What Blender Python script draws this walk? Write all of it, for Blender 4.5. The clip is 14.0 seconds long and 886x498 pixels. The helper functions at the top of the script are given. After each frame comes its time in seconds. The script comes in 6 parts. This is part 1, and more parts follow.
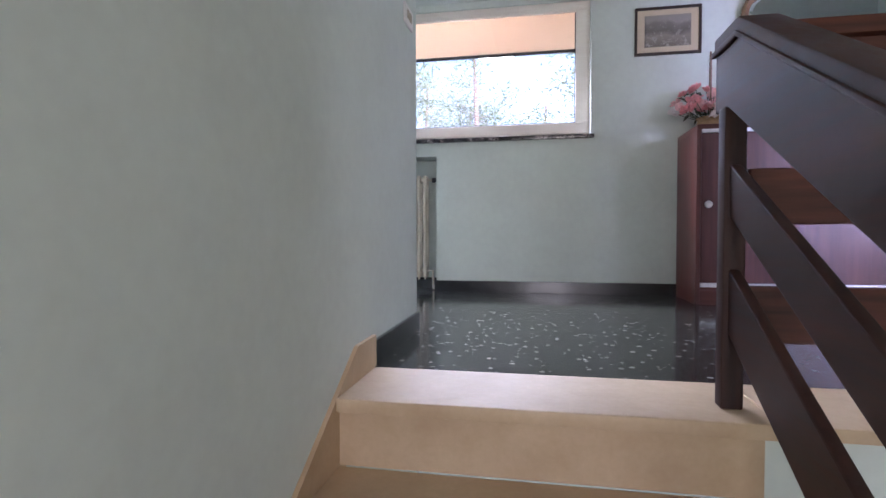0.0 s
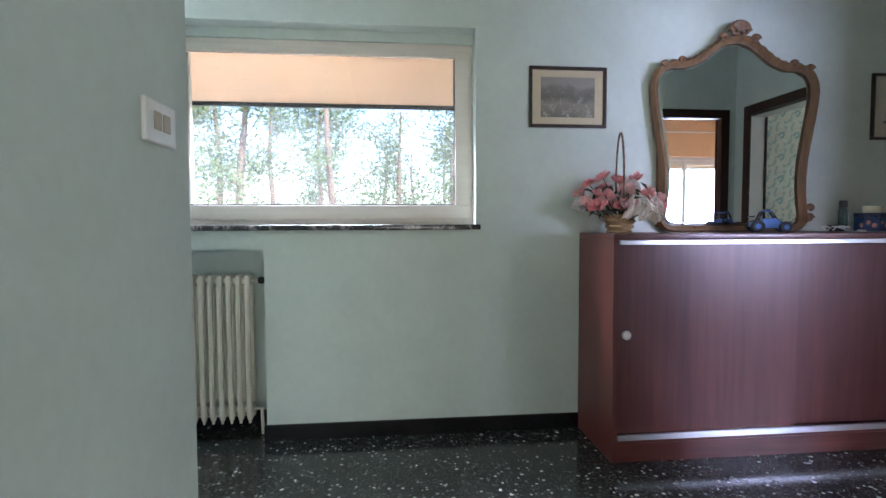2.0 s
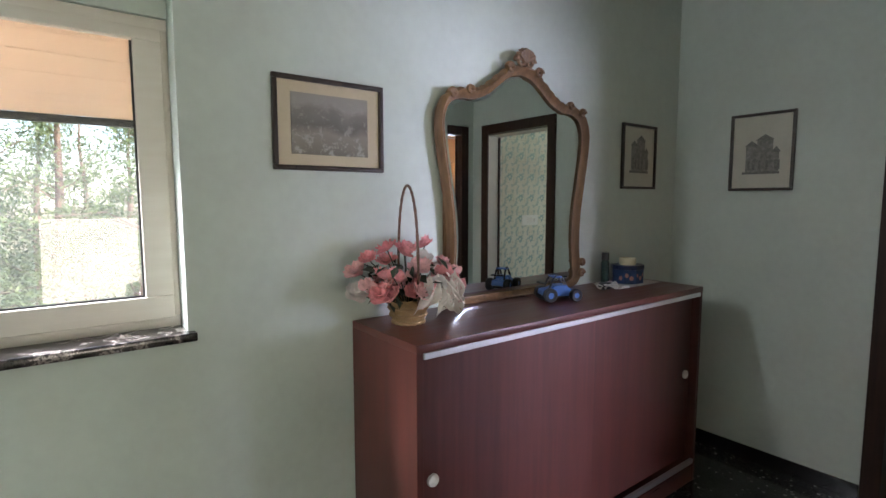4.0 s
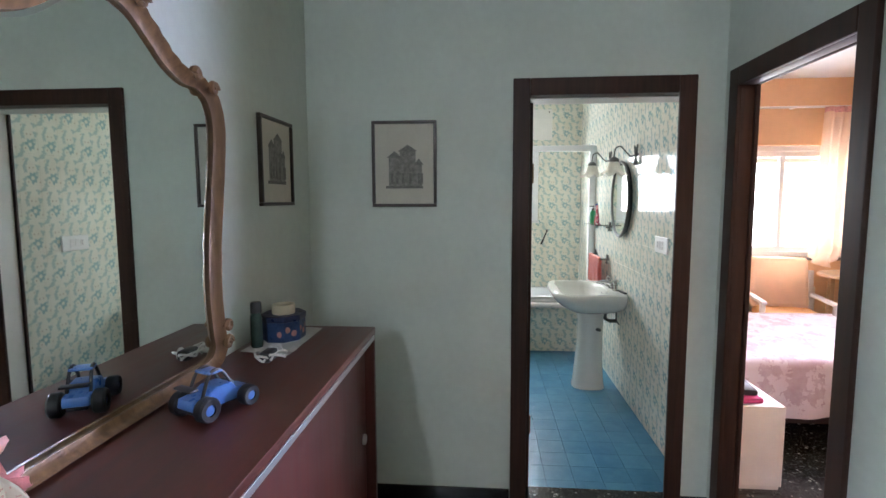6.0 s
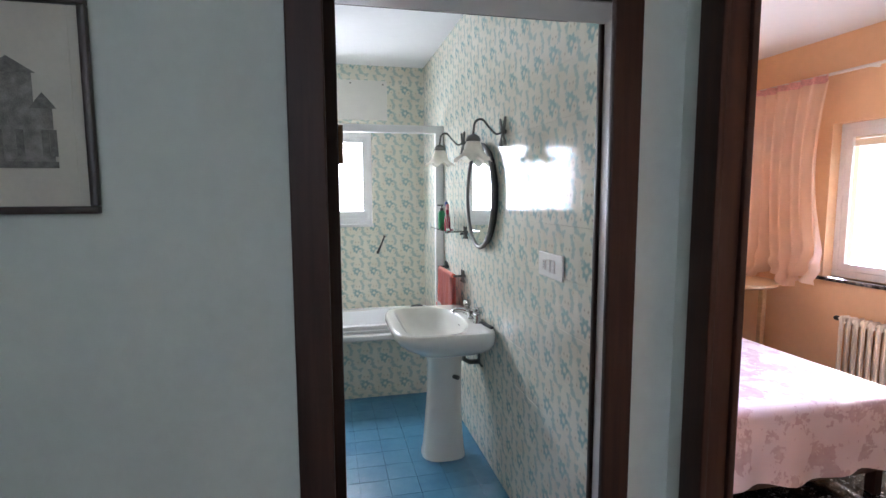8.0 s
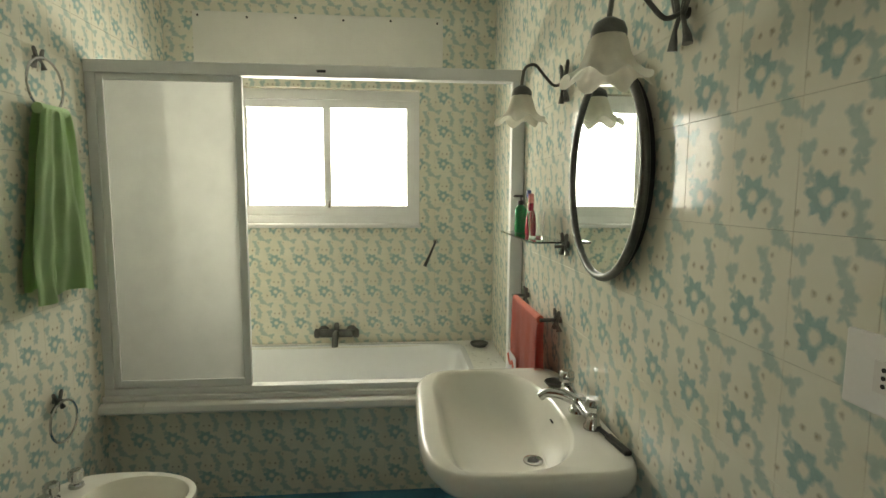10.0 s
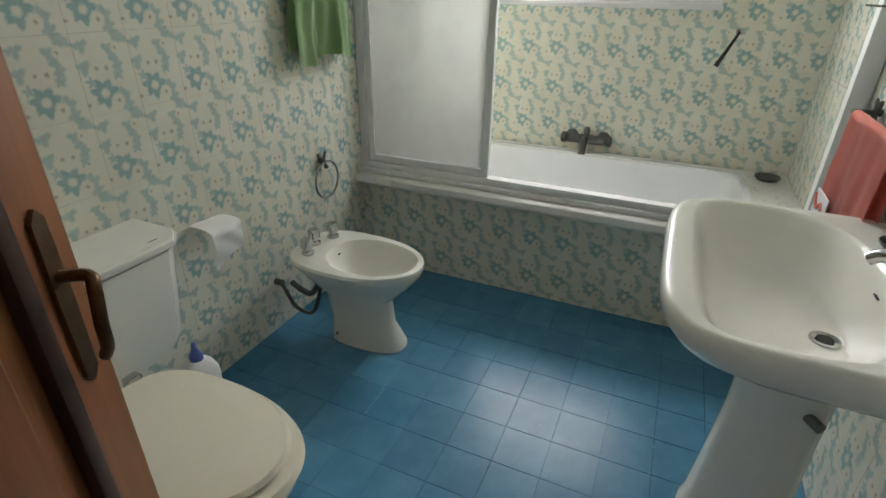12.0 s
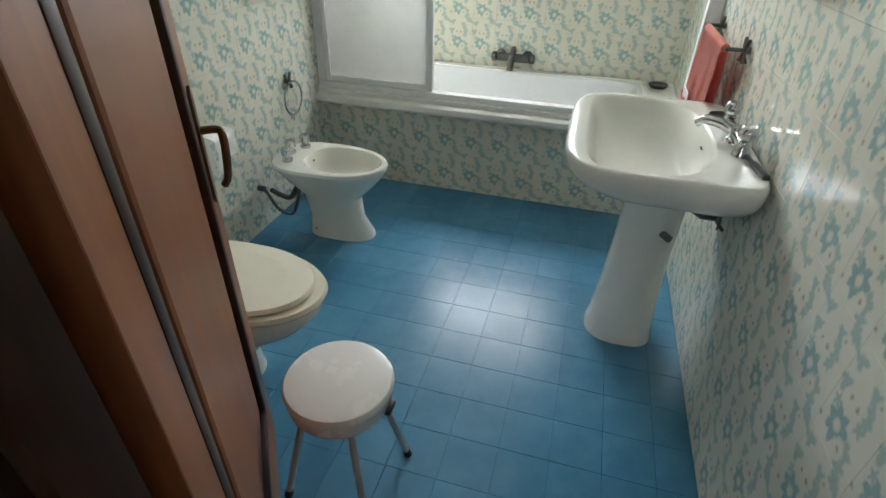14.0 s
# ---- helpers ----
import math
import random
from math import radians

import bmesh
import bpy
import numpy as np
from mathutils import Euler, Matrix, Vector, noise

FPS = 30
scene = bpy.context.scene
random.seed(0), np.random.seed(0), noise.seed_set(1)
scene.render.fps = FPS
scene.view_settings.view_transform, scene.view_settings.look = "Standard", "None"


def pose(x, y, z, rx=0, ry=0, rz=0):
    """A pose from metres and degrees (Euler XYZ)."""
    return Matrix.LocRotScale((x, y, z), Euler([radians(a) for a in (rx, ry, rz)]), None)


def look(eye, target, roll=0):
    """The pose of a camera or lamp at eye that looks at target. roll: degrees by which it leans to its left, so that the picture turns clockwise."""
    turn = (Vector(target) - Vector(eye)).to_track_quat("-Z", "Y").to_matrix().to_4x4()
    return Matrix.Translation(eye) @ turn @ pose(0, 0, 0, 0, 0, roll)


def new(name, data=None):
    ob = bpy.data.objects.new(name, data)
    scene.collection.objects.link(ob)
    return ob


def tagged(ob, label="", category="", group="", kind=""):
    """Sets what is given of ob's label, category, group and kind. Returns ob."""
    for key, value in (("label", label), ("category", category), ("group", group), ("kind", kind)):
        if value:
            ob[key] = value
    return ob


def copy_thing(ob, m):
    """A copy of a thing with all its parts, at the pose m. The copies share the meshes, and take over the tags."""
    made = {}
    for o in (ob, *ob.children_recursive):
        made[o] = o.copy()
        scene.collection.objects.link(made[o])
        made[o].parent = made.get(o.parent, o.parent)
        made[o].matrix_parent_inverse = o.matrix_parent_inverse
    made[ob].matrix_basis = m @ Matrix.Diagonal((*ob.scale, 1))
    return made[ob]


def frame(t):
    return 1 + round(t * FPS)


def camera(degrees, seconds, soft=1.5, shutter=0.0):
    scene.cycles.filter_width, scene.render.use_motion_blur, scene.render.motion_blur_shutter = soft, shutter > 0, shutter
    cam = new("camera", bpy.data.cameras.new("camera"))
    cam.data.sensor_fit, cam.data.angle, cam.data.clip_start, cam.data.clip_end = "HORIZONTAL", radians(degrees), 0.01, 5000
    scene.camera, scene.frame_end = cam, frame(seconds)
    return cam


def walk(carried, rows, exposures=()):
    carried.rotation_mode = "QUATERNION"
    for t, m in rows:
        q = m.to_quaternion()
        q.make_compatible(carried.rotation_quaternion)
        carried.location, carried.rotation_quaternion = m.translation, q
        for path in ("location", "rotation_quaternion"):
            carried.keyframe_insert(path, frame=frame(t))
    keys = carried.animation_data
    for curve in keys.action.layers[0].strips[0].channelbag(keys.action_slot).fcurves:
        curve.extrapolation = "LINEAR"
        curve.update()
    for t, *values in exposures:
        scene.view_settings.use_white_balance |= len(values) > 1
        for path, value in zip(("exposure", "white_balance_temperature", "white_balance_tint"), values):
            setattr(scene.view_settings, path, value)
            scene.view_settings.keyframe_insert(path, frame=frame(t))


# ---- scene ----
cam = camera(81.9, 14.0)
PATH = [
    (0, (0.499, 0.1, 0.407), (0.135, 2.065, 0.345), -0.1),
    (0.5, (0.457, 0.38, 0.583), (0.311, 2.374, 0.52), -0.1),
    (1, (0.465, 0.613, 0.793), (0.413, 2.611, 0.725), -0.2),
    (1.5, (0.411, 0.853, 0.936), (0.461, 2.851, 0.85), -0.2),
    (2, (0.418, 1.067, 1.06), (0.619, 3.054, 0.961), -0.2),
    (2.2, (0.44, 1.159, 1.116), (0.7, 3.139, 1.006), -0.2),
    (4.3, (0.57, 2.072, 1.456), (1.949, 3.508, 1.263), -0.0),
    (4.5, (0.592, 2.144, 1.461), (2.085, 3.46, 1.269), -0.0),
    (5, (0.692, 2.374, 1.496), (2.457, 3.291, 1.288), 0.2),
    (5.5, (0.88, 2.569, 1.485), (2.802, 3.091, 1.301), 0.0),
    (6, (1.094, 2.74, 1.528), (3.078, 2.904, 1.333), -0.2),
    (6.5, (1.34, 2.811, 1.534), (3.324, 2.652, 1.338), -0.3),
    (7, (1.675, 2.76, 1.508), (3.627, 2.367, 1.317), -0.5),
    (7.2, (1.804, 2.716, 1.542), (3.745, 2.281, 1.327), -0.3),
    (9.3, (3.411, 2.329, 1.484), (5.354, 1.897, 1.295), -0.1),
    (9.5, (3.53, 2.311, 1.486), (5.486, 1.94, 1.295), -0.0),
    (10, (3.78, 2.261, 1.463), (5.762, 2.092, 1.25), 0.3),
    (10.5, (3.976, 2.236, 1.42), (5.95, 2.43, 1.161), 0.9),
    (11, (4.076, 2.245, 1.38), (5.953, 2.802, 0.972), 1.1),
    (11.5, (4.102, 2.257, 1.347), (5.858, 2.96, 0.696), 0.9),
    (12, (4.074, 2.26, 1.32), (5.71, 2.968, 0.413), 1.0),
    (12.5, (4.016, 2.24, 1.311), (5.559, 2.927, 0.241), 1.2),
    (13, (3.903, 2.218, 1.34), (5.413, 2.864, 0.199), 1.4),
    (13.5, (3.746, 2.141, 1.349), (5.277, 2.744, 0.211), 1.2),
    (14, (3.571, 2.183, 1.381), (5.177, 2.609, 0.268), 1.7),
]
walk(cam, [(t, look(eye, target, roll)) for t, eye, target, roll in PATH], exposures=[(0.0, 2.45, 5650, 29), (0.5, 2.66, 5650, 28), (1.0, 2.6, 5650, 25), (2.0, 2.3, 5700, 13), (4.5, 2.32, 6400, 14), (5.0, 2.8, 6150, 15), (6.0, 2.84, 5950, 13), (6.5, 2.68, 5950, 17), (7.0, 2.74, 5680, 18), (9.5, 1.93, 6400, 15), (10.0, 1.8, 7700, 2), (11.2, 1.66, 7800, -1), (11.8, 1.95, 6700, 8), (12.5, 2.32, 6080, 13), (14.0, 2.5, 6100, 9)])

# ---------------------------------------------------------------- light
world = bpy.data.worlds.new("sky")
scene.world = world
world.use_nodes = True
wn = world.node_tree
sky = wn.nodes.new("ShaderNodeTexSky")
sky.sky_type, sky.sun_disc = "NISHITA", False
sky.sun_elevation, sky.sun_rotation = radians(38), radians(215)
wn.links.new(sky.outputs[0], wn.nodes["Background"].inputs[0])
wn.nodes["Background"].inputs[1].default_value = 0.11


def lamp(name, kind, m, energy, color=(1, 1, 1), **more):
    d = bpy.data.lights.new(name, kind)
    d.energy, d.color = energy, color
    if kind == "AREA":
        d.shape, d.size, d.size_y = "RECTANGLE", more["size"][0], more["size"][1]
    if kind == "SUN":
        d.angle = radians(0.5)
    ob = new(name, d)
    ob.matrix_world = m
    return ob


lamp("sun", "SUN", look((0, 0, 30), (0 + 16 * math.sin(radians(35)) * -1, 16 * math.cos(radians(35)), 30 - 12.5)), 3.6, (1, 0.95, 0.86))
lamp("bathroom_window_light", "AREA", look((7.32, 2.70, 1.72), (5.3, 2.64, 1.25)), 11.5, (1, 1, 1), size=(1.16, 0.9))
lamp("bedroom_window_light_east", "AREA", look((6.62, -0.25, 1.5), (4.0, 0.3, 0.9)), 6.2, (0.95, 0.96, 1), size=(1.1, 1.05))
lamp("bedroom_window_light_south", "AREA", look((4.85, -1.38, 1.30), (2.2, 3.3, 0.85)), 10, (0.72, 0.74, 1), size=(1.3, 1.1)).data.spread = radians(70)
lamp("hall_window_light", "AREA", look((-0.55, 4.3, 2.35), (0.75, 2.8, 1.0)), 84, (0.92, 0.96, 1), size=(2.4, 0.7))
# added lamp at an unseen opening, brightens the stair walls from behind
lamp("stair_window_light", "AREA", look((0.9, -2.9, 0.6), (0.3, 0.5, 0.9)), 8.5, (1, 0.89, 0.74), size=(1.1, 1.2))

# ---------------------------------------------------------------- materials


class Nodes:
    def __init__(self, name):
        self.mat = bpy.data.materials.new(name)
        self.mat.use_nodes = True
        self.t = self.mat.node_tree
        self.b = self.t.nodes["Principled BSDF"]
        self.out = self.t.nodes["Material Output"]
        self.co = None

    def node(self, kind, ins=(), operation=None, feature=None, data_type=None, blend_type=None):
        n = self.t.nodes.new(kind)
        if operation:
            n.operation = operation
        if feature:
            n.feature = feature
        if data_type:
            n.data_type = data_type
        if blend_type:
            n.blend_type = blend_type
        for k, v in dict(ins).items():
            self.put(n.inputs[k], v)
        return n

    def put(self, socket, v):
        if isinstance(v, bpy.types.NodeSocket):
            self.t.links.new(v, socket)
        else:
            socket.default_value = v

    def where(self):
        if self.co is None:
            self.co = self.node("ShaderNodeNewGeometry").outputs["Position"]
        return self.co

    def math(self, op, a, b=0.0, c=0.0):
        n = self.node("ShaderNodeMath", {0: a, 1: b, 2: c}, operation=op)
        return n.outputs[0]

    def noise(self, scale, detail=3.0, rough=0.55, stretch=None, out="Fac"):
        v = self.where()
        if stretch:
            v = self.node("ShaderNodeVectorMath", {0: v, 1: stretch}, operation="MULTIPLY").outputs[0]
        return self.node("ShaderNodeTexNoise", {"Vector": v, "Scale": scale, "Detail": detail, "Roughness": rough}).outputs[out]

    def ramp(self, fac, stops):
        n = self.node("ShaderNodeValToRGB", {"Fac": fac})
        e = n.color_ramp.elements
        while len(e) < len(stops):
            e.new(0.5)
        for k, (p, c) in zip(e, stops):
            k.position, k.color = p, (*c, 1) if len(c) == 3 else c
        return n.outputs["Color"]

    def mix(self, fac, a, b, mode="MIX"):
        n = self.node("ShaderNodeMix", data_type="RGBA", blend_type=mode)
        self.put(n.inputs[0], fac)
        self.put(n.inputs[6], a if isinstance(a, bpy.types.NodeSocket) else (*a, 1))
        self.put(n.inputs[7], b if isinstance(b, bpy.types.NodeSocket) else (*b, 1))
        return n.outputs[2]

    def bump(self, height, strength=0.2, distance=0.002):
        n = self.node("ShaderNodeBump", {"Height": height, "Strength": strength, "Distance": distance})
        self.put(self.b.inputs["Normal"], n.outputs[0])

    def set(self, color=None, rough=None, metal=None, spec=None, coat=None, coat_rough=None, trans=None, ior=None, sheen=None):
        for key, v in (("Base Color", color), ("Roughness", rough), ("Metallic", metal), ("Specular IOR Level", spec), ("Coat Weight", coat),
                       ("Coat Roughness", coat_rough), ("Transmission Weight", trans), ("IOR", ior), ("Sheen Weight", sheen)):
            if v is not None:
                if isinstance(v, tuple) and len(v) == 3:
                    v = (*v, 1)
                self.put(self.b.inputs[key], v)
        return self


def plain(name, color, rough=0.5, metal=0.0, vary=0.12, scale=12.0, bump=0.0, bscale=60.0, **more):
    """A material of one colour, with a slow stain and a fine grain."""
    n = Nodes(name)
    dark = tuple(c * (1 - vary) for c in color)
    lite = tuple(min(1, c * (1 + vary * 0.6)) for c in color)
    f = n.math("ADD", n.math("MULTIPLY", n.noise(scale, 4), 0.65), n.math("MULTIPLY", n.noise(scale * 9, 2), 0.35))
    n.set(color=n.ramp(f, [(0.3, dark), (0.7, lite)]), metal=metal, **more)
    n.set(rough=n.math("MULTIPLY_ADD", n.noise(scale * 3, 3), 0.2, max(0.02, rough - 0.1)))
    if bump:
        n.bump(n.noise(bscale, 4), bump)
    return n.mat


M = {}
M["plaster"] = plain("plaster", (0.61, 0.66, 0.598), 0.85, vary=0.075, scale=3.2, bump=0.12, bscale=90)
M["ceiling"] = plain("ceiling_paint", (0.80, 0.81, 0.80), 0.9, vary=0.03, scale=2, bump=0.08, bscale=80)
M["peach"] = plain("peach_paint", (0.78, 0.50, 0.28), 0.85, vary=0.06, scale=2, bump=0.1, bscale=80)
M["outside_wall"] = plain("outside_render", (0.7, 0.68, 0.62), 0.9, vary=0.1, scale=3, bump=0.2)


def terrazzo():
    n = Nodes("black_terrazzo")
    v = n.node("ShaderNodeTexVoronoi", {"Vector": n.where(), "Scale": 52.0, "Randomness": 1.0}, feature="F1")
    c = n.node("ShaderNodeSeparateColor", {"Color": v.outputs["Color"]})
    big = n.math("MULTIPLY", n.math("GREATER_THAN", c.outputs[0], 0.56), n.math("LESS_THAN", v.outputs["Distance"], n.math("MULTIPLY_ADD", c.outputs[1], 0.38, 0.10)))
    w = n.node("ShaderNodeTexVoronoi", {"Vector": n.where(), "Scale": 105.0}, feature="F1")
    d = n.node("ShaderNodeSeparateColor", {"Color": w.outputs["Color"]})
    small = n.math("MULTIPLY", n.math("GREATER_THAN", d.outputs[0], 0.60), n.math("LESS_THAN", w.outputs["Distance"], 0.4))
    base = n.ramp(n.noise(20, 5, 0.7), [(0.3, (0.008, 0.009, 0.008)), (0.7, (0.035, 0.038, 0.034))])
    chip = n.ramp(c.outputs[2], [(0, (0.06, 0.065, 0.06)), (0.5, (0.12, 0.125, 0.11)), (0.8, (0.21, 0.21, 0.19)), (1, (0.36, 0.36, 0.325))])
    col = n.mix(small, base, (0.065, 0.07, 0.06))
    col = n.mix(big, col, chip)
    n.set(color=col, rough=n.math("MULTIPLY_ADD", n.noise(6, 4), 0.16, 0.06), spec=0.5)
    n.bump(n.noise(9, 3), 0.02)
    return n.mat


M["terrazzo"] = terrazzo()


def marble(name, a, b, rough=0.25, scale=5):
    n = Nodes(name)
    f = n.noise(scale, 8, 0.65)
    n.set(color=n.mix(n.math("MULTIPLY", n.noise(scale * 14, 3), 0.35), n.ramp(f, [(0.3, a), (0.7, b)]), tuple(x * 0.75 for x in a)), rough=n.math("MULTIPLY_ADD", n.noise(30, 3), 0.15, rough))
    n.bump(n.noise(120, 3), 0.05)
    return n.mat


M["cream_marble"] = marble("cream_marble", (0.48, 0.34, 0.20), (0.63, 0.48, 0.31), 0.5)
M["black_marble"] = marble("black_marble", (0.006, 0.006, 0.006), (0.016, 0.015, 0.015), 0.12, 9)


def veined():
    n = Nodes("veined_black_marble")
    f = n.math("ABSOLUTE", n.math("SUBTRACT", n.noise(5, 6, 0.7), 0.5))
    n.set(color=n.ramp(f, [(0.0, (0.35, 0.3, 0.28)), (0.022, (0.06, 0.05, 0.05)), (0.08, (0.015, 0.013, 0.013))]), rough=0.15)
    return n.mat


M["veined"] = veined()


def wood(name, dark, lite, rough=0.35, axis="z", scale=9.0, coat=0.0, spec=0.5):
    n = Nodes(name)
    st = {"x": (0.06, 1, 1), "y": (1, 0.06, 1), "z": (1, 1, 0.06)}[axis]
    g = n.noise(scale * 4, 6, 0.6, st)
    h = n.noise(scale, 3, 0.5, st)
    f = n.math("ADD", n.math("MULTIPLY", g, 0.55), n.math("MULTIPLY", h, 0.45))
    n.set(color=n.ramp(f, [(0.32, dark), (0.52, tuple((p + q) / 2 for p, q in zip(dark, lite))), (0.7, lite)]), rough=n.math("MULTIPLY_ADD", g, 0.25, rough - 0.1), coat=coat, coat_rough=0.25, spec=spec)
    n.bump(g, 0.08)
    return n.mat


M["mahogany"] = wood("mahogany_veneer", (0.062, 0.015, 0.012), (0.13, 0.035, 0.027), 0.36, "z", 9)
M["mahogany_x"] = wood("mahogany_top", (0.065, 0.017, 0.012), (0.14, 0.038, 0.027), 0.3, "x", 9)
M["door_wood"] = wood("door_wood", (0.15, 0.050, 0.017), (0.31, 0.120, 0.042), 0.42, "z", 10, spec=0.3)
M["frame_wood"] = wood("door_frame_wood", (0.022, 0.010, 0.007), (0.06, 0.026, 0.017), 0.42, "z", 14, spec=0.3)
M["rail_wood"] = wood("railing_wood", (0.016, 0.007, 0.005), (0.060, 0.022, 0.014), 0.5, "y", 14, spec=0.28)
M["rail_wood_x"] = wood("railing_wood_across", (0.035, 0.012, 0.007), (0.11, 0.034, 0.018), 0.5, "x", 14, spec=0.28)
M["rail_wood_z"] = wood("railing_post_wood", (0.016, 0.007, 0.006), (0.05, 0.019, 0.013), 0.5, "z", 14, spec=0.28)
M["window_wood"] = wood("pale_window_wood", (0.70, 0.63, 0.54), (0.77, 0.71, 0.63), 0.45, "x", 12)
M["steel"] = plain("chrome", (0.55, 0.55, 0.54), 0.16, 1.0, vary=0.1)
M["aluminium"] = plain("aluminium", (0.72, 0.72, 0.73), 0.33, 1.0, vary=0.06)
M["alu_white"] = plain("pale_anodised_profile", (0.80, 0.80, 0.79), 0.4, 0.1, vary=0.05)
M["porcelain"] = plain("porcelain", (0.80, 0.78, 0.70), 0.14, vary=0.03, scale=4, coat=0.12, coat_rough=0.08)
M["white_plastic"] = plain("white_plastic", (0.78, 0.76, 0.72), 0.35, vary=0.05)
M["white_paint"] = plain("white_painted_wood", (0.74, 0.70, 0.66), 0.4, vary=0.05)


def glass(name, rough=0.0, tint=(1, 1, 1), bump=0.0, bscale=40):
    n = Nodes(name)
    n.set(color=tint, rough=rough, trans=1.0, ior=1.45)
    if bump:
        n.bump(n.noise(bscale, 2), bump, 0.004)
    return n.mat


M["glass"] = glass("window_glass")


def hazed_glass():
    """Clear glass with a pale translucent mix that washes out the view like glare."""
    n = Nodes("hazed_window_glass")
    n.set(color=(1, 1, 1), rough=0.0, trans=1.0, ior=1.45)
    tr = n.node("ShaderNodeBsdfTranslucent", {"Color": (0.95, 0.94, 0.98, 1)})
    mx = n.node("ShaderNodeMixShader", {0: n.math("MULTIPLY_ADD", n.noise(6, 4), 0.016, 0.008), 1: n.b.outputs[0], 2: tr.outputs[0]})
    n.t.links.new(mx.outputs[0], n.out.inputs[0])
    return n.mat


M["hazed_glass"] = hazed_glass()


def tiles_flower():
    """Cream 15 x 20 cm glazed wall tile with teal flowers; the same print on every tile."""
    n = Nodes("flowered_wall_tile")
    uv = n.node("ShaderNodeUVMap").outputs[0]
    sp = n.node("ShaderNodeSeparateXYZ", {0: uv})
    wob = n.node("ShaderNodeTexNoise", {"Vector": n.where(), "Scale": 110.0, "Detail": 3.0})
    ws = n.node("ShaderNodeSeparateColor", {0: wob.outputs["Color"]})
    # across in units of the tile's height, wrapped
    u = n.math("ADD", n.math("MULTIPLY", n.math("FRACT", sp.outputs[0]), 0.75), n.math("MULTIPLY_ADD", ws.outputs[0], 0.045, -0.022))
    v = n.math("ADD", n.math("FRACT", sp.outputs[1]), n.math("MULTIPLY_ADD", ws.outputs[1], 0.05, -0.025))

    def off(cx, cy):
        return (n.math("WRAP", n.math("SUBTRACT", u, cx), 0.375, -0.375), n.math("WRAP", n.math("SUBTRACT", v, cy), 0.5, -0.5))

    def disc(cx, cy, r, petals=0, amp=0.0, soft=0.02):
        dx, dy = off(cx, cy)
        d = n.math("SQRT", n.math("ADD", n.math("MULTIPLY", dx, dx), n.math("MULTIPLY", dy, dy)))
        if petals:
            a = n.math("SINE", n.math("MULTIPLY", n.math("ARCTAN2", dy, dx), float(petals)))
            d = n.math("SUBTRACT", d, n.math("MULTIPLY", a, amp))
        m = n.node("ShaderNodeMapRange", {0: d, 1: r - soft, 2: r + soft, 3: 1.0, 4: 0.0})
        return m.outputs[0]

    def union(*m):
        k = m[0]
        for q in m[1:]:
            k = n.math("MAXIMUM", k, q)
        return k

    # a teal flower, its leaves and stalk, and cream blossoms that overlap them
    teal = union(disc(0.50, 0.19, 0.105, 5, 0.02), disc(0.55, 0.06, 0.075, 4, 0.02), disc(0.59, -0.03, 0.066, 3, 0.01),
                 disc(0.62, 0.93, 0.074, 4, 0.015), disc(0.45, 0.80, 0.070, 3, 0.02), disc(0.51, 0.70, 0.080, 4, 0.02), disc(0.525, 0.59, 0.070, 4, 0.02), disc(0.50, 0.48, 0.064, 5, 0.02),
                 disc(0.11, 0.86, 0.072, 3, 0.028), disc(0.07, 0.60, 0.084, 3, 0.028), disc(0.04, 0.87, 0.06), disc(0.71, 0.89, 0.06), disc(0.12, 0.41, 0.055, 5, 0.02))
    bloom = disc(0.27, 0.26, 0.165, 7, 0.032)
    cream = union(disc(0.27, 0.26, 0.058), disc(0.425, 0.145, 0.094, 7, 0.004), disc(0.02, 0.14, 0.112, 6, 0.006), disc(0.30, 0.58, 0.158, 8, 0.007), disc(0.675, 0.735, 0.128, 8, 0.006), disc(0.565, 0.795, 0.072), disc(0.03, 0.94, 0.055))
    dots = union(disc(0.235, 0.57, 0.017), disc(0.37, 0.565, 0.021), disc(0.43, 0.145, 0.018), disc(0.02, 0.14, 0.018), disc(0.55, 0.80, 0.012))
    base = n.ramp(n.noise(7, 4), [(0.3, (0.69, 0.67, 0.55)), (0.7, (0.77, 0.75, 0.64))])
    blot = n.noise(55, 4, 0.7)
    tealc = n.ramp(blot, [(0.3, (0.24, 0.38, 0.36)), (0.5, (0.33, 0.46, 0.43)), (0.72, (0.44, 0.54, 0.48))])
    col = n.mix(n.math("MULTIPLY", teal, n.math("MULTIPLY_ADD", blot, 0.5, 0.48)), base, tealc)
    bloomc = n.ramp(blot, [(0.3, (0.16, 0.31, 0.32)), (0.5, (0.23, 0.39, 0.39)), (0.72, (0.34, 0.47, 0.45))])
    col = n.mix(n.math("MULTIPLY", bloom, n.math("MULTIPLY_ADD", blot, 0.4, 0.62)), col, bloomc)
    col = n.mix(cream, col, n.mix(n.math("MULTIPLY", n.noise(16, 3), 0.25), base, (0.74, 0.66, 0.50)))
    col = n.mix(n.math("MULTIPLY", dots, 0.75), col, (0.22, 0.17, 0.09))
    n.set(color=col, rough=n.math("MULTIPLY_ADD", blot, 0.06, 0.05), spec=0.22)
    n.bump(n.noise(14, 2), 0.04)
    return n.mat


M["flower_tile"] = tiles_flower()
M["grout"] = plain("pale_grout", (0.66, 0.62, 0.50), 0.8, vary=0.1)


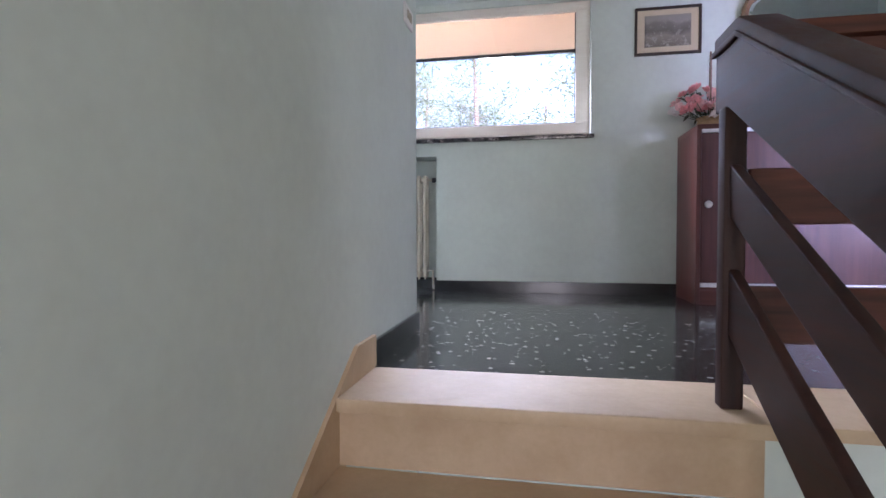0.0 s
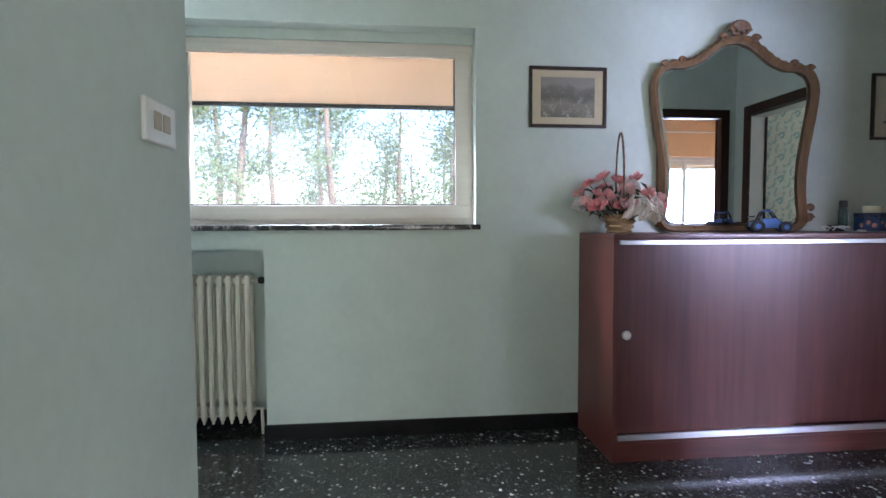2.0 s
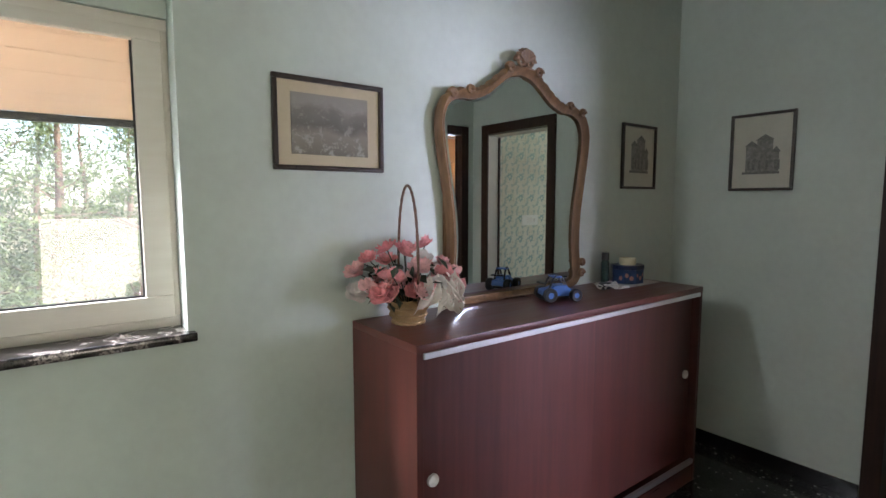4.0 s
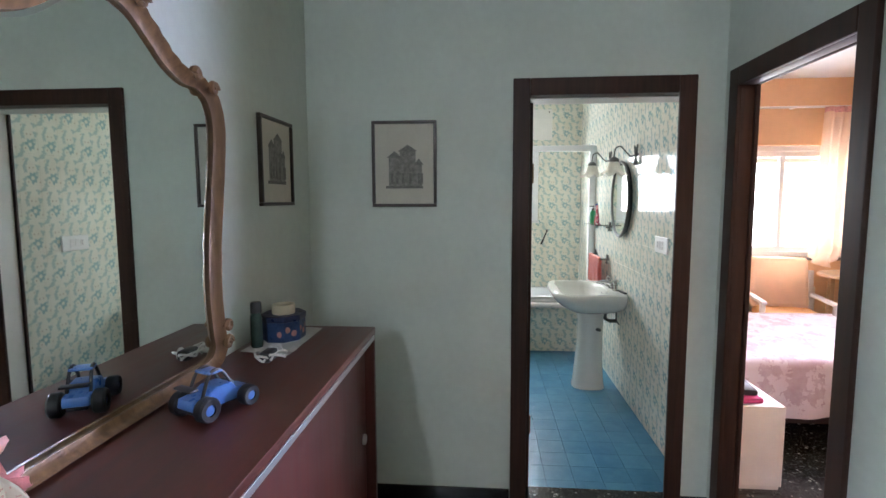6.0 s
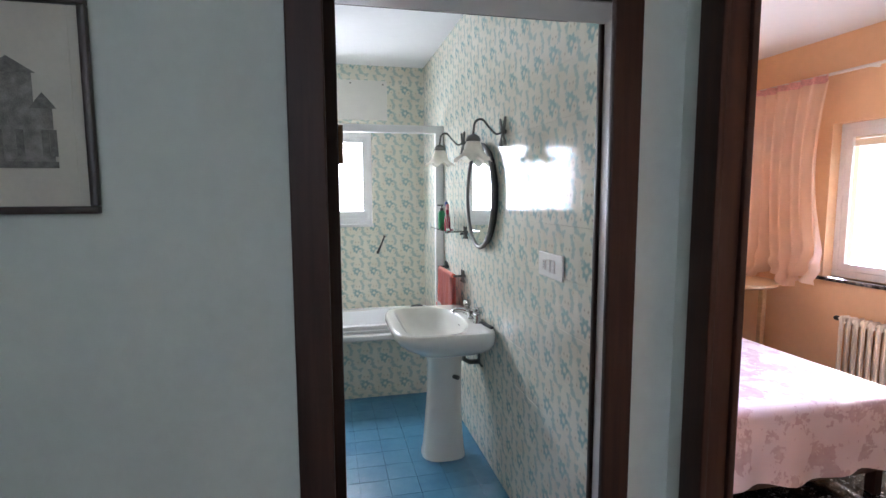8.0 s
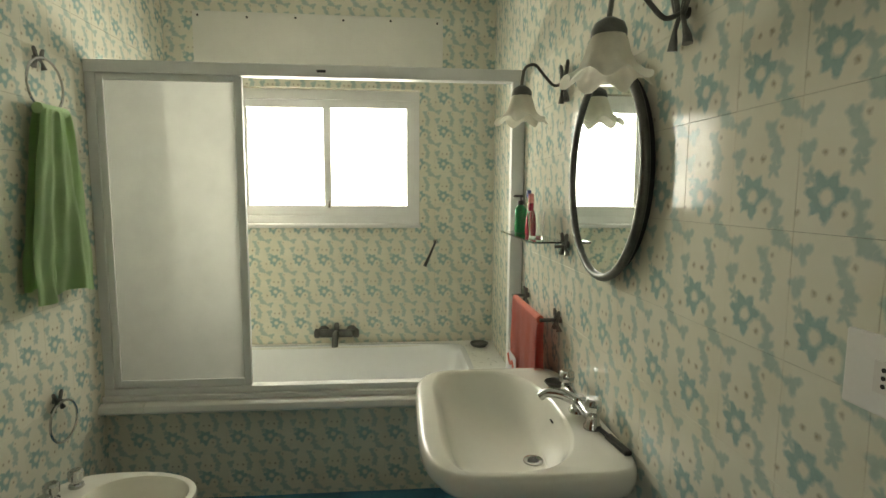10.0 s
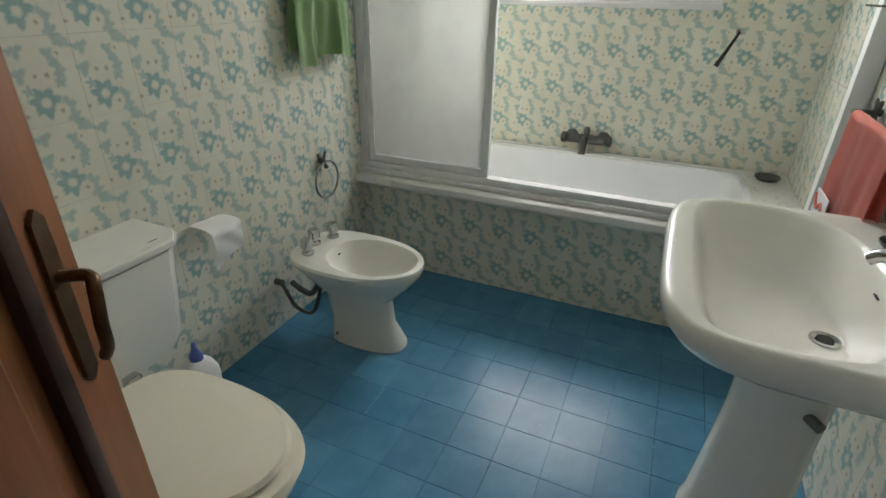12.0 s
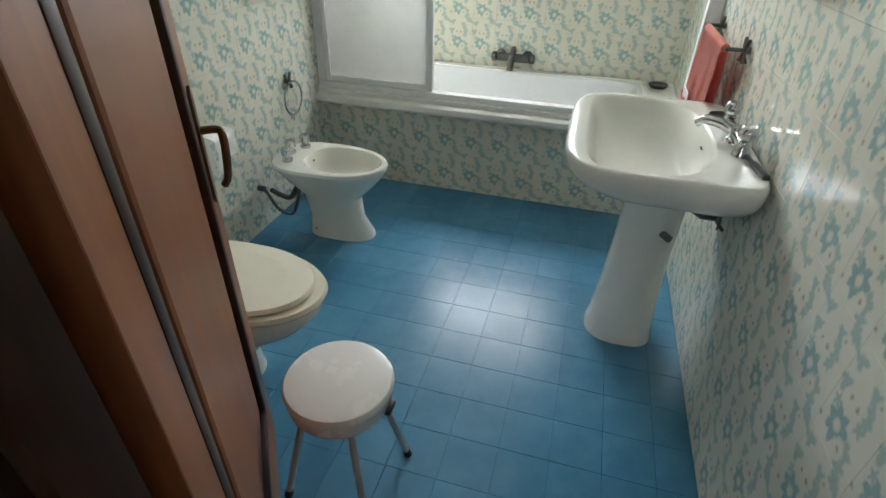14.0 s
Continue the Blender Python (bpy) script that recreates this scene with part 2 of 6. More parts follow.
def blue_tile():
    n = Nodes("blue_floor_tile")
    r = n.node("ShaderNodeObjectInfo").outputs["Random"]
    f = n.math("ADD", n.math("MULTIPLY", n.noise(11, 5, 0.6), 0.75), n.math("MULTIPLY", r, 0.22))
    n.set(color=n.ramp(f, [(0.3, (0.060, 0.192, 0.305)), (0.7, (0.095, 0.262, 0.390))]), rough=n.math("MULTIPLY_ADD", n.noise(25, 4), 0.16, 0.16), spec=0.36)
    n.bump(n.noise(45, 3), 0.06)
    return n.mat


M["blue_tile"] = blue_tile()
M["blue_grout"] = plain("blue_grout", (0.052, 0.16, 0.255), 0.85)

# ---------------------------------------------------------------- mesh helpers


def bm_box(bm, x0, y0, z0, x1, y1, z1, bevel=0.0, seg=2):
    c = bmesh.ops.create_cube(bm, size=1.0, matrix=Matrix.Translation(((x0 + x1) / 2, (y0 + y1) / 2, (z0 + z1) / 2)) @ Matrix.Diagonal((abs(x1 - x0), abs(y1 - y0), abs(z1 - z0), 1)))
    if bevel:
        es = list({e for v in c["verts"] for e in v.link_edges})
        bmesh.ops.bevel(bm, geom=es, offset=bevel, segments=seg, profile=0.5, affect="EDGES")
    return bm


def box(x0, y0, z0, x1, y1, z1, bevel=0.0, seg=2):
    return bm_box(bmesh.new(), x0, y0, z0, x1, y1, z1, bevel, seg)


def boxes(*list_of, bevel=0.0):
    bm = bmesh.new()
    for b in list_of:
        bm_box(bm, *b, bevel=bevel)
    return bm


def lathe(profile, seg=32, close=False):
    """Turn (radius, z) pairs round the z axis."""
    bm = bmesh.new()
    rings = []
    for r, z in profile:
        if r < 1e-6:
            rings.append([bm.verts.new((0, 0, z))])
        else:
            rings.append([bm.verts.new((r * math.cos(2 * math.pi * k / seg), r * math.sin(2 * math.pi * k / seg), z)) for k in range(seg)])
    for a, b in zip(rings, rings[1:]):
        for k in range(seg):
            q = (k + 1) % seg
            if len(a) == 1 and len(b) == 1:
                continue
            if len(a) == 1:
                bm.faces.new((a[0], b[k], b[q]))
            elif len(b) == 1:
                bm.faces.new((a[k], b[0], a[q]))
            else:
                bm.faces.new((a[k], b[k], b[q], a[q]))
    bmesh.ops.recalc_face_normals(bm, faces=bm.faces)
    return bm


def loft(rings, caps=True):
    """Skin a list of rings of points (equal counts)."""
    bm = bmesh.new()
    rs = [[bm.verts.new(p) for p in r] for r in rings]
    n = len(rs[0])
    for a, b in zip(rs, rs[1:]):
        for k in range(n):
            bm.faces.new((a[k], a[(k + 1) % n], b[(k + 1) % n], b[k]))
    if caps:
        bm.faces.new(rs[0][::-1])
        bm.faces.new(rs[-1])
    bmesh.ops.recalc_face_normals(bm, faces=bm.faces)
    return bm


def prism(outline, depth, axis="y", at=0.0, bevel=0.0):
    """Extrude an outline of 2D points (across, up) by depth along an axis, from at."""
    def place(a, b, d):
        return {"y": (a, d, b), "x": (d, a, b), "z": (a, b, d)}[axis]
    bm = bmesh.new()
    lo = [bm.verts.new(place(a, b, at)) for a, b in outline]
    hi = [bm.verts.new(place(a, b, at + depth)) for a, b in outline]
    n = len(lo)
    bm.faces.new(lo)
    bm.faces.new(hi[::-1])
    for k in range(n):
        bm.faces.new((lo[k], hi[k], hi[(k + 1) % n], lo[(k + 1) % n]))
    bmesh.ops.recalc_face_normals(bm, faces=bm.faces)
    if bevel:
        bmesh.ops.bevel(bm, geom=list(bm.edges), offset=bevel, segments=2, profile=0.5, affect="EDGES")
    return bm


def tube(points, radius, seg=10, closed=False):
    """A round rod along points; radius is one number or one for each point."""
    pts = [Vector(p) for p in points]
    n = len(pts)
    rad = [radius] * n if isinstance(radius, (int, float)) else radius
    rings, up = [], None
    for i, p in enumerate(pts):
        a = pts[(i - 1) % n] if closed or i > 0 else p
        b = pts[(i + 1) % n] if closed or i < n - 1 else p
        d = (b - a).normalized()
        if up is None:
            up = d.orthogonal().normalized()
        up = (up - d * up.dot(d)).normalized()
        side = d.cross(up)
        rings.append([p + (up * math.cos(2 * math.pi * k / seg) + side * math.sin(2 * math.pi * k / seg)) * rad[i] for k in range(seg)])
    if closed:
        return loft(rings + [rings[0]], caps=False)
    return loft(rings)


def smooth_path(points, steps=8):
    """Catmull-Rom through the points."""
    pts = [Vector(p) for p in points]
    out = []
    for i in range(len(pts) - 1):
        p0, p1, p2, p3 = pts[max(0, i - 1)], pts[i], pts[i + 1], pts[min(len(pts) - 1, i + 2)]
        for k in range(steps):
            t = k / steps
            out.append(0.5 * (2 * p1 + (p2 - p0) * t + (2 * p0 - 5 * p1 + 4 * p2 - p3) * t * t + (3 * p1 - p0 - 3 * p2 + p3) * t ** 3))
    return out + [pts[-1]]


def move(bm, m):
    bmesh.ops.transform(bm, matrix=m, verts=bm.verts)
    return bm


def join(*bms):
    """One bmesh out of several."""
    out = bms[0]
    for b in bms[1:]:
        me = bpy.data.meshes.new("join")
        b.to_mesh(me)
        out.from_mesh(me)
        bpy.data.meshes.remove(me)
        b.free()
    return out


def mesh_of(name, bm, mat, smooth=40.0):
    me = bpy.data.meshes.new(name)
    flat = []
    for k, e in enumerate(bm.edges):
        if len(e.link_faces) == 2:
            small, large = sorted(f.calc_area() for f in e.link_faces)
            if large > 18 * small:
                flat.append(k)
    bm.to_mesh(me)
    bm.free()
    me.materials.append(mat)
    if smooth:
        me.shade_smooth()
        me.set_sharp_from_angle(angle=radians(smooth))
        for k in flat:
            me.edges[k].use_edge_sharp = True
    return me


def part(name, bm, mat, parent, label="", smooth=40.0):
    ob = new(name, mesh_of(name, bm, mat, smooth))
    ob.parent = parent
    return tagged(ob, label)


def thing(name, label, category, m=Matrix(), group=""):
    ob = new(name)
    ob.matrix_world = m
    ob.empty_display_size = 0.1
    return tagged(ob, label, category, group)


def solid(name, bm, mat, label, category, m=Matrix(), group="", smooth=40.0):
    ob = new(name, mesh_of(name, bm, mat, smooth))
    ob.matrix_world = m
    return tagged(ob, label, category, group)


def setting(name, bm, mat, label, category, smooth=30.0):
    ob = new(name, mesh_of(name, bm, mat, smooth))
    return tagged(ob, label, category, kind="structure")


def wall_x(x0, x1, y0, y1, z0, z1, holes=()):
    """Boxes of a wall that runs along x, with holes (xa, xb, za, zb)."""
    out, x = [], x0
    for a, b, c, d in sorted(holes):
        out += [(x, y0, z0, a, y1, z1)] if a > x else []
        out += [(a, y0, z0, b, y1, c)] if c > z0 else []
        out += [(a, y0, d, b, y1, z1)] if d < z1 else []
        x = b
    return out + [(x, y0, z0, x1, y1, z1)]


def wall_y(x0, x1, y0, y1, z0, z1, holes=()):
    return [(b[1], b[0], b[2], b[4], b[3], b[5]) for b in wall_x(y0, y1, x0, x1, z0, z1, holes)]


# ---------------------------------------------------------------- the rooms
TOP = 2.65
N, E, S = 3.60, 3.55, 1.66       # faces of the landing's walls
BW, BE, BN, BS = 3.76, 7.0, 3.63, 1.67   # faces of the bathroom's walls
WIN = (-1.55, 0.84, 1.055, 2.02)   # landing window
NICHE = (-1.10, -0.195, 0.0, 0.94)

# window wall of the landing: outer leaf with the window, inner leaf with window and radiator niche
setting("wall_north", boxes(
    (-2.3, N, -0.2, WIN[0], N + 0.30, TOP), (WIN[1], N, -0.2, 3.72, N + 0.30, TOP), (WIN[0], N, WIN[3], WIN[1], N + 0.30, TOP),
    (WIN[0], N, NICHE[3], WIN[1], N + 0.30, WIN[2]), (WIN[0], N, -0.2, NICHE[0], N + 0.30, NICHE[3]), (NICHE[1], N, -0.2, WIN[1], N + 0.30, NICHE[3]),
    (NICHE[0], N + 0.22, -0.2, NICHE[1], N + 0.30, NICHE[3])), M["plaster"], "pale green plastered wall with a window and a radiator niche", "wall")
setting("wall_east", join(boxes(*wall_y(E, 3.60, S, N + 0.02, -0.2, TOP, [(1.80, 2.56, -0.2, 2.03)])), boxes(*wall_y(3.60, BW - 0.012, S, N + 0.02, -0.2, TOP, [(1.74, 2.56, -0.2, 2.03)]))), M["plaster"], "pale green plastered wall round the bathroom door", "wall")
setting("wall_south", boxes(*wall_x(2.0, E, 1.60, S, -0.2, TOP, [(2.695, 3.43, -0.2, 2.03)])), M["plaster"], "pale green plastered wall round the bedroom door", "wall")
setting("wall_stairwell_east", boxes((1.88, -2.6, -3.0, 2.0, S, TOP)), M["plaster"], "plain plastered wall closing the stairwell", "wall")
setting("wall_stairs_west", boxes((-0.14, -2.6, -3.0, 0.0, 2.19, TOP), bevel=0.004), M["plaster"], "plain off-white plastered wall beside the stairs", "wall")
setting("wall_west_return", boxes((-2.3, 2.07, -0.2, -0.14, 2.19, TOP)), M["plaster"], "plain plastered wall of the landing", "wall")
setting("wall_west", boxes((-2.42, 2.07, -0.2, -2.3, N + 0.3, TOP)), M["plaster"], "plain plastered end wall of the landing", "wall")
# the opening is made up, out of view, to let the stair lamp in
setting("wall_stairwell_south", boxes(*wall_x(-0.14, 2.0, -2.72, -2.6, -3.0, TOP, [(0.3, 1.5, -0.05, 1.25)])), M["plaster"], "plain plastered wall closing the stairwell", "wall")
setting("ceiling", boxes((-2.42, -2.72, TOP, 3.72, N + 0.3, TOP + 0.15)), M["ceiling"], "plain white painted ceiling", "ceiling")
setting("floor", boxes((-2.3, 2.19, -0.2, 0.0, N + 0.22, 0.0), (0.0, 1.585, -0.2, E, N, 0.0), (2.695, 1.54, -0.2, 3.43, 1.5849, 0.0), (E, BS, -0.2, 3.71, BN, 0.0)), M["terrazzo"], "polished black terrazzo floor with pale stone chips", "floor")
# bathroom shell; the tiles come last
setting("wall_bathroom_north", boxes((BW - 0.012, BN + 0.008, -0.2, 7.26, BN + 0.20, TOP)), M["grout"], "bathroom wall clad in flowered glazed tiles", "wall")
setting("wall_bathroom_south", boxes((E, 1.54, -0.2, 7.26, BS - 0.008, TOP)), M["grout"], "bathroom wall clad in flowered glazed tiles", "wall")
BWIN = (2.135, 3.28, 1.274, 2.10)   # bathroom window, ya yb za zb
setting("wall_bathroom_east", boxes(*wall_y(BE + 0.008, 7.26, BS, BN, -0.2, TOP, [BWIN])), M["grout"], "bathroom window wall clad in flowered glazed tiles", "wall")
setting("wall_bathroom_west", boxes(*wall_y(BW - 0.012, BW - 0.008, BS, BN, -0.2, TOP, [(1.74, 2.56, -0.2, 2.03)])), M["grout"], "bathroom wall round the door", "wall")
setting("ceiling_bathroom", boxes((BW - 0.012, 1.54, TOP, 7.26, BN + 0.2, TOP + 0.15)), M["ceiling"], "plain white painted bathroom ceiling", "ceiling")
setting("floor_bathroom", boxes((3.71, BS, -0.2, BE, BN, -0.006)), M["blue_grout"], "blue glazed square tiles on the bathroom floor", "floor")
# bedroom shell
WE = (-0.75, 0.45, 0.95, 2.03)    # east window ya yb
WS = (4.05, 5.45, 0.92, 2.03)     # south window xa xb
setting("wall_bedroom_east", boxes(*wall_y(6.3, 6.56, -1.05, 1.54, -0.2, TOP, [WE])), M["peach"], "peach painted bedroom wall with a window", "wall")
setting("wall_bedroom_south", boxes(*wall_x(2.0, 6.56, -1.31, -1.05, -0.2, TOP, [WS])), M["peach"], "peach painted bedroom wall with a window", "wall")
setting("wall_bedroom_north", boxes(*wall_x(2.0, E, 1.592, 1.60, 0.0, TOP, [(2.60, 3.49, 0.0, 2.08)])), M["peach"], "peach painted bedroom wall", "wall")
setting("wall_bedroom_head", boxes((E, 1.535, 0.0, 6.3, 1.54, TOP)), M["peach"], "peach painted bedroom wall behind the bed", "wall")
setting("wall_bedroom_west", boxes((2.0, -1.05, -0.2, 2.01, 1.59, TOP)), M["peach"], "peach painted bedroom wall", "wall")
setting("ceiling_bedroom", boxes((2.0, -1.31, TOP + 0.001, 6.56, 1.60, TOP + 0.15)), M["ceiling"], "plain white bedroom ceiling", "ceiling")
setting("floor_bedroom", boxes((2.0, -1.05, -0.2, 6.3, 1.54, 0.0)), M["terrazzo"], "polished black terrazzo bedroom floor with pale stone chips", "floor")

# ---------------------------------------------------------------- stairs
RISE, TREAD = 0.175, 0.28
bm = bmesh.new()
for k in range(1, 13):
    y = 1.30 - TREAD * (k - 1)
    bm_box(bm, 0.0, y - TREAD, -RISE * k - 0.6, 0.985, y, -RISE * k - 0.035)
setting("stair_core", bm, M["plaster"], "plastered stair flight under cream marble steps", "stairs")
for k in range(0, 12):
    y0 = 1.275 - TREAD * k
    z = -RISE * k
    st = thing("stair_step", "cream marble stair tread with riser", "step", pose(0, y0, z), "steps of the stairs")
    deep = 0.31 if k == 0 else TREAD + 0.02
    part("tread", box(0.012, 0, -0.035, 1.01, deep, 0.0, 0.004), M["cream_marble"], st)
    part("riser", box(0.012, 0.025, -RISE, 0.985, 0.045, -0.035), M["cream_marble"], st)
setting("stairwell_floor", boxes((0.0, -2.6, -3.0, 2.0, 1.3, -2.28)), M["terrazzo"], "dark terrazzo floor at the foot of the stairs", "floor")
setting("landing_edge", boxes((0.985, 1.30, -0.2, 1.88, 1.34, -0.001)), M["plaster"], "plastered edge of the landing over the stairwell", "wall")
setting("landing_edge_cap", boxes((1.012, 1.275, -0.03, 1.88, 1.583, 0.0), bevel=0.003), M["cream_marble"], "cream marble strip along the landing's edge", "trim")


def railing():
    r = thing("stair_railing", "dark varnished wooden stair railing with sloping boards", "railing", pose(0.94, 1.385, 0))
    sl = 0.573
    def sloped(x0, x1, top, width, y1, mat, name, far=-1.9):
        o = [(y1, top), (y1, top - width), (far, top - width - (y1 - far) * sl), (far, top - (y1 - far) * sl)]
        part(name, prism(o, x1 - x0, "x", x0, 0.004), mat, r)
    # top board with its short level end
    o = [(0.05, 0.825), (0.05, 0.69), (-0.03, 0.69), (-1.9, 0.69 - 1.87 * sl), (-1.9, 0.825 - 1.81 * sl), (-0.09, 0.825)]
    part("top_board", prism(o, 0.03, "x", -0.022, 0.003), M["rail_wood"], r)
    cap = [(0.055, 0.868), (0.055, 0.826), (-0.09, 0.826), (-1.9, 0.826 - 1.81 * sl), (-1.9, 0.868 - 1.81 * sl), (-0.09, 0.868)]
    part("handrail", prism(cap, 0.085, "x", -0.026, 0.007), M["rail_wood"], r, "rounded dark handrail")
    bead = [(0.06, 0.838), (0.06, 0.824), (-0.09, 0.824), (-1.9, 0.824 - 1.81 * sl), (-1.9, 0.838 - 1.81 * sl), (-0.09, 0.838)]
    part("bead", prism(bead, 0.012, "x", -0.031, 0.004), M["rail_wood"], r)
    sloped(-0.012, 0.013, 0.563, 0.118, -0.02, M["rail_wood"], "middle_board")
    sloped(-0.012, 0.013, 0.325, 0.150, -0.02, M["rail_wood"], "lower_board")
    post = part("newel_post", box(-0.024, -0.022, 0.0, 0.024, 0.022, 0.695, 0.004), M["rail_wood_z"], r)
    for k in (1, 2):
        y = -0.02 - 0.84 * k
        part("newel_post", box(-0.024, y - 0.022, -RISE * 3 * k, 0.024, y + 0.022, 0.66 - 0.84 * k * sl, 0.004), M["rail_wood_z"], r)
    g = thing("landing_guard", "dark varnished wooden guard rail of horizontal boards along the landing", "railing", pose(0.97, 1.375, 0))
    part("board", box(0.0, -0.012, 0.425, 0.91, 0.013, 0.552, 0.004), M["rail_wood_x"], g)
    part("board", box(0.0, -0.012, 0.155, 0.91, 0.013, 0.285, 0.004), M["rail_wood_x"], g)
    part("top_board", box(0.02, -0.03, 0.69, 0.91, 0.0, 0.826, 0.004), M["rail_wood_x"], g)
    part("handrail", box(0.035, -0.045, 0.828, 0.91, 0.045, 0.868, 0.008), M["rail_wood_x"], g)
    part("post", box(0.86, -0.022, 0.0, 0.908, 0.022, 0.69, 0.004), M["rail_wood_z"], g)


railing()

# ---------------------------------------------------------------- door frames
def casing(name, along, a, b, face, out, z1, label, depth, ja=None, pale=False):
    """Dark casing round an opening a..b at a wall face, with the jamb lining through the wall."""
    f = thing(name, label, "door frame", Matrix())
    w, t = 0.078, 0.018
    def bx(u0, u1, z0, z2, n0, n1):
        n0, n1 = sorted((n0, n1))
        return box(u0, n0, z0, u1, n1, z2, 0.004) if along == "x" else box(n0, u0, z0, n1, u1, z2, 0.004)
    for lo, hi in ((a - w + 0.008, a + 0.008), (b - 0.008, b + w - 0.008)):
        part("casing_side", bx(lo, hi, 0.0, z1 + w, face, face + out * t), M["frame_wood"], f)
    part("casing_head", bx(a + 0.009, b - 0.009, z1, z1 + w, face, face + out * t), M["frame_wood"], f)
    back = face - out * depth
    jl = a if ja is None else ja
    for lo, hi in ((jl - w + 0.008, jl + 0.008), (b - 0.008, b + w - 0.008)):
        part("casing_side", bx(lo, hi, 0.0, z1 + w, back, back - out * t), M["frame_wood"], f)
    part("casing_head", bx(a + 0.009, b - 0.009, z1, z1 + w, back, back - out * t), M["frame_wood"], f)
    ja = a if ja is None else ja
    # pale: this jamb and the head turn white 6 cm behind the face
    if pale:
        mid = face - out * 0.06
        part("jamb", bx(ja - 0.018, ja, 0.0, z1 + 0.018, face - out * 0.002, mid), M["frame_wood"], f)
        part("jamb_lining", bx(ja - 0.018, ja, 0.0, z1 + 0.018, mid - out * 0.001, back + out * 0.002), M["white_paint"], f, "white lining of the doorway")
        part("head_lining", bx(ja, b, z1 - 0.004, z1 + 0.0005, mid - out * 0.001, back + out * 0.002), M["white_paint"], f, "white lining of the doorway")
    else:
        part("jamb", bx(ja - 0.018, ja, 0.0, z1 + 0.018, face - out * 0.002, back + out * 0.002), M["frame_wood"], f)
    part("jamb", bx(b, b + 0.018, 0.0, z1 + 0.018, face - out * 0.002, back + out * 0.002), M["frame_wood"], f)
    part("jamb_head", bx(ja, b, z1 + 0.001, z1 + 0.018, face - out * 0.002, back + out * 0.002), M["frame_wood"], f)
    return tagged(f, kind="structure")


casing("door_frame_1", "y", 1.858, 2.542, E, -1, 2.003, "dark stained wooden frame of the bathroom doorway", 0.21, 1.765, True)
part("frame_post", box(3.70, 2.505, 0.0, 3.758, 2.541, 2.003, 0.004), M["frame_wood"], bpy.data.objects["door_frame_1"])
casing("door_frame_2", "x", 2.70, 3.412, S, 1, 2.003, "dark stained wooden frame of the bedroom doorway", 0.06)

# skirting
SK = 0.078
def skirt(*b):
    return boxes(*b, bevel=0.002)
setting("baseboard_north", skirt((NICHE[1] - 0.012, N - 0.012, 0, 3.55, N, SK), (NICHE[1] - 0.012, N, 0, NICHE[1], N + 0.21, SK), (NICHE[0], N + 0.208, 0, NICHE[1] - 0.012, N + 0.22, SK), (-2.3, N - 0.012, 0, NICHE[0], N, SK)), M["black_marble"], "polished black marble skirting", "skirting")
setting("baseboard_east", skirt((E - 0.012, 2.615, 0, E, N - 0.012, SK), (E - 0.012, S, 0, E, 1.785, SK)), M["black_marble"], "polished black marble skirting", "skirting")
setting("baseboard_south", skirt((2.0, S, 0, 2.605, S + 0.012, SK), (3.487, S, 0, E - 0.012, S + 0.012, SK)), M["black_marble"], "polished black marble skirting", "skirting")
setting("baseboard_stairs", skirt((0.0, 1.60, 0, 0.012, 2.19, SK), (-2.3, 2.19, 0, 0.0, 2.202, SK)), M["black_marble"], "polished black marble skirting", "skirting")
o = [(1.60, -0.02), (1.60, 0.095), (1.44, 0.095)]
sl = RISE / TREAD
o += [(-2.0, 0.095 - 3.44 * sl), (-2.0, -0.25 - 3.44 * sl), (1.27, -0.25)]
setting("stair_skirting", prism(o, 0.012, "x", 0.0), M["cream_marble"], "cream marble skirting following the stairs", "skirting")

# ---------------------------------------------------------------- landing: window, radiator, sideboard
def translucent(name, color, rough=0.7, share=0.5, vary=0.1, scale=10, bump=0.1, bscale=80):
    """Thin cloth or plastic that lets light through."""
    n = Nodes(name)
    col = n.ramp(n.noise(scale, 4), [(0.3, tuple(c * (1 - vary) for c in color)), (0.7, tuple(min(1, c * (1 + vary)) for c in color))])
    n.set(color=col, rough=rough)
    if bump:
        n.bump(n.noise(bscale, 3), bump)
    t = n.node("ShaderNodeBsdfTranslucent", {"Color": col})
    m = n.node("ShaderNodeMixShader", {0: share, 1: n.b.outputs[0], 2: t.outputs[0]})
    n.t.links.new(m.outputs[0], n.out.inputs[0])
    return n.mat


M["shutter"] = translucent("peach_shutter", (0.72, 0.58, 0.45), 0.5, 0.28, 0.03, 3, 0.0)
M["radiator"] = plain("cream_radiator_enamel", (0.74, 0.68, 0.55), 0.35, vary=0.06)
M["black"] = plain("black_plastic", (0.02, 0.02, 0.022), 0.4, vary=0.3)


def pane(name, bm, mat, parent, label="clear glass pane"):
    p = part(name, bm, mat, parent, label)
    p.visible_shadow = False
    return p


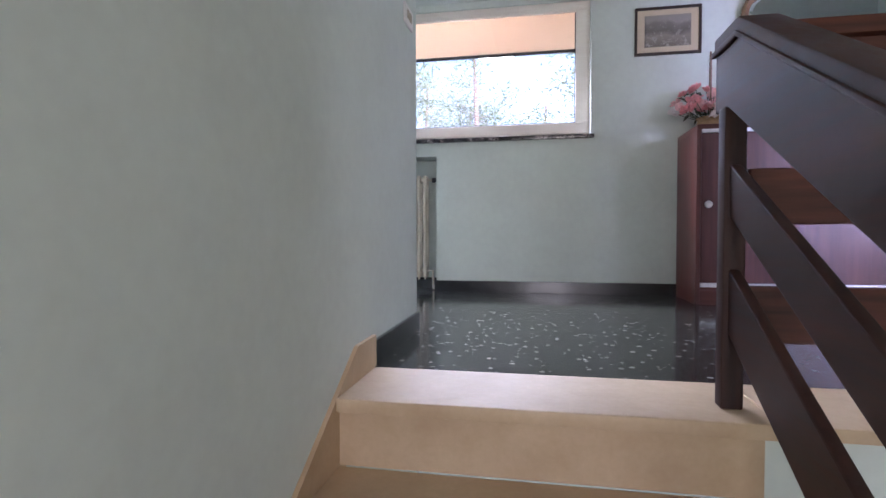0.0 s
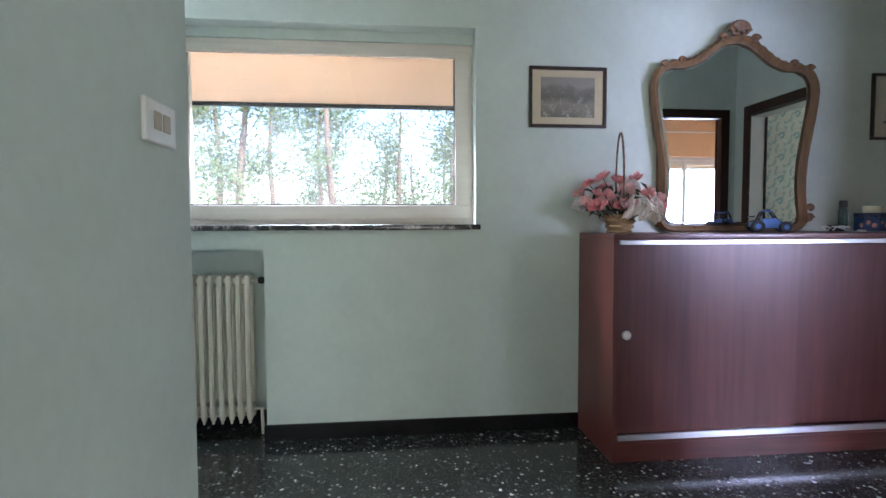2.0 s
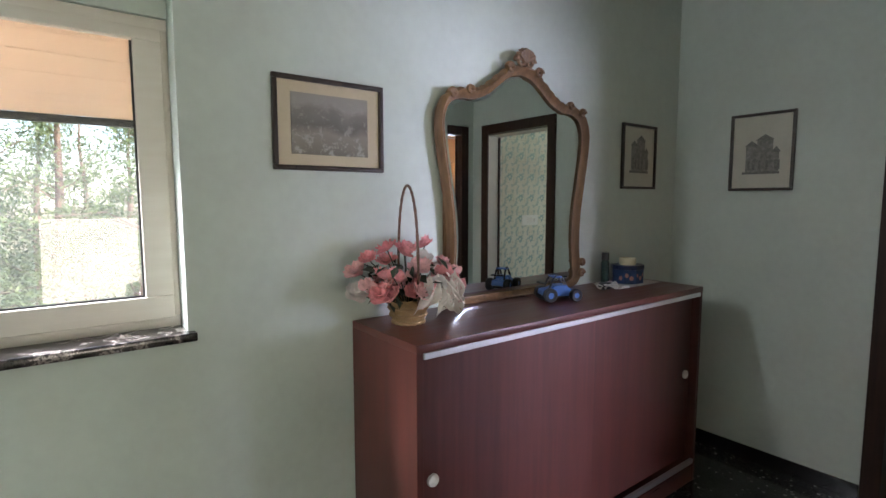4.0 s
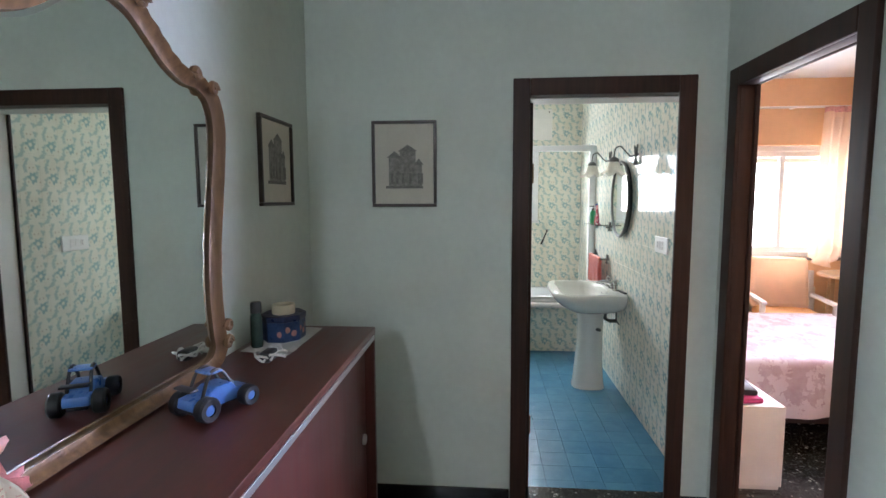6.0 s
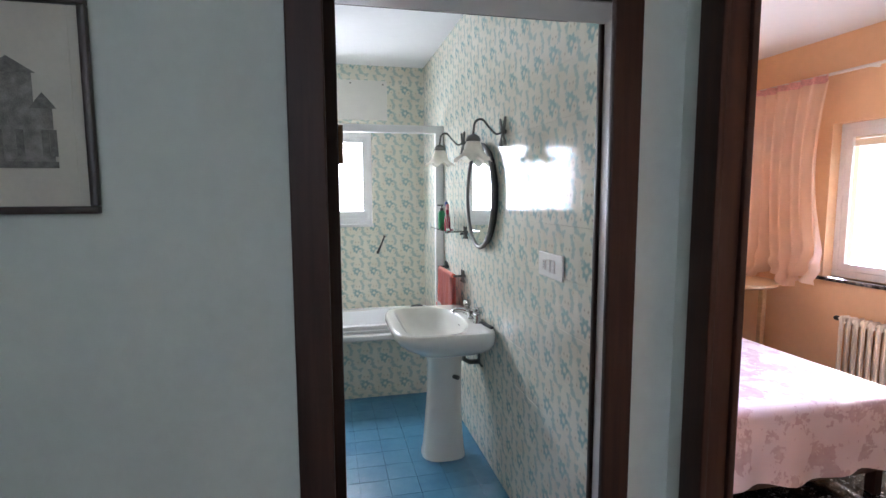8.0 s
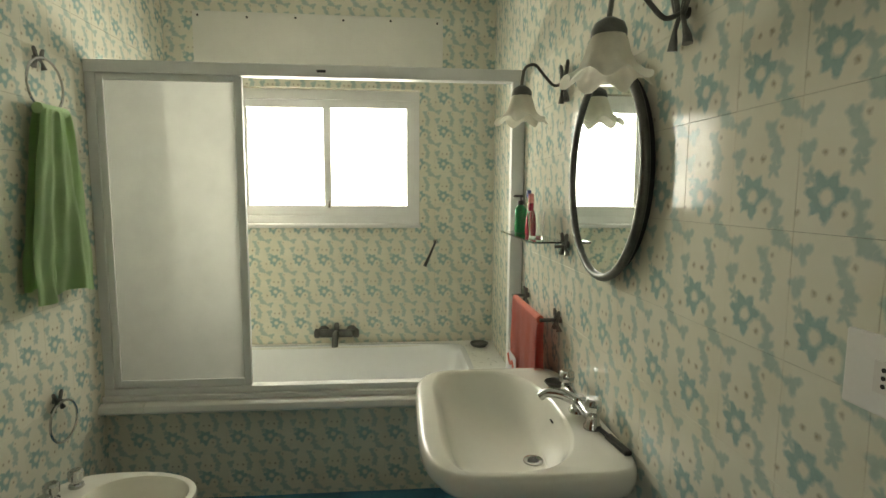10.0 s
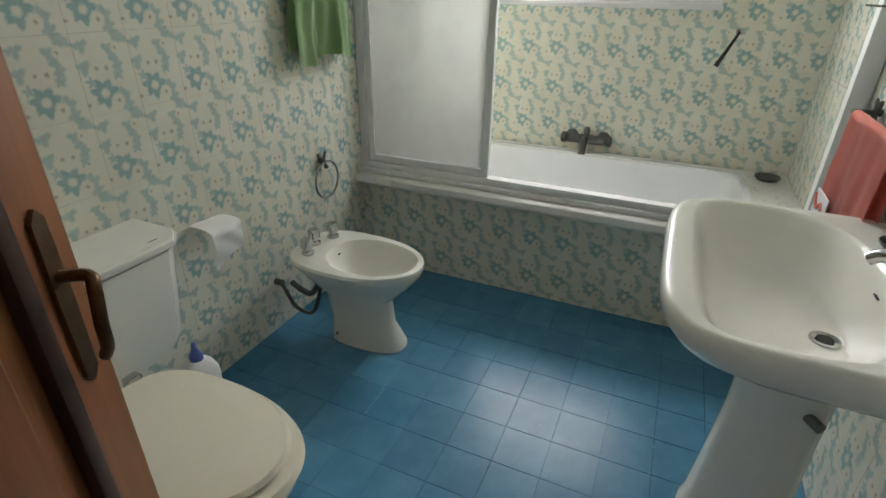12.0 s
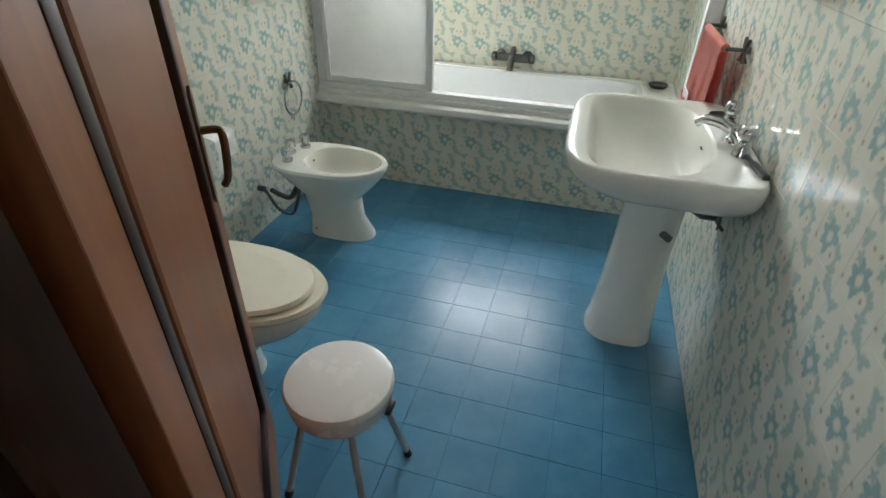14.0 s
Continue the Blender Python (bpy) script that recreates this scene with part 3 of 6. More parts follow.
def landing_window():
    w = thing("window_1", "wide wooden window with pale frame, shutter half lowered", "window")
    y0, y1 = N + 0.10, N + 0.165
    xa, xb, za, zb = WIN[0], WIN[1], WIN[2], 1.932
    W = M["window_wood"]
    fr = part("window_frame", boxes((xa, y0, za, xb, y1, za + 0.035), (xa, y0, zb + 0.006, xb, y1, zb + 0.038), (xa, y0, za + 0.035, xa + 0.035, y1, zb + 0.006), (xb - 0.018, y0, za + 0.035, xb, y1, zb + 0.006), bevel=0.003), W, w)
    part("frame_lining", boxes((xa, N + 0.09, zb + 0.039, xb, N + 0.17, 2.02)), M["plaster"], w)
    for a, b, dy in ((-0.66, 0.822, 0.0), (xa + 0.035, -0.56, 0.028)):
        s = part("sash", boxes((a, y0 + dy - 0.012, za + 0.03, b, y0 + dy + 0.022, za + 0.10), (a, y0 + dy - 0.012, zb - 0.030, b, y0 + dy + 0.022, zb + 0.005), (a, y0 + dy - 0.012, za + 0.10, a + 0.085, y0 + dy + 0.022, zb - 0.030), (b - 0.075, y0 + dy - 0.012, za + 0.10, b, y0 + dy + 0.022, zb - 0.030), bevel=0.003), W, w)
        pane("pane", box(a + 0.08, y0 + dy + 0.002, za + 0.095, b - 0.07, y0 + dy + 0.008, zb - 0.026), M["hazed_glass"], s)
        part("glazing_bead", boxes((a + 0.085, y0 + dy - 0.002, za + 0.10, b - 0.075, y0 + dy + 0.001, za + 0.106), (b - 0.081, y0 + dy - 0.002, za + 0.106, b - 0.075, y0 + dy + 0.001, zb - 0.035)), M["black"], s)
    part("latch", box(-0.655, y0 - 0.03, 1.12, -0.635, y0 - 0.012, 1.15, 0.004), M["steel"], w)
    tagged(w, kind="structure")
    sill = setting("window_sill", box(xa, N - 0.032, 1.03, 0.86, N + 0.115, 1.056, 0.004), M["veined"], "black veined marble window sill", "sill")
    b = thing("roller_shutter", "peach roller shutter lowered half way outside the window", "shutter", pose(0, N + 0.20, 0))
    z = 1.685
    while z < 2.02:
        part("slat", prism([(-0.004, z), (0.004, z + 0.001), (0.005, z + 0.027), (0.004, z + 0.054), (-0.004, z + 0.0555)], xb - xa - 0.02, "x", xa + 0.01), M["shutter"], b)
        z += 0.056
    part("bottom_bar", box(xa + 0.01, -0.008, 1.662, xb - 0.01, 0.010, 1.684, 0.002), M["black"], b)


landing_window()


def radiator(m, sections, h, pitch=0.0437, depth=0.1):
    r = thing("radiator", "cream enamelled cast iron column radiator under the window", "radiator", m)
    for k in range(sections):
        x = -pitch * k
        f = bmesh.new()
        for y in (-depth / 2 + 0.016, depth / 2 - 0.016):
            f = join(f, tube(smooth_path([(x, y * 0.6, 0.02), (x, y, 0.07), (x, y, h / 2), (x, y, h - 0.07), (x, y * 0.6, h - 0.02)], 4), [0.012, 0.0135, 0.0145, 0.015] + [0.0135] * 9 + [0.0145, 0.0145, 0.013, 0.012], 8))
        f = join(f, box(x - 0.013, -depth / 2 + 0.005, h - 0.055, x + 0.013, depth / 2 - 0.005, h, 0.010), box(x - 0.013, -depth / 2 + 0.005, 0.035, x + 0.013, depth / 2 - 0.005, 0.09, 0.010), tube([(x, -depth / 2 + 0.02, 0.0), (x, -depth / 2 + 0.02, 0.05)], [0.006, 0.013], 8))
        part("fin", f, M["radiator"], r)
    part("header_pipe", tube([(0.0, 0, h - 0.03), (-pitch * (sections - 1), 0, h - 0.03)], 0.016, 10), M["radiator"], r)
    part("header_pipe", tube([(0.0, 0, 0.06), (-pitch * (sections - 1), 0, 0.06)], 0.016, 10), M["radiator"], r)
    v = part("valve", tube([(0.0, 0, h - 0.03), (0.055, 0, h - 0.03)], 0.008, 8), M["radiator"], r)
    part("valve_knob", move(lathe([(0, 0), (0.016, 0.002), (0.018, 0.02), (0.012, 0.03), (0, 0.031)], 12), pose(0.045, 0, h - 0.03, 0, 90, 0)), M["black"], v, "black valve knob")
    part("inlet_pipe", tube([(0.0, 0, 0.06), (0.05, 0, 0.06), (0.055, 0, -0.07)], 0.008, 8), M["radiator"], r)


radiator(pose(-0.285, 3.665, 0.078), 17, 0.735)


def knob_round(parent, x, z, y):
    k = part("knob", move(lathe([(0.0, 0.0), (0.011, 0.002), (0.014, 0.006), (0.019, 0.010), (0.021, 0.005), (0.021, 0.0)], 24), pose(x, y, z, 90, 0, 0)), M["white_plastic"], parent, "white recessed ring pull")
    return k


def sideboard():
    xa, xb, ya, yb, h = 1.375, 3.10, 3.185, N - 0.005, 1.012
    s = thing("sideboard", "dark mahogany veneer sideboard with two sliding doors and aluminium tracks", "sideboard", pose(xa, ya, 0))
    w, d = xb - xa, yb - ya
    part("side_panel", box(0, 0, 0, 0.024, d, h - 0.026, 0.0015), M["mahogany"], s)
    part("side_panel", box(w - 0.024, 0, 0, w, d, h - 0.026, 0.0015), M["mahogany"], s)
    part("top_panel", box(0, -0.002, h - 0.026, w, d, h, 0.002), M["mahogany_x"], s)
    part("bottom_panel", box(0.024, 0.01, 0.08, w - 0.024, d, 0.10), M["mahogany_x"], s)
    part("back_panel", box(0.024, d - 0.008, 0.10, w - 0.024, d, h - 0.026), M["mahogany"], s)
    part("plinth", box(0.024, 0.004, 0, w - 0.024, 0.022, 0.083), M["mahogany_x"], s)
    part("track", box(0.026, -0.004, h - 0.046, w - 0.026, 0.012, h - 0.027, 0.001), M["aluminium"], s, "aluminium upper sliding track")
    part("track", box(0.026, -0.004, 0.100, w - 0.026, 0.012, 0.124, 0.001), M["aluminium"], s, "aluminium lower sliding track")
    for a, b, y, kx in ((0.03, w / 2 + 0.02, 0.016, 0.068), (w / 2 - 0.02, w - 0.03, 0.038, w - 0.07)):
        dr = part("sliding_door", box(a, y, 0.125, b, y + 0.016, h - 0.047, 0.001), M["mahogany"], s)
        knob_round(dr, kx, 0.567, y)


sideboard()


# ---------------------------------------------------------------- mirror
M["mirror"] = Nodes("mirror_glass").set(color=(0.80, 0.86, 0.83), rough=0.012, metal=1.0).mat
M["carved"] = wood("carved_walnut", (0.11, 0.055, 0.022), (0.28, 0.15, 0.065), 0.5, "z", 16)


def carved_mirror():
    m = thing("wall_mirror", "carved walnut mirror with crested top standing on the sideboard", "mirror", pose(2.186, N - 0.022, 1.012) @ Matrix.Diagonal((1.02, 1, 0.955, 1)))
    half = [(0.0, 1.045), (0.07, 1.03), (0.14, 0.985), (0.21, 0.935), (0.29, 0.905), (0.365, 0.90), (0.425, 0.87), (0.455, 0.80), (0.450, 0.70), (0.425, 0.55), (0.400, 0.40), (0.392, 0.25), (0.402, 0.13), (0.41, 0.06), (0.36, 0.024), (0.2, 0.022), (0.0, 0.022)]
    pts = [(x * 0.925, 0, z * 0.98) for x, z in half] + [(-x * 0.925, 0, z * 0.98) for x, z in half[-2:0:-1]]
    ring = smooth_path(pts + [pts[0]], 5)[:-1]
    n = len(ring)
    rings = []
    for i, p in enumerate(ring):
        d = (ring[(i + 1) % n] - ring[i - 1]).normalized()
        out = Vector((-d.z, 0, d.x))
        if out.dot(p - Vector((0, 0, 0.5))) < 0:
            out = -out
        k = 1.0 + 0.16 * math.sin(i * 2.1) * (1 if p.z > 0.85 else 0.25)
        wd = (0.028 + 0.012 * max(0, p.z - 0.8)) * k
        if p.z < 0.05:
            wd = 0.021
        prof = [(-0.010, 0.0), (-0.012, -0.016), (0.0, -0.020), (0.010 * k, -0.034), (wd * 0.6, -0.040), (wd, -0.026), (wd, 0.0)]
        rings.append([p + out * a + Vector((0, b, 0)) for a, b in prof])
    part("frame", loft(rings + [rings[0]], caps=False), M["carved"], m)
    # crest and shoulder carvings
    def scroll(cx, cz, r, flip):
        p = [(cx + flip * r * (1 - t * 0.75) * math.cos(t * 8.5), -0.036 - 0.004 * t, cz + r * (1 - t * 0.75) * math.sin(t * 8.5)) for t in [k / 22 for k in range(23)]]
        return tube(p, [0.011 * (1 - 0.6 * k / 22) + 0.002 for k in range(23)], 7)
    for f in (1, -1):
        part("crest_scroll", scroll(f * 0.028, 1.066, 0.026, f), M["carved"], m)
        part("crest_scroll", scroll(f * 0.085, 1.028, 0.020, f), M["carved"], m)
    for q in range(7):
        a = (q - 3) * 0.32
        part("crest_leaf", tube([(0, -0.04, 1.065), (0.05 * math.sin(a), -0.046, 1.065 + 0.05 * math.cos(a)), (0.066 * math.sin(a), -0.035, 1.062 + 0.064 * math.cos(a))], [0.012, 0.012, 0.003], 6), M["carved"], m)
    for f in (1, -1):
        for cx, cz, r, w in ((0.385, 0.880, 0.017, f), (0.30, 0.905, 0.014, -f), (0.405, 0.075, 0.018, f), (0.408, 0.13, 0.016, -f)):
            part("carving", scroll(f * cx, cz, r, w), M["carved"], m)
    g = bmesh.new()
    edge = [p.copy() for p in ring]
    cen = Vector((0, 0, 0.52))
    o = [g.verts.new((p.x, -0.004, p.z)) for p in edge]
    i2 = [g.verts.new((cen.x + (p.x - cen.x) * 0.93, -0.009, cen.z + (p.z - cen.z) * 0.945)) for p in edge]
    for k in range(n):
        g.faces.new((o[k], o[(k + 1) % n], i2[(k + 1) % n], i2[k]))
    g.faces.new(i2)
    bmesh.ops.recalc_face_normals(g, faces=g.faces)
    part("mirror_glass", g, M["mirror"], m, "bevelled mirror glass", smooth=0)
    part("backboard", box(-0.40, 0.002, 0.03, 0.40, 0.012, 0.88), M["carved"], m)


carved_mirror()


# ---------------------------------------------------------------- pictures
def print_mat(name, style, ax, lo, hi):
    """An old print in grey and sepia: hills over a town, or a pale engraving of a building."""
    n = Nodes(name)
    sp = n.node("ShaderNodeSeparateXYZ", {0: n.where()})
    z = n.node("ShaderNodeMapRange", {0: sp.outputs[2], 1: lo, 2: hi}).outputs[0]
    ink = n.noise(38, 6, 0.75)
    if style == "town":
        hill = n.math("ADD", z, n.math("MULTIPLY_ADD", n.noise(7, 4), 0.5, -0.25))
        sky_land = n.ramp(hill, [(0.0, (0.17, 0.145, 0.11)), (0.36, (0.27, 0.24, 0.19)), (0.5, (0.15, 0.13, 0.11)), (0.70, (0.21, 0.19, 0.165)), (0.8, (0.31, 0.28, 0.24))])
        n.set(color=n.mix(n.math("MULTIPLY", n.math("GREATER_THAN", ink, 0.56), n.math("MULTIPLY", n.math("SUBTRACT", 1.0, z), 0.9)), sky_land, (0.42, 0.39, 0.33)))
    else:
        n.set(color=n.ramp(n.math("ADD", ink, n.math("MULTIPLY", n.math("ABSOLUTE", n.math("SUBTRACT", z, 0.5)), 0.5)), [(0.36, (0.20, 0.19, 0.17)), (0.56, (0.52, 0.49, 0.42))]))
    n.set(rough=0.55)
    return n.mat


M["passepartout"] = plain("cream_passepartout", (0.62, 0.52, 0.36), 0.8, vary=0.06)
M["old_paper"] = plain("old_paper", (0.60, 0.57, 0.48), 0.8, vary=0.08, scale=9)
M["print_town"] = print_mat("town_print", "town", "x", 1.58, 1.80)
M["ink"] = plain("grey_ink", (0.20, 0.19, 0.17), 0.8, vary=0.6, scale=70)
M["ink_light"] = plain("pale_grey_ink", (0.27, 0.26, 0.23), 0.8, vary=0.6, scale=55)
M["picture_frame"] = wood("dark_picture_frame", (0.018, 0.011, 0.008), (0.05, 0.028, 0.018), 0.3, "z", 16)
M["glaze"] = glass("picture_glass")


def picture(m, w, h, fw, mat_w, label, style):
    p = thing("framed_picture", label, "picture", m)
    for b in ((0, 0, w, fw), (0, h - fw, w, h), (0, fw, fw, h - fw), (w - fw, fw, w, h - fw)):
        part("frame_bar", box(b[0], -0.018, b[1], b[2], 0, b[3], 0.003), M["picture_frame"], p)
    if style == "town":
        part("mount", box(fw, -0.006, fw, w - fw, -0.002, h - fw), M["passepartout"], p)
        part("print", box(fw + mat_w, -0.009, fw + mat_w * 0.8, w - fw - mat_w, -0.0065, h - fw - mat_w * 0.8), M["print_town"], p)
    else:
        part("mount", box(fw, -0.006, fw, w - fw, -0.002, h - fw), M["old_paper"], p)
        q = part("engraving", box(fw + mat_w, -0.0075, fw + mat_w * 1.2, w - fw - mat_w, -0.0065, h - fw - mat_w), M["old_paper"], p)
        cx = w / 2
        shapes = [(cx - 0.075, 0.10, cx - 0.02, 0.235), (cx - 0.022, 0.10, cx + 0.055, 0.265), (cx + 0.055, 0.10, cx + 0.085, 0.20)]
        for k, (a, b, c, d) in enumerate(shapes):
            part("drawn_building", box(a, -0.0085, b, c, -0.0078 + 0.0001 * k, d), M["ink_light"], p)
            part("drawn_roof", prism([(a - 0.008, d), (c + 0.008, d), ((a + c) / 2, d + 0.03)], 0.0008, "y", -0.0088), M["ink"], p)
            for q2 in range(2):
                part("drawn_arch", box(a + 0.01 + q2 * (c - a) * 0.45, -0.0094, b + 0.01, a + 0.022 + q2 * (c - a) * 0.45, -0.0087, b + 0.06), M["ink"], p)
        part("drawn_ground", box(cx - 0.09, -0.0094, 0.088, cx + 0.09, -0.0078, 0.10), M["ink"], p)
    return p


picture(pose(1.107, N, 1.541), 0.40, 0.302, 0.016, 0.045, "dark framed sepia landscape print with a cream mount", "town")
picture(pose(2.985, N, 1.503), 0.325, 0.352, 0.014, 0.02, "black framed pale engraving of an old bridge", "church")
picture(pose(E, 3.283, 1.491, 0, 0, -90), 0.312, 0.408, 0.015, 0.02, "black framed pale engraving of an old church", "church")


# ---------------------------------------------------------------- small things on the landing
def switch_plate(m, w, h, holes, label):
    p = thing("switch_plate", label, "light switch", m)
    part("plate", box(0, -0.009, 0, w, 0, h, 0.004), M["white_plastic"], p)
    for a, b, c, d, mat, name in holes:
        part(name, box(a, -0.0115, b, c, -0.0085, d, 0.001), M[mat], p)
    return p


M["beige_plastic"] = plain("aged_beige_plastic", (0.42, 0.35, 0.25), 0.45, vary=0.15)
switch_plate(pose(0.0, 1.980, 1.203, 0, 0, 90), 0.124, 0.076, [(0.03, 0.024, 0.058, 0.056, "beige_plastic", "rocker"), (0.066, 0.024, 0.094, 0.056, "beige_plastic", "rocker")], "white two-gang light switch plate on the wall")

M["petal_pink"] = translucent("pink_cloth_petal", (0.80, 0.34, 0.34), 0.8, 0.25, 0.2, 60)
M["petal_rose"] = translucent("rose_cloth_petal", (0.78, 0.46, 0.43), 0.8, 0.25, 0.2, 60)
M["petal_white"] = translucent("white_cloth_petal", (0.74, 0.70, 0.66), 0.8, 0.25, 0.12, 60)
M["leaf_dark"] = plain("dark_cloth_leaf", (0.05, 0.06, 0.035), 0.7, vary=0.3)
M["wicker"] = plain("wicker", (0.42, 0.27, 0.13), 0.6, vary=0.3, scale=40, bump=0.4, bscale=180)
M["wicker_dark"] = plain("dark_wicker", (0.16, 0.085, 0.05), 0.6, vary=0.35, scale=40, bump=0.3, bscale=180)


def rose_print():
    n = Nodes("rose_printed_cloth")
    f = n.noise(42, 3, 0.6)
    col = n.mix(n.math("MULTIPLY", n.math("GREATER_THAN", f, 0.60), 0.7), n.ramp(n.noise(9, 3), [(0.3, (0.66, 0.58, 0.50)), (0.7, (0.76, 0.70, 0.62))]), (0.55, 0.27, 0.24))
    n.set(color=col, rough=0.9)
    n.bump(n.noise(240, 2), 0.3)
    return n.mat


M["printed_cloth"] = rose_print()


def flower(r, rng):
    """A crumpled cloth rose: layers of cupped petals."""
    bm = bmesh.new()
    for layer in range(3):
        n = 5 - layer
        rr = r * (1 - 0.28 * layer)
        for k in range(n):
            a = 2 * math.pi * (k + 0.5 * layer) / n + rng.uniform(-0.2, 0.2)
            lift = 0.25 + 0.5 * layer + rng.uniform(-0.15, 0.15)
            grid = []
            for i in range(4):
                row = []
                for j in range(5):
                    u, v = i / 3, (j - 2) / 2
                    d = rr * u
                    wv = rr * 0.62 * math.sin(math.pi * (0.25 + 0.6 * u)) * v
                    z = rr * lift * u * u + rr * 0.18 * v * v + rng.uniform(-0.05, 0.05) * rr
                    row.append(bm.verts.new((d * math.cos(a) - wv * math.sin(a), d * math.sin(a) + wv * math.cos(a), z + layer * 0.004)))
                grid.append(row)
            for i in range(3):
                for j in range(4):
                    bm.faces.new((grid[i][j], grid[i + 1][j], grid[i + 1][j + 1], grid[i][j + 1]))
    return bm


def flower_basket():
    rng = random.Random(5)
    b = thing("flower_basket", "wicker basket of pink and white cloth flowers with hoop handle", "flower basket", pose(1.52, 3.45, 1.012))
    bk = lathe([(0, 0.0), (0.052, 0.0), (0.062, 0.04), (0.072, 0.085), (0.067, 0.085), (0.058, 0.02), (0, 0.012)], 28)
    for v in bk.verts:
        if v.co.xy.length > 0.05:
            a = math.atan2(v.co.y, v.co.x)
            v.co.xy *= 1 + 0.03 * math.sin(a * 14 + v.co.z * 260)
    part("basket_body", bk, M["wicker"], b)
    for z, r in ((0.006, 0.056), (0.032, 0.063), (0.058, 0.069), (0.084, 0.073)):
        part("weave_band", tube([(r * math.cos(k * math.pi / 16), r * math.sin(k * math.pi / 16), z + 0.002 * (-1) ** k) for k in range(32)], 0.0055, 6, closed=True), M["wicker"], b)
    d = Vector((0.26, 0.97, 0)).normalized()
    arch = [d * (0.112 * math.cos(math.pi * t)) + Vector((0, 0, 0.07 + 0.41 * math.sin(math.pi * t) ** 0.62)) for t in [k / 36 for k in range(37)]]
    part("handle", tube(arch, [0.0042 + 0.0012 * (k % 2) for k in range(37)], 8), M["wicker_dark"], b, "hoop handle bound in brown cane")
    spots = [(-0.16, 0.02, 0.26), (-0.20, -0.04, 0.16), (-0.12, -0.09, 0.20), (-0.06, 0.05, 0.24), (0.0, -0.08, 0.22), (0.06, -0.02, 0.25), (0.11, -0.08, 0.19), (0.16, 0.0, 0.22), (0.18, -0.06, 0.13),
             (-0.13, -0.12, 0.11), (-0.05, -0.14, 0.14), (0.05, -0.13, 0.16), (0.12, 0.06, 0.29), (-0.19, 0.05, 0.21), (-0.09, 0.0, 0.29), (0.02, 0.05, 0.28), (0.20, -0.03, 0.18), (-0.22, 0.0, 0.12), (-0.16, -0.08, 0.04), (0.13, -0.10, 0.08), (0.09, 0.02, 0.22), (-0.03, -0.02, 0.27)]
    mats = ["petal_pink", "petal_rose", "petal_pink", "petal_pink", "petal_rose", "petal_white"]
    spots += [(rng.uniform(-0.15, 0.15), rng.uniform(-0.13, 0.06), rng.uniform(0.10, 0.2)) for _ in range(22)]
    for k, (x, y, z) in enumerate(spots):
        x, y, z = x * 0.92, y * 0.92, max(0.125, z * 0.9)
        tilt = Euler((-y * 3.5 + 0.5, x * 3.5, rng.uniform(0, 6))).to_matrix().to_4x4()
        part("flower", move(flower(rng.uniform(0.030, 0.044), rng), Matrix.Translation((x, y, z)) @ tilt), M[mats[k % 6]], b, smooth=70)
        part("stem", tube([(x * 0.15, y * 0.15, 0.06), (x * 0.7, y * 0.7, z * 0.8), (x, y, z)], 0.002, 5), M["leaf_dark"], b)
    # wide ruffled bow of printed cloth over the front
    for cx, cy, cz, turn, wide, tall in ((0.04, -0.105, 0.145, -0.1, 0.19, 0.10), (0.12, -0.085, 0.15, 0.5, 0.14, 0.09), (0.06, -0.13, 0.12, 0.1, 0.10, 0.08)):
        g = bmesh.new()
        rows = []
        for i in range(11):
            row = []
            for j in range(17):
                u, v = j / 16 - 0.5, i / 10
                a = turn + u * 1.1
                rad = 0.014 * math.sin(u * 24 + v * 2 + cx * 40) + 0.010 * math.sin(u * 11 - v * 5) + 0.035 * math.sin(v * 2.6)
                x = cx + wide * u * (0.55 + 0.45 * v) * math.cos(turn)
                y = cy + wide * u * math.sin(turn) * 0.6 - rad
                z = cz - tall * (v - 0.35) - 0.10 * u * u + 0.009 * math.sin(u * 19 + 3 * v)
                row.append(g.verts.new((x, y, max(0.006, z))))
            rows.append(row)
        for i in range(10):
            for j in range(16):
                g.faces.new((rows[i][j], rows[i + 1][j], rows[i + 1][j + 1], rows[i][j + 1]))
        part("ribbon", g, M["printed_cloth"], b, "pale cloth bow printed with small roses", smooth=80)
    lf = bmesh.new()
    for k in range(46):
        a, r, z = rng.uniform(0, 6.28), rng.uniform(0.03, 0.17), rng.uniform(0.08, 0.22)
        c = Vector((r * math.cos(a), r * math.sin(a) - 0.02, z))
        t = Euler((rng.uniform(-1, 1), rng.uniform(-1, 1), a)).to_matrix()
        vs = [lf.verts.new(c + t @ Vector(q)) for q in ((-0.03, 0, 0), (0, -0.014, 0.006), (0.03, 0, 0.002), (0, 0.014, 0.006))]
        lf.faces.new(vs)
    part("leaves", lf, M["leaf_dark"], b, smooth=0)


flower_basket()

M["toy_blue"] = plain("blue_toy_plastic", (0.07, 0.17, 0.48), 0.3, vary=0.1)
M["toy_dark"] = plain("black_toy_plastic", (0.012, 0.012, 0.016), 0.45, vary=0.2)


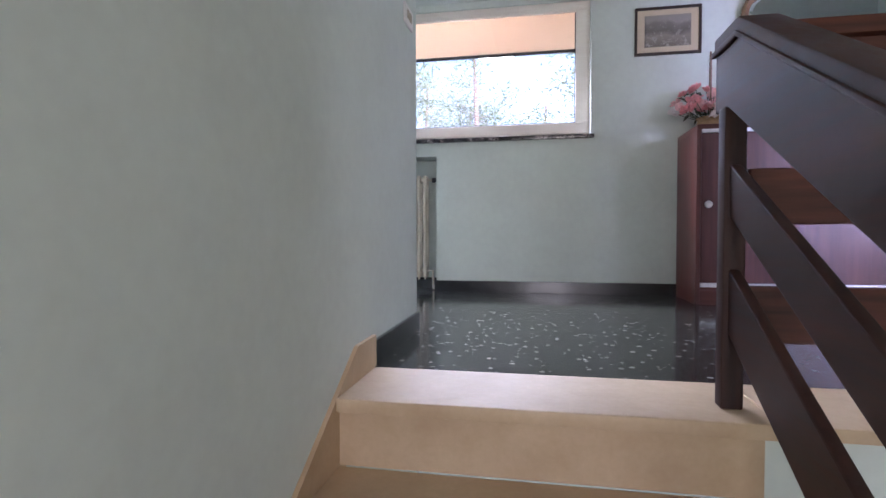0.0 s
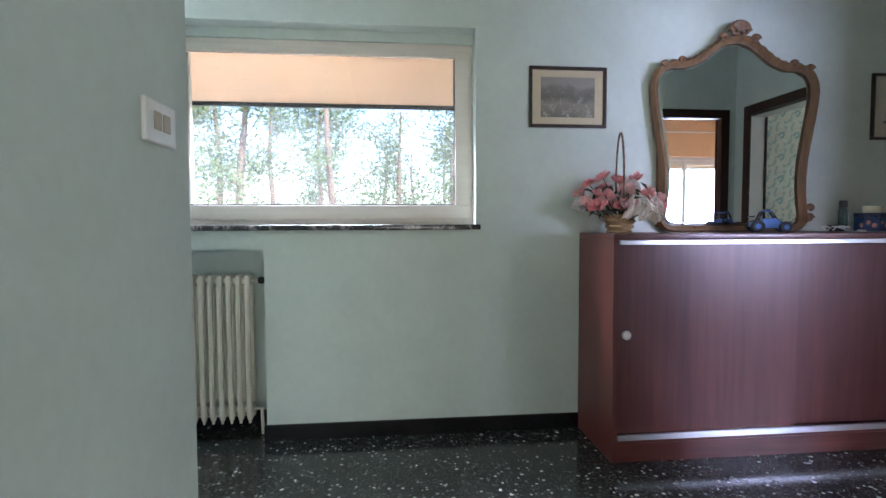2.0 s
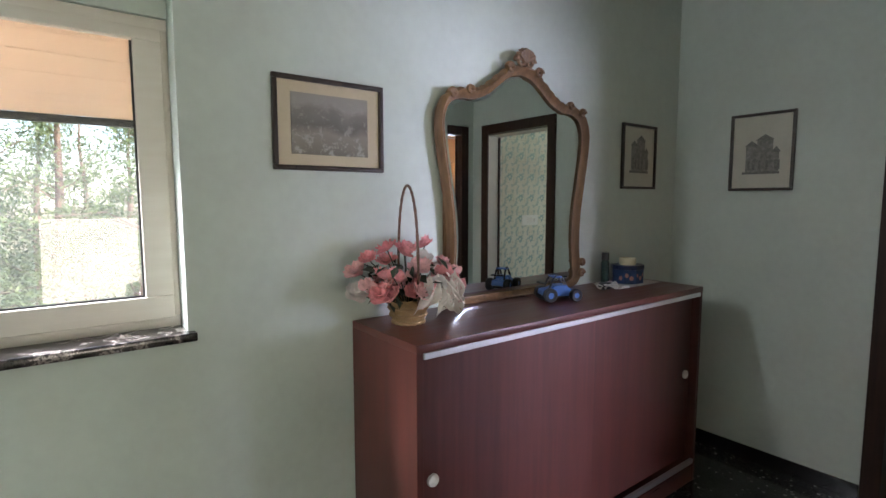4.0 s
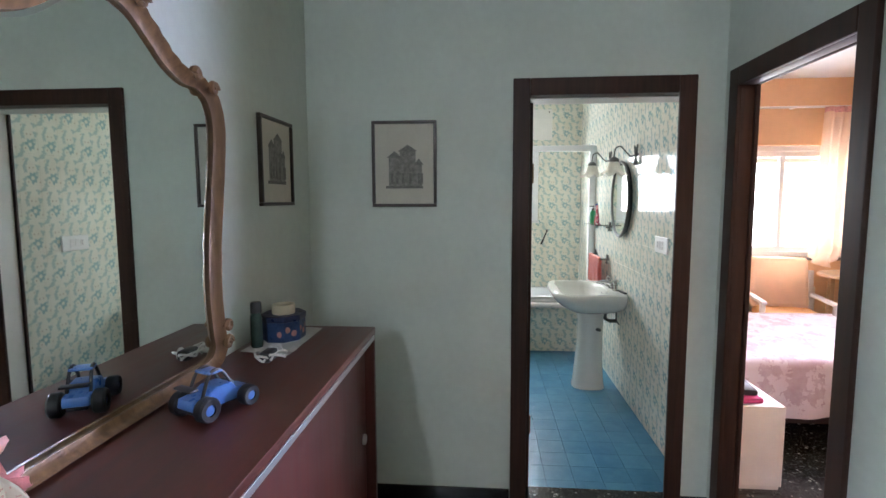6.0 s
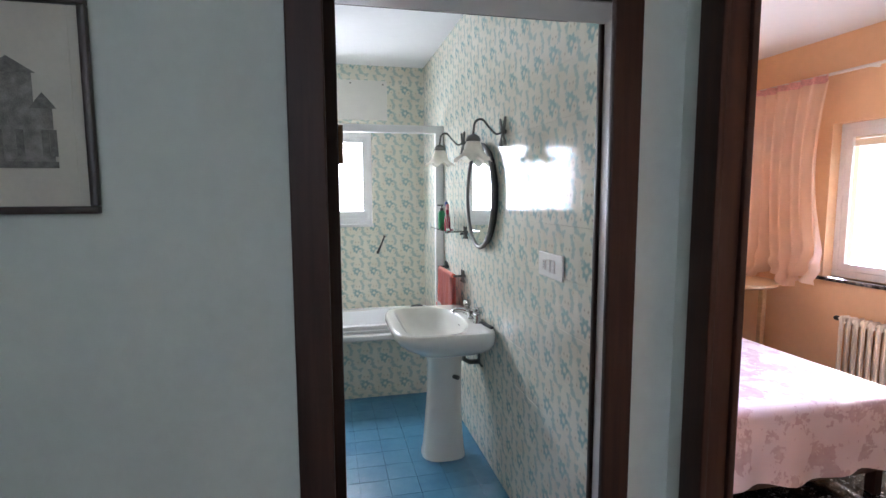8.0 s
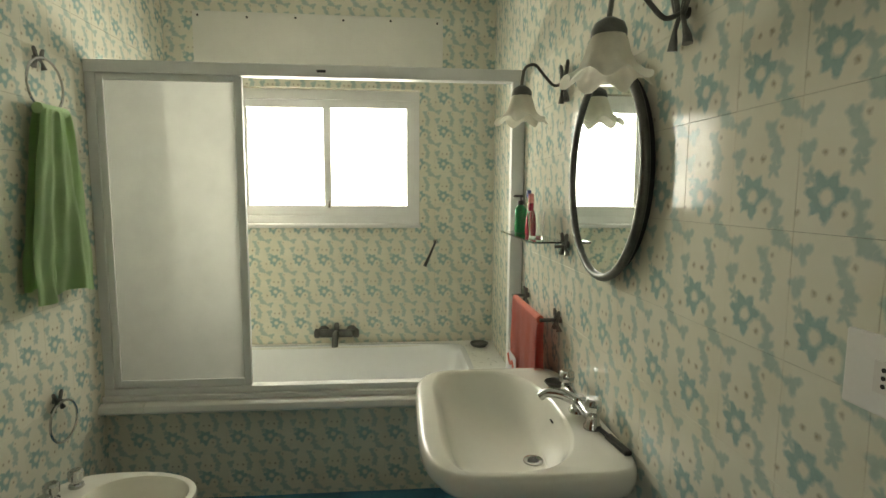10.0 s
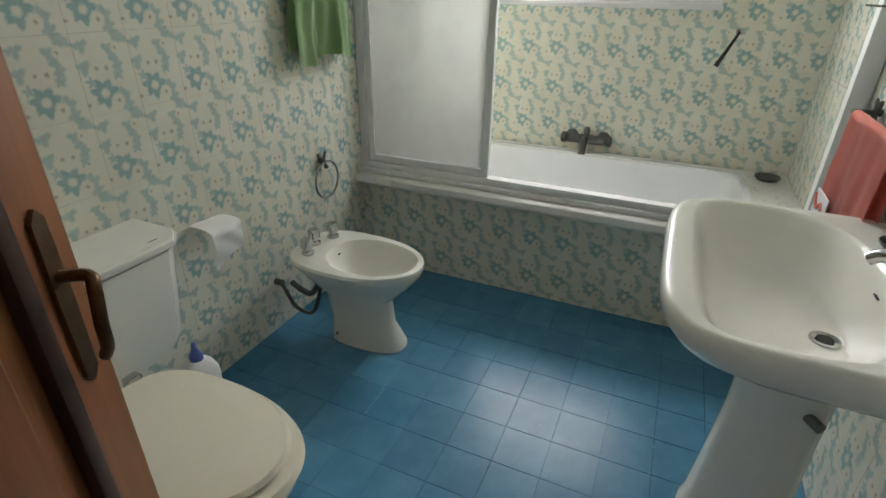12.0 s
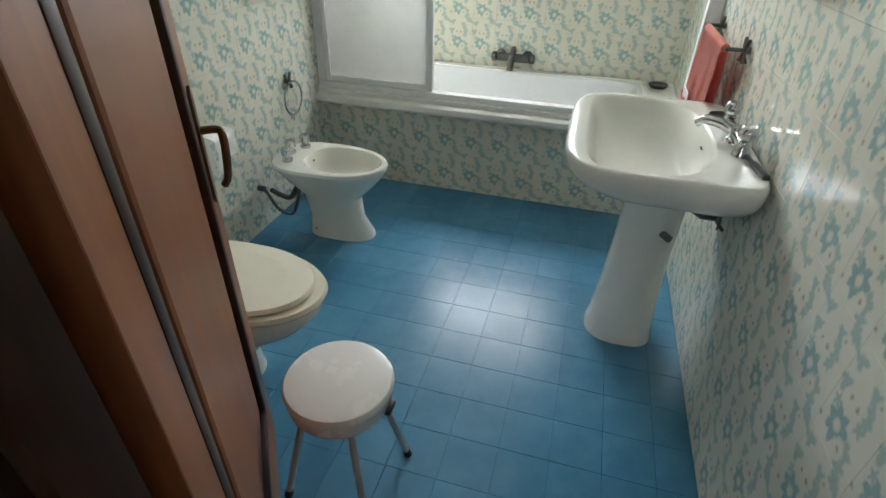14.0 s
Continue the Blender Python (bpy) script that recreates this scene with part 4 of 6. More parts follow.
def toy_car():
    c = thing("toy_car", "blue plastic toy buggy with fat black wheels on the sideboard", "toy car", pose(2.26, 3.40, 1.012, 0, 0, -24) @ Matrix.Diagonal((0.88, 0.88, 0.88, 1)))
    body = [(-0.095, 0.032), (-0.09, 0.058), (-0.045, 0.064), (-0.02, 0.078), (0.03, 0.078), (0.045, 0.060), (0.098, 0.048), (0.102, 0.032), (0.06, 0.024), (-0.06, 0.024)]
    part("body", prism(body, 0.066, "y", -0.033, 0.004), M["toy_blue"], c)
    part("chassis", box(-0.085, -0.026, 0.018, 0.09, 0.026, 0.027, 0.003), M["toy_dark"], c)
    part("roll_cage", tube(smooth_path([(-0.06, -0.028, 0.06), (-0.035, -0.026, 0.115), (0.0, -0.024, 0.12), (0.035, -0.026, 0.07)], 4), 0.005, 6), M["toy_dark"], c)
    part("roll_cage", tube(smooth_path([(-0.06, 0.028, 0.06), (-0.035, 0.026, 0.115), (0.0, 0.024, 0.12), (0.035, 0.026, 0.07)], 4), 0.005, 6), M["toy_dark"], c)
    part("roof", box(-0.04, -0.03, 0.114, 0.005, 0.03, 0.122, 0.003), M["toy_blue"], c)
    part("spoiler", box(-0.10, -0.035, 0.085, -0.075, 0.035, 0.092, 0.002), M["toy_dark"], c)
    part("bumper", box(0.098, -0.03, 0.03, 0.108, 0.03, 0.045, 0.004), M["toy_dark"], c)
    for x, y, r in ((-0.065, -0.052, 0.034), (-0.065, 0.052, 0.034), (0.07, -0.05, 0.030), (0.07, 0.05, 0.030)):
        t = lathe([(r * 0.45, -0.016), (r * 0.85, -0.017), (r, -0.011), (r, 0.011), (r * 0.85, 0.017), (r * 0.45, 0.016)], 20)
        w = part("wheel", move(t, pose(x, y, r, 90, 0, 0)), M["toy_dark"], c)
        part("hub", move(lathe([(0, -0.014), (r * 0.46, -0.012), (r * 0.46, 0.012), (0, 0.014)], 12), pose(x, y, r, 90, 0, 0)), M["toy_blue"], w, "blue hub")


toy_car()

M["tin_blue"] = plain("blue_printed_tin", (0.035, 0.07, 0.18), 0.3, 0.2, vary=0.5, scale=28)
M["tin_lid"] = plain("dark_blue_tin_lid", (0.02, 0.028, 0.075), 0.3, 0.2, vary=0.2)
M["tape"] = plain("cream_paper_roll", (0.62, 0.55, 0.38), 0.7, vary=0.06)
M["doily"] = plain("white_lace_doily", (0.62, 0.60, 0.56), 0.9, vary=0.12, scale=60)
M["bottle_green"] = plain("dark_green_bottle", (0.03, 0.06, 0.05), 0.2, vary=0.4, scale=25)
M["cable"] = plain("white_cable", (0.66, 0.64, 0.60), 0.5)
M["spot_pink"] = plain("printed_pink_rose", (0.55, 0.25, 0.22), 0.4, vary=0.3, scale=50)
solid("doily", prism([(0.0, 0.0), (0.36, 0.0), (0.38, 0.16), (0.03, 0.18)], 0.0015, "z", 0.0), M["doily"], "white lace doily lying on the sideboard", "doily", pose(2.70, 3.39, 1.0125))
oc = [(math.cos(k * math.pi / 4 + 0.4) * 0.088, math.sin(k * math.pi / 4 + 0.4) * 0.078) for k in range(8)]
tin = thing("biscuit_tin", "blue octagonal biscuit tin printed with flowers on a doily", "tin", pose(2.915, 3.49, 1.0142))
part("tin_body", prism(oc, 0.075, "z", 0.0, 0.002), M["tin_blue"], tin)
part("lid", prism([(a * 1.04, b * 1.04) for a, b in oc], 0.022, "z", 0.072, 0.003), M["tin_lid"], tin, "dark blue lid")
for k in range(7):
    a = -2.9 + k * 0.33
    part("printed_rose", move(lathe([(0, 0.002), (0.012, 0.0), (0, -0.002)], 8), Matrix.Translation((math.cos(a) * 0.084, math.sin(a) * 0.075, 0.03 + 0.014 * (k % 2))) @ Vector((math.cos(a), math.sin(a), 0)).to_track_quat("Z", "Y").to_matrix().to_4x4()), M["spot_pink"], tin)
solid("tape_roll", lathe([(0.020, 0), (0.040, 0), (0.042, 0.004), (0.042, 0.031), (0.040, 0.035), (0.020, 0.035), (0.020, 0)], 28), M["tape"], "cream paper tape roll lying on the tin", "tape", pose(2.905, 3.485, 1.1085))
bt = thing("small_bottle", "small dark green bottle standing by the tin", "bottle", pose(2.785, 3.535, 1.0142))
part("bottle_body", lathe([(0, 0), (0.019, 0), (0.021, 0.006), (0.021, 0.11), (0.012, 0.125), (0, 0.125)], 18), M["bottle_green"], bt)
part("cap", lathe([(0, 0.122), (0.019, 0.122), (0.019, 0.155), (0.016, 0.16), (0, 0.16)], 18), M["black"], bt, "dark screw cap")
cable = [(0.06 * math.cos(t) * (1 + 0.25 * math.sin(3.1 * t)), 0.035 * math.sin(t) * (1 + 0.3 * math.cos(2.3 * t)), 0.006 + 0.022 * abs(math.sin(1.7 * t))) for t in [k * 0.25 for k in range(46)]]
cb = thing("charging_cable", "white cable coiled loosely with its dark plug", "cable", pose(2.66, 3.43, 1.0125))
part("cord", tube(cable, 0.004, 6), M["cable"], cb)
part("plug", box(-0.05, -0.015, 0.0, 0.02, 0.022, 0.034, 0.008), M["black"], cb, "dark plug")
part("connector", box(0.075, -0.045, 0.0, 0.115, -0.028, 0.012, 0.004), M["cable"], cb)

# ---------------------------------------------------------------- bathroom
def superpoint(a, hx, hy, n):
    c, s = math.cos(a), math.sin(a)
    return (abs(c) ** (2 / n) * hx * (1 if c >= 0 else -1), abs(s) ** (2 / n) * hy * (1 if s >= 0 else -1))


def oval(cx, cy, hx, hy_back, hy_front, z, n_back=2.0, n_front=2.0, count=56):
    """A ring; the front is towards +y."""
    out = []
    for k in range(count):
        a = 2 * math.pi * k / count
        x, y = superpoint(a, hx, hy_front if math.sin(a) >= 0 else hy_back, n_front if math.sin(a) >= 0 else n_back)
        out.append((cx + x, cy + y, z))
    return out


P = M["porcelain"]
M["seat_cream"] = plain("cream_plastic_seat", (0.80, 0.74, 0.60), 0.22, vary=0.03, scale=5)
M["bronze"] = plain("aged_bronze", (0.16, 0.09, 0.045), 0.35, 0.9, vary=0.4, scale=30)
M["pewter"] = plain("dark_pewter", (0.16, 0.16, 0.15), 0.35, 0.9, vary=0.3, scale=30)
M["frosted"] = translucent("frosted_acrylic", (0.66, 0.66, 0.62), 0.25, 0.45, 0.05, 8, 0.5, 220)
M["window_relief"] = glass("pressed_relief_glass", 0.5, (0.45, 0.47, 0.47))
M["window_frost"] = glass("pressed_window_glass", 0.35, (1, 1, 1))
M["dark"] = plain("dark_hole", (0.015, 0.013, 0.012), 0.6)
M["white_stone"] = plain("pale_marble_sill", (0.72, 0.71, 0.70), 0.3, vary=0.08, scale=6)


def washbasin():
    b = thing("washbasin", "white porcelain pedestal washbasin fixed to the tiled wall", "washbasin", pose(5.252, BS, 0))
    rings = [oval(0, 0.25, 0.14, 0.16, 0.12, 0.625, 3, 2.2), oval(0, 0.26, 0.215, 0.240, 0.155, 0.650, 5, 2.4), oval(0, 0.27, 0.305, 0.268, 0.210, 0.695, 8, 3.0), oval(0, 0.27, 0.358, 0.268, 0.252, 0.740, 9, 4.0), oval(0, 0.27, 0.375, 0.268, 0.272, 0.775, 9, 4.4), oval(0, 0.27, 0.375, 0.268, 0.272, 0.795, 9, 4.4),
             oval(0, 0.27, 0.372, 0.266, 0.269, 0.807, 9, 4.4), oval(0, 0.27, 0.367, 0.262, 0.264, 0.8115, 9, 4.4), oval(0, 0.27, 0.364, 0.260, 0.261, 0.812, 9, 4.4), oval(0, 0.315, 0.350, 0.211, 0.171, 0.812, 2.5, 5.2), oval(0, 0.315, 0.347, 0.208, 0.168, 0.8105, 2.5, 5.2), oval(0, 0.315, 0.338, 0.200, 0.158, 0.802, 2.5, 5.0), oval(0, 0.312, 0.318, 0.186, 0.143, 0.768, 2.4, 4.2), oval(-0.005, 0.30, 0.275, 0.160, 0.122, 0.715, 2.3, 3.2), oval(-0.015, 0.26, 0.19, 0.105, 0.095, 0.680, 2.2, 2.5), oval(-0.025, 0.21, 0.085, 0.055, 0.055, 0.664), oval(-0.03, 0.19, 0.030, 0.030, 0.030, 0.660)]
    part("basin_bowl", loft(rings), P, b)
    ped = [oval(0, 0.245, 0.116, 0.125, 0.128, 0.0, 3, 2.6), oval(0, 0.245, 0.115, 0.124, 0.127, 0.018, 3, 2.6), oval(0, 0.244, 0.110, 0.118, 0.120, 0.05, 2.8, 2.4), oval(0, 0.243, 0.102, 0.108, 0.108, 0.2, 2.6, 2.3), oval(0, 0.24, 0.092, 0.102, 0.096, 0.4, 2.6, 2.2), oval(0, 0.24, 0.088, 0.105, 0.094, 0.56, 2.6, 2.2), oval(0, 0.245, 0.105, 0.125, 0.112, 0.65, 2.6, 2.2)]
    pd = part("pedestal", move(loft(ped), pose(0.0, -0.018, 0)), P, b)
    part("fixing_hole", move(lathe([(0, 0.003), (0.009, 0.003), (0.009, 0)], 12), pose(-0.09, 0.182, 0.03, 0, -40, 0)), M["dark"], pd)
    dr = part("drain", move(lathe([(0, 0.0), (0.018, 0.001), (0.024, 0.004), (0.030, 0.004), (0.031, 0.0)], 24), pose(-0.03, 0.19, 0.6605)), M["steel"], b, "chrome drain ring with dark opening")
    part("drain_hole", move(lathe([(0, 0.0), (0.017, 0.0)], 16), pose(-0.03, 0.19, 0.6645)), M["dark"], dr)
    part("overflow", move(box(-0.012, -0.002, -0.004, 0.012, 0.002, 0.004, 0.0015), pose(0.0, 0.127, 0.770, -62, 0, 0)), M["dark"], b, "dark overflow slot")
    t = part("tap_body", join(tube([(-0.105, 0, 0.028), (0.105, 0, 0.028)], 0.0165, 14), lathe([(0, 0), (0.030, 0), (0.029, 0.006), (0.021, 0.014), (0.021, 0.044), (0.016, 0.05), (0, 0.05)], 20), tube(smooth_path([(0, 0.0, 0.030), (0.02, 0.045, 0.046), (0.038, 0.085, 0.046), (0.047, 0.106, 0.030)], 5), [0.017] * 6 + [0.0155] * 5 + [0.014] * 5, 12)), M["steel"], b, "chrome two-knob mixer tap")
    t.location = (-0.025, 0.053, 0.811)
    kn = [(0, 0), (0.019, 0), (0.019, 0.006), (0.014, 0.012), (0.024, 0.017), (0.026, 0.030), (0.024, 0.046), (0.018, 0.052), (0, 0.053)]
    for x in (-0.113, 0.113):
        part("tap_base", move(lathe([(0, 0), (0.026, 0), (0.025, 0.008), (0.019, 0.018), (0.018, 0.038), (0, 0.04)], 20), pose(x, 0, 0)), M["steel"], t)
        part("tap_knob", move(lathe(kn, 8), pose(x, 0.0, 0.036)), M["steel"], t)
    part("waste_trap", join(tube([(0.0, 0.10, 0.66), (0, 0.10, 0.56), (0.0, 0.06, 0.54), (0.0, 0.004, 0.54)], 0.016, 10), tube([(-0.08, 0.03, 0.67), (-0.08, 0.03, 0.56), (-0.07, 0.004, 0.53)], 0.006, 8), tube([(-0.16, 0.05, 0.665), (-0.165, 0.05, 0.58)], 0.004, 6)), M["pewter"], b, "dark waste trap and supply pipes")
    part("stop_valve", tube([(-0.112, 0.16, 0.49), (-0.08, 0.18, 0.49)], 0.013, 10), M["pewter"], pd)


washbasin()
solid("scrubbing_brush", join(box(-0.07, -0.010, 0, 0.03, 0.010, 0.014, 0.004), box(0.02, -0.007, 0.002, 0.085, 0.007, 0.012, 0.004)), M["black"], "black brush lying on the basin's back edge", "brush", pose(5.02, BS + 0.032, 0.813, 0, 0, 8))
solid("soap_dish", lathe([(0, 0), (0.032, 0.0), (0.042, 0.010), (0.040, 0.013), (0.030, 0.006), (0, 0.005)], 24), M["pewter"], "small dark soap dish on the basin", "soap dish", pose(5.44, BS + 0.055, 0.812))


def toilet():
    t = thing("toilet", "cream white close-coupled toilet with its lid shut", "toilet", pose(4.602, BN, 0, 0, 0, 180))
    cis = [[(x * s, y0 + (y - y0) * s2, z) for x, y in ((-0.345, 0.012), (-0.345, 0.17), (-0.305, 0.215), (0.10, 0.215), (0.14, 0.17), (0.14, 0.012))] for z, s, s2, y0 in ((0.375, 0.80, 0.88, 0.012), (0.42, 0.90, 0.95, 0.012), (0.60, 0.97, 0.985, 0.012), (0.685, 1.0, 1.0, 0.012))]
    c = loft(cis)
    bmesh.ops.bevel(c, geom=[e for e in c.edges if abs(e.verts[0].co.z - e.verts[1].co.z) > 0.02], offset=0.015, segments=3, affect="EDGES")
    cs = part("cistern", c, P, t)
    ld = prism([(-0.358, 0.008), (-0.358, 0.175), (-0.315, 0.224), (0.11, 0.224), (0.15, 0.175), (0.15, 0.008)], 0.032, "z", 0.687)
    bmesh.ops.bevel(ld, geom=[e for e in ld.edges], offset=0.010, segments=3, affect="EDGES")
    lid = part("cistern_lid", ld, P, cs)
    part("maker_mark", box(-0.285, 0.19, 0.7185, -0.255, 0.194, 0.7195), M["pewter"], lid)
    bowl = [oval(0, 0.40, 0.105, 0.17, 0.13, 0.0, 3, 2.3), oval(0, 0.40, 0.10, 0.165, 0.125, 0.02, 3, 2.3), oval(0, 0.40, 0.095, 0.17, 0.12, 0.10, 3, 2.2), oval(0, 0.43, 0.11, 0.21, 0.16, 0.20, 2.6, 2.1), oval(0, 0.49, 0.155, 0.27, 0.24, 0.29, 2.6, 2.1), oval(0, 0.52, 0.172, 0.30, 0.272, 0.36, 2.8, 2.1), oval(0, 0.52, 0.174, 0.31, 0.276, 0.385, 3, 2.1), oval(0, 0.52, 0.172, 0.30, 0.27, 0.395, 3, 2.1)]
    part("bowl", loft(bowl), P, t)
    seat = [oval(0, 0.53, 0.178, 0.25, 0.274, 0.397, 3, 2.1), oval(0, 0.53, 0.183, 0.255, 0.282, 0.408, 3, 2.1), oval(0, 0.53, 0.178, 0.25, 0.274, 0.420, 3, 2.1)]
    part("seat", loft(seat), M["seat_cream"], t)
    lidr = [oval(0, 0.515, 0.166, 0.235, 0.258, 0.421, 3, 2.1), oval(0, 0.515, 0.172, 0.24, 0.264, 0.430, 3, 2.1), oval(0, 0.515, 0.164, 0.232, 0.256, 0.441, 3, 2.1), oval(0, 0.515, 0.112, 0.16, 0.178, 0.445, 2.6, 2.1)]
    part("seat_lid", loft(lidr), M["seat_cream"], t)
    for x in (-0.075, 0.075):
        part("hinge", box(x - 0.02, 0.245, 0.396, x + 0.02, 0.275, 0.440, 0.006), M["steel"], t, "chrome lid hinge")


toilet()


def bidet():
    b = thing("bidet", "white porcelain bidet with chrome taps by the tiled wall", "bidet", pose(5.57, BN, 0, 0, 0, 180))
    outer = [oval(0, 0.37, 0.088, 0.14, 0.19, 0.0, 3, 2.5), oval(0, 0.37, 0.086, 0.138, 0.187, 0.02, 3, 2.5), oval(0, 0.36, 0.072, 0.125, 0.15, 0.10, 2.8, 2.3), oval(0, 0.35, 0.078, 0.14, 0.15, 0.21, 2.6, 2.2), oval(0, 0.34, 0.13, 0.20, 0.24, 0.29, 2.6, 2.1), oval(0, 0.34, 0.165, 0.235, 0.285, 0.345, 2.8, 2.1), oval(0, 0.34, 0.181, 0.245, 0.295, 0.375, 3, 2.1), oval(0, 0.34, 0.178, 0.241, 0.291, 0.388, 3, 2.1), oval(0, 0.34, 0.166, 0.225, 0.278, 0.392, 3, 2.1),
             oval(0, 0.40, 0.142, 0.160, 0.208, 0.389, 2.2, 2.1), oval(0, 0.40, 0.136, 0.154, 0.201, 0.378, 2.2, 2.1), oval(0, 0.40, 0.118, 0.135, 0.175, 0.32, 2.2, 2.1), oval(0, 0.39, 0.06, 0.075, 0.09, 0.275), oval(0, 0.38, 0.02, 0.02, 0.02, 0.268)]
    part("bowl", loft(outer), P, b)
    part("drain", move(lathe([(0, 0.002), (0.02, 0.002), (0.022, 0)], 16), pose(0, 0.38, 0.268)), M["steel"], b)
    kn = [(0, 0), (0.020, 0), (0.020, 0.010), (0.013, 0.016), (0.013, 0.022), (0.020, 0.026), (0.021, 0.048), (0.016, 0.054), (0, 0.055)]
    for x, y in ((-0.085, 0.185), (0.0, 0.155), (0.085, 0.185)):
        part("tap", move(lathe(kn, 10), pose(x, y, 0.388) @ Matrix.Diagonal((1.25, 1.25, 1.25, 1))), M["steel"], b, "chrome bidet tap")
    part("overflow", box(-0.006, 0.27, 0.366, 0.006, 0.273, 0.372), M["dark"], b)
    part("supply_hose", join(tube(smooth_path([(0.085, 0.03, 0.22), (0.10, 0.06, 0.20), (0.09, 0.10, 0.12), (0.06, 0.16, 0.10), (0.04, 0.20, 0.24)], 6), 0.008, 8), tube(smooth_path([(0.0, 0.01, 0.17), (0.02, 0.08, 0.16), (0.03, 0.14, 0.17), (0.02, 0.19, 0.26)], 6), 0.013, 8), tube([(0.085, 0.0, 0.22), (0.085, 0.035, 0.22)], 0.014, 8)), M["pewter"], b, "dark supply hoses and waste pipe")
    part("fixing_screw", move(lathe([(0, 0.004), (0.007, 0.004), (0.008, 0)], 10), pose(0.084, 0.29, 0.045, 0, 75, 0)), M["steel"], b)


bidet()


def stool():
    s = thing("bathroom_stool", "round white plastic stool on thin metal legs", "stool", pose(4.349, 2.648, 0) @ Matrix.Diagonal((1.05, 1.05, 0.885, 1)))
    part("seat", lathe([(0, 0.375), (0.118, 0.372), (0.124, 0.385), (0.130, 0.43), (0.132, 0.444), (0.126, 0.455), (0.11, 0.460), (0, 0.463)], 40), M["seat_white"], s)
    for k in range(4):
        a = radians(38 + 90 * k)
        c, q = math.cos(a), math.sin(a)
        lg = part("leg", tube([(0.085 * c, 0.085 * q, 0.40), (0.095 * c, 0.095 * q, 0.34), (0.165 * c, 0.165 * q, 0.012)], 0.0085, 10), M["pale_metal"], s)
        part("rubber_foot", tube([(0.163 * c, 0.163 * q, 0.024), (0.168 * c, 0.168 * q, 0.0)], [0.011, 0.013], 10), M["black"], lg, "black rubber foot")
    part("leg_ring", tube([(0.085 * math.cos(k * math.pi / 16), 0.085 * math.sin(k * math.pi / 16), 0.37) for k in range(32)], 0.007, 6, closed=True), M["pale_metal"], s)
    part("seat_grip", box(-0.022, -0.136, 0.376, 0.022, -0.118, 0.396, 0.006), M["black"], s)


M["seat_white"] = plain("glossy_white_plastic", (0.78, 0.74, 0.70), 0.25, vary=0.03, scale=5)
M["pale_metal"] = plain("pale_painted_metal", (0.55, 0.54, 0.50), 0.35, 0.4, vary=0.12)
stool()


def bathtub():
    t = thing("bathtub", "white built-in bathtub behind a tiled front", "bathtub", pose(6.19, BS, 0))
    L, D, H = BN - BS, BE - 6.19, 0.51
    # rim and hollow
    o = [(0.06, 0.02), (D - 0.005, 0.02), (D - 0.005, L - 0.005), (0.06, L - 0.005)]
    cx, cy = D / 2 + 0.02, L / 2 + 0.06
    def ring(hx, hy, z, n):
        return [(cx + p[0], cy + p[1], z) for p in (superpoint(2 * math.pi * k / 48 + 0.001, hx, hy, n) for k in range(48))]
    rings = [ring(0.335, L / 2 - 0.13, H + 0.012, 9), ring(0.31, L / 2 - 0.16, H + 0.012, 7), ring(0.295, L / 2 - 0.18, H - 0.01, 6), ring(0.27, L / 2 - 0.22, H - 0.2, 5), ring(0.23, L / 2 - 0.30, H - 0.37, 4), ring(0.15, L / 2 - 0.45, H - 0.39, 3)]
    bm = loft(rings, caps=False)
    bm.verts.ensure_lookup_table()
    bm.faces.new(list(bm.verts)[-48:])
    part("tub", bm, M["tub_white"], t)
    part("ledge", boxes((0.0, 0.0, H - 0.06, 0.085, L, H), (D - 0.085, 0.0, H - 0.06, D - 0.002, L, H + 0.008), (0.085, 0.0, H - 0.06, D - 0.085, 0.20, H + 0.006), (0.085, L - 0.06, H - 0.06, D - 0.085, L, H + 0.006)), M["tub_ledge"], t, "pale ledge round the tub")
    part("edge_trim", prism([(-0.065, 0.462), (-0.055, 0.452), (0.0, 0.452), (0.0, 0.498), (-0.045, 0.498), (-0.06, 0.49)], L - 0.20, "y", 0.001, 0.003), M["white_plastic"], t, "rounded white edge strip")
    part("edge_trim", prism([(-0.065, 0.462), (-0.055, 0.452), (0.0, 0.452), (0.0, 0.498), (-0.045, 0.498), (-0.06, 0.49)], 0.195, "y", L - 0.197, 0.003), M["tub_ledge"], t)


M["tub_ledge"] = plain("pale_ceramic_ledge", (0.78, 0.77, 0.72), 0.3, vary=0.05)
M["tub_white"] = plain("white_tub_enamel", (0.88, 0.89, 0.90), 0.12, vary=0.02, scale=4, coat=0.3, coat_rough=0.06)
bathtub()


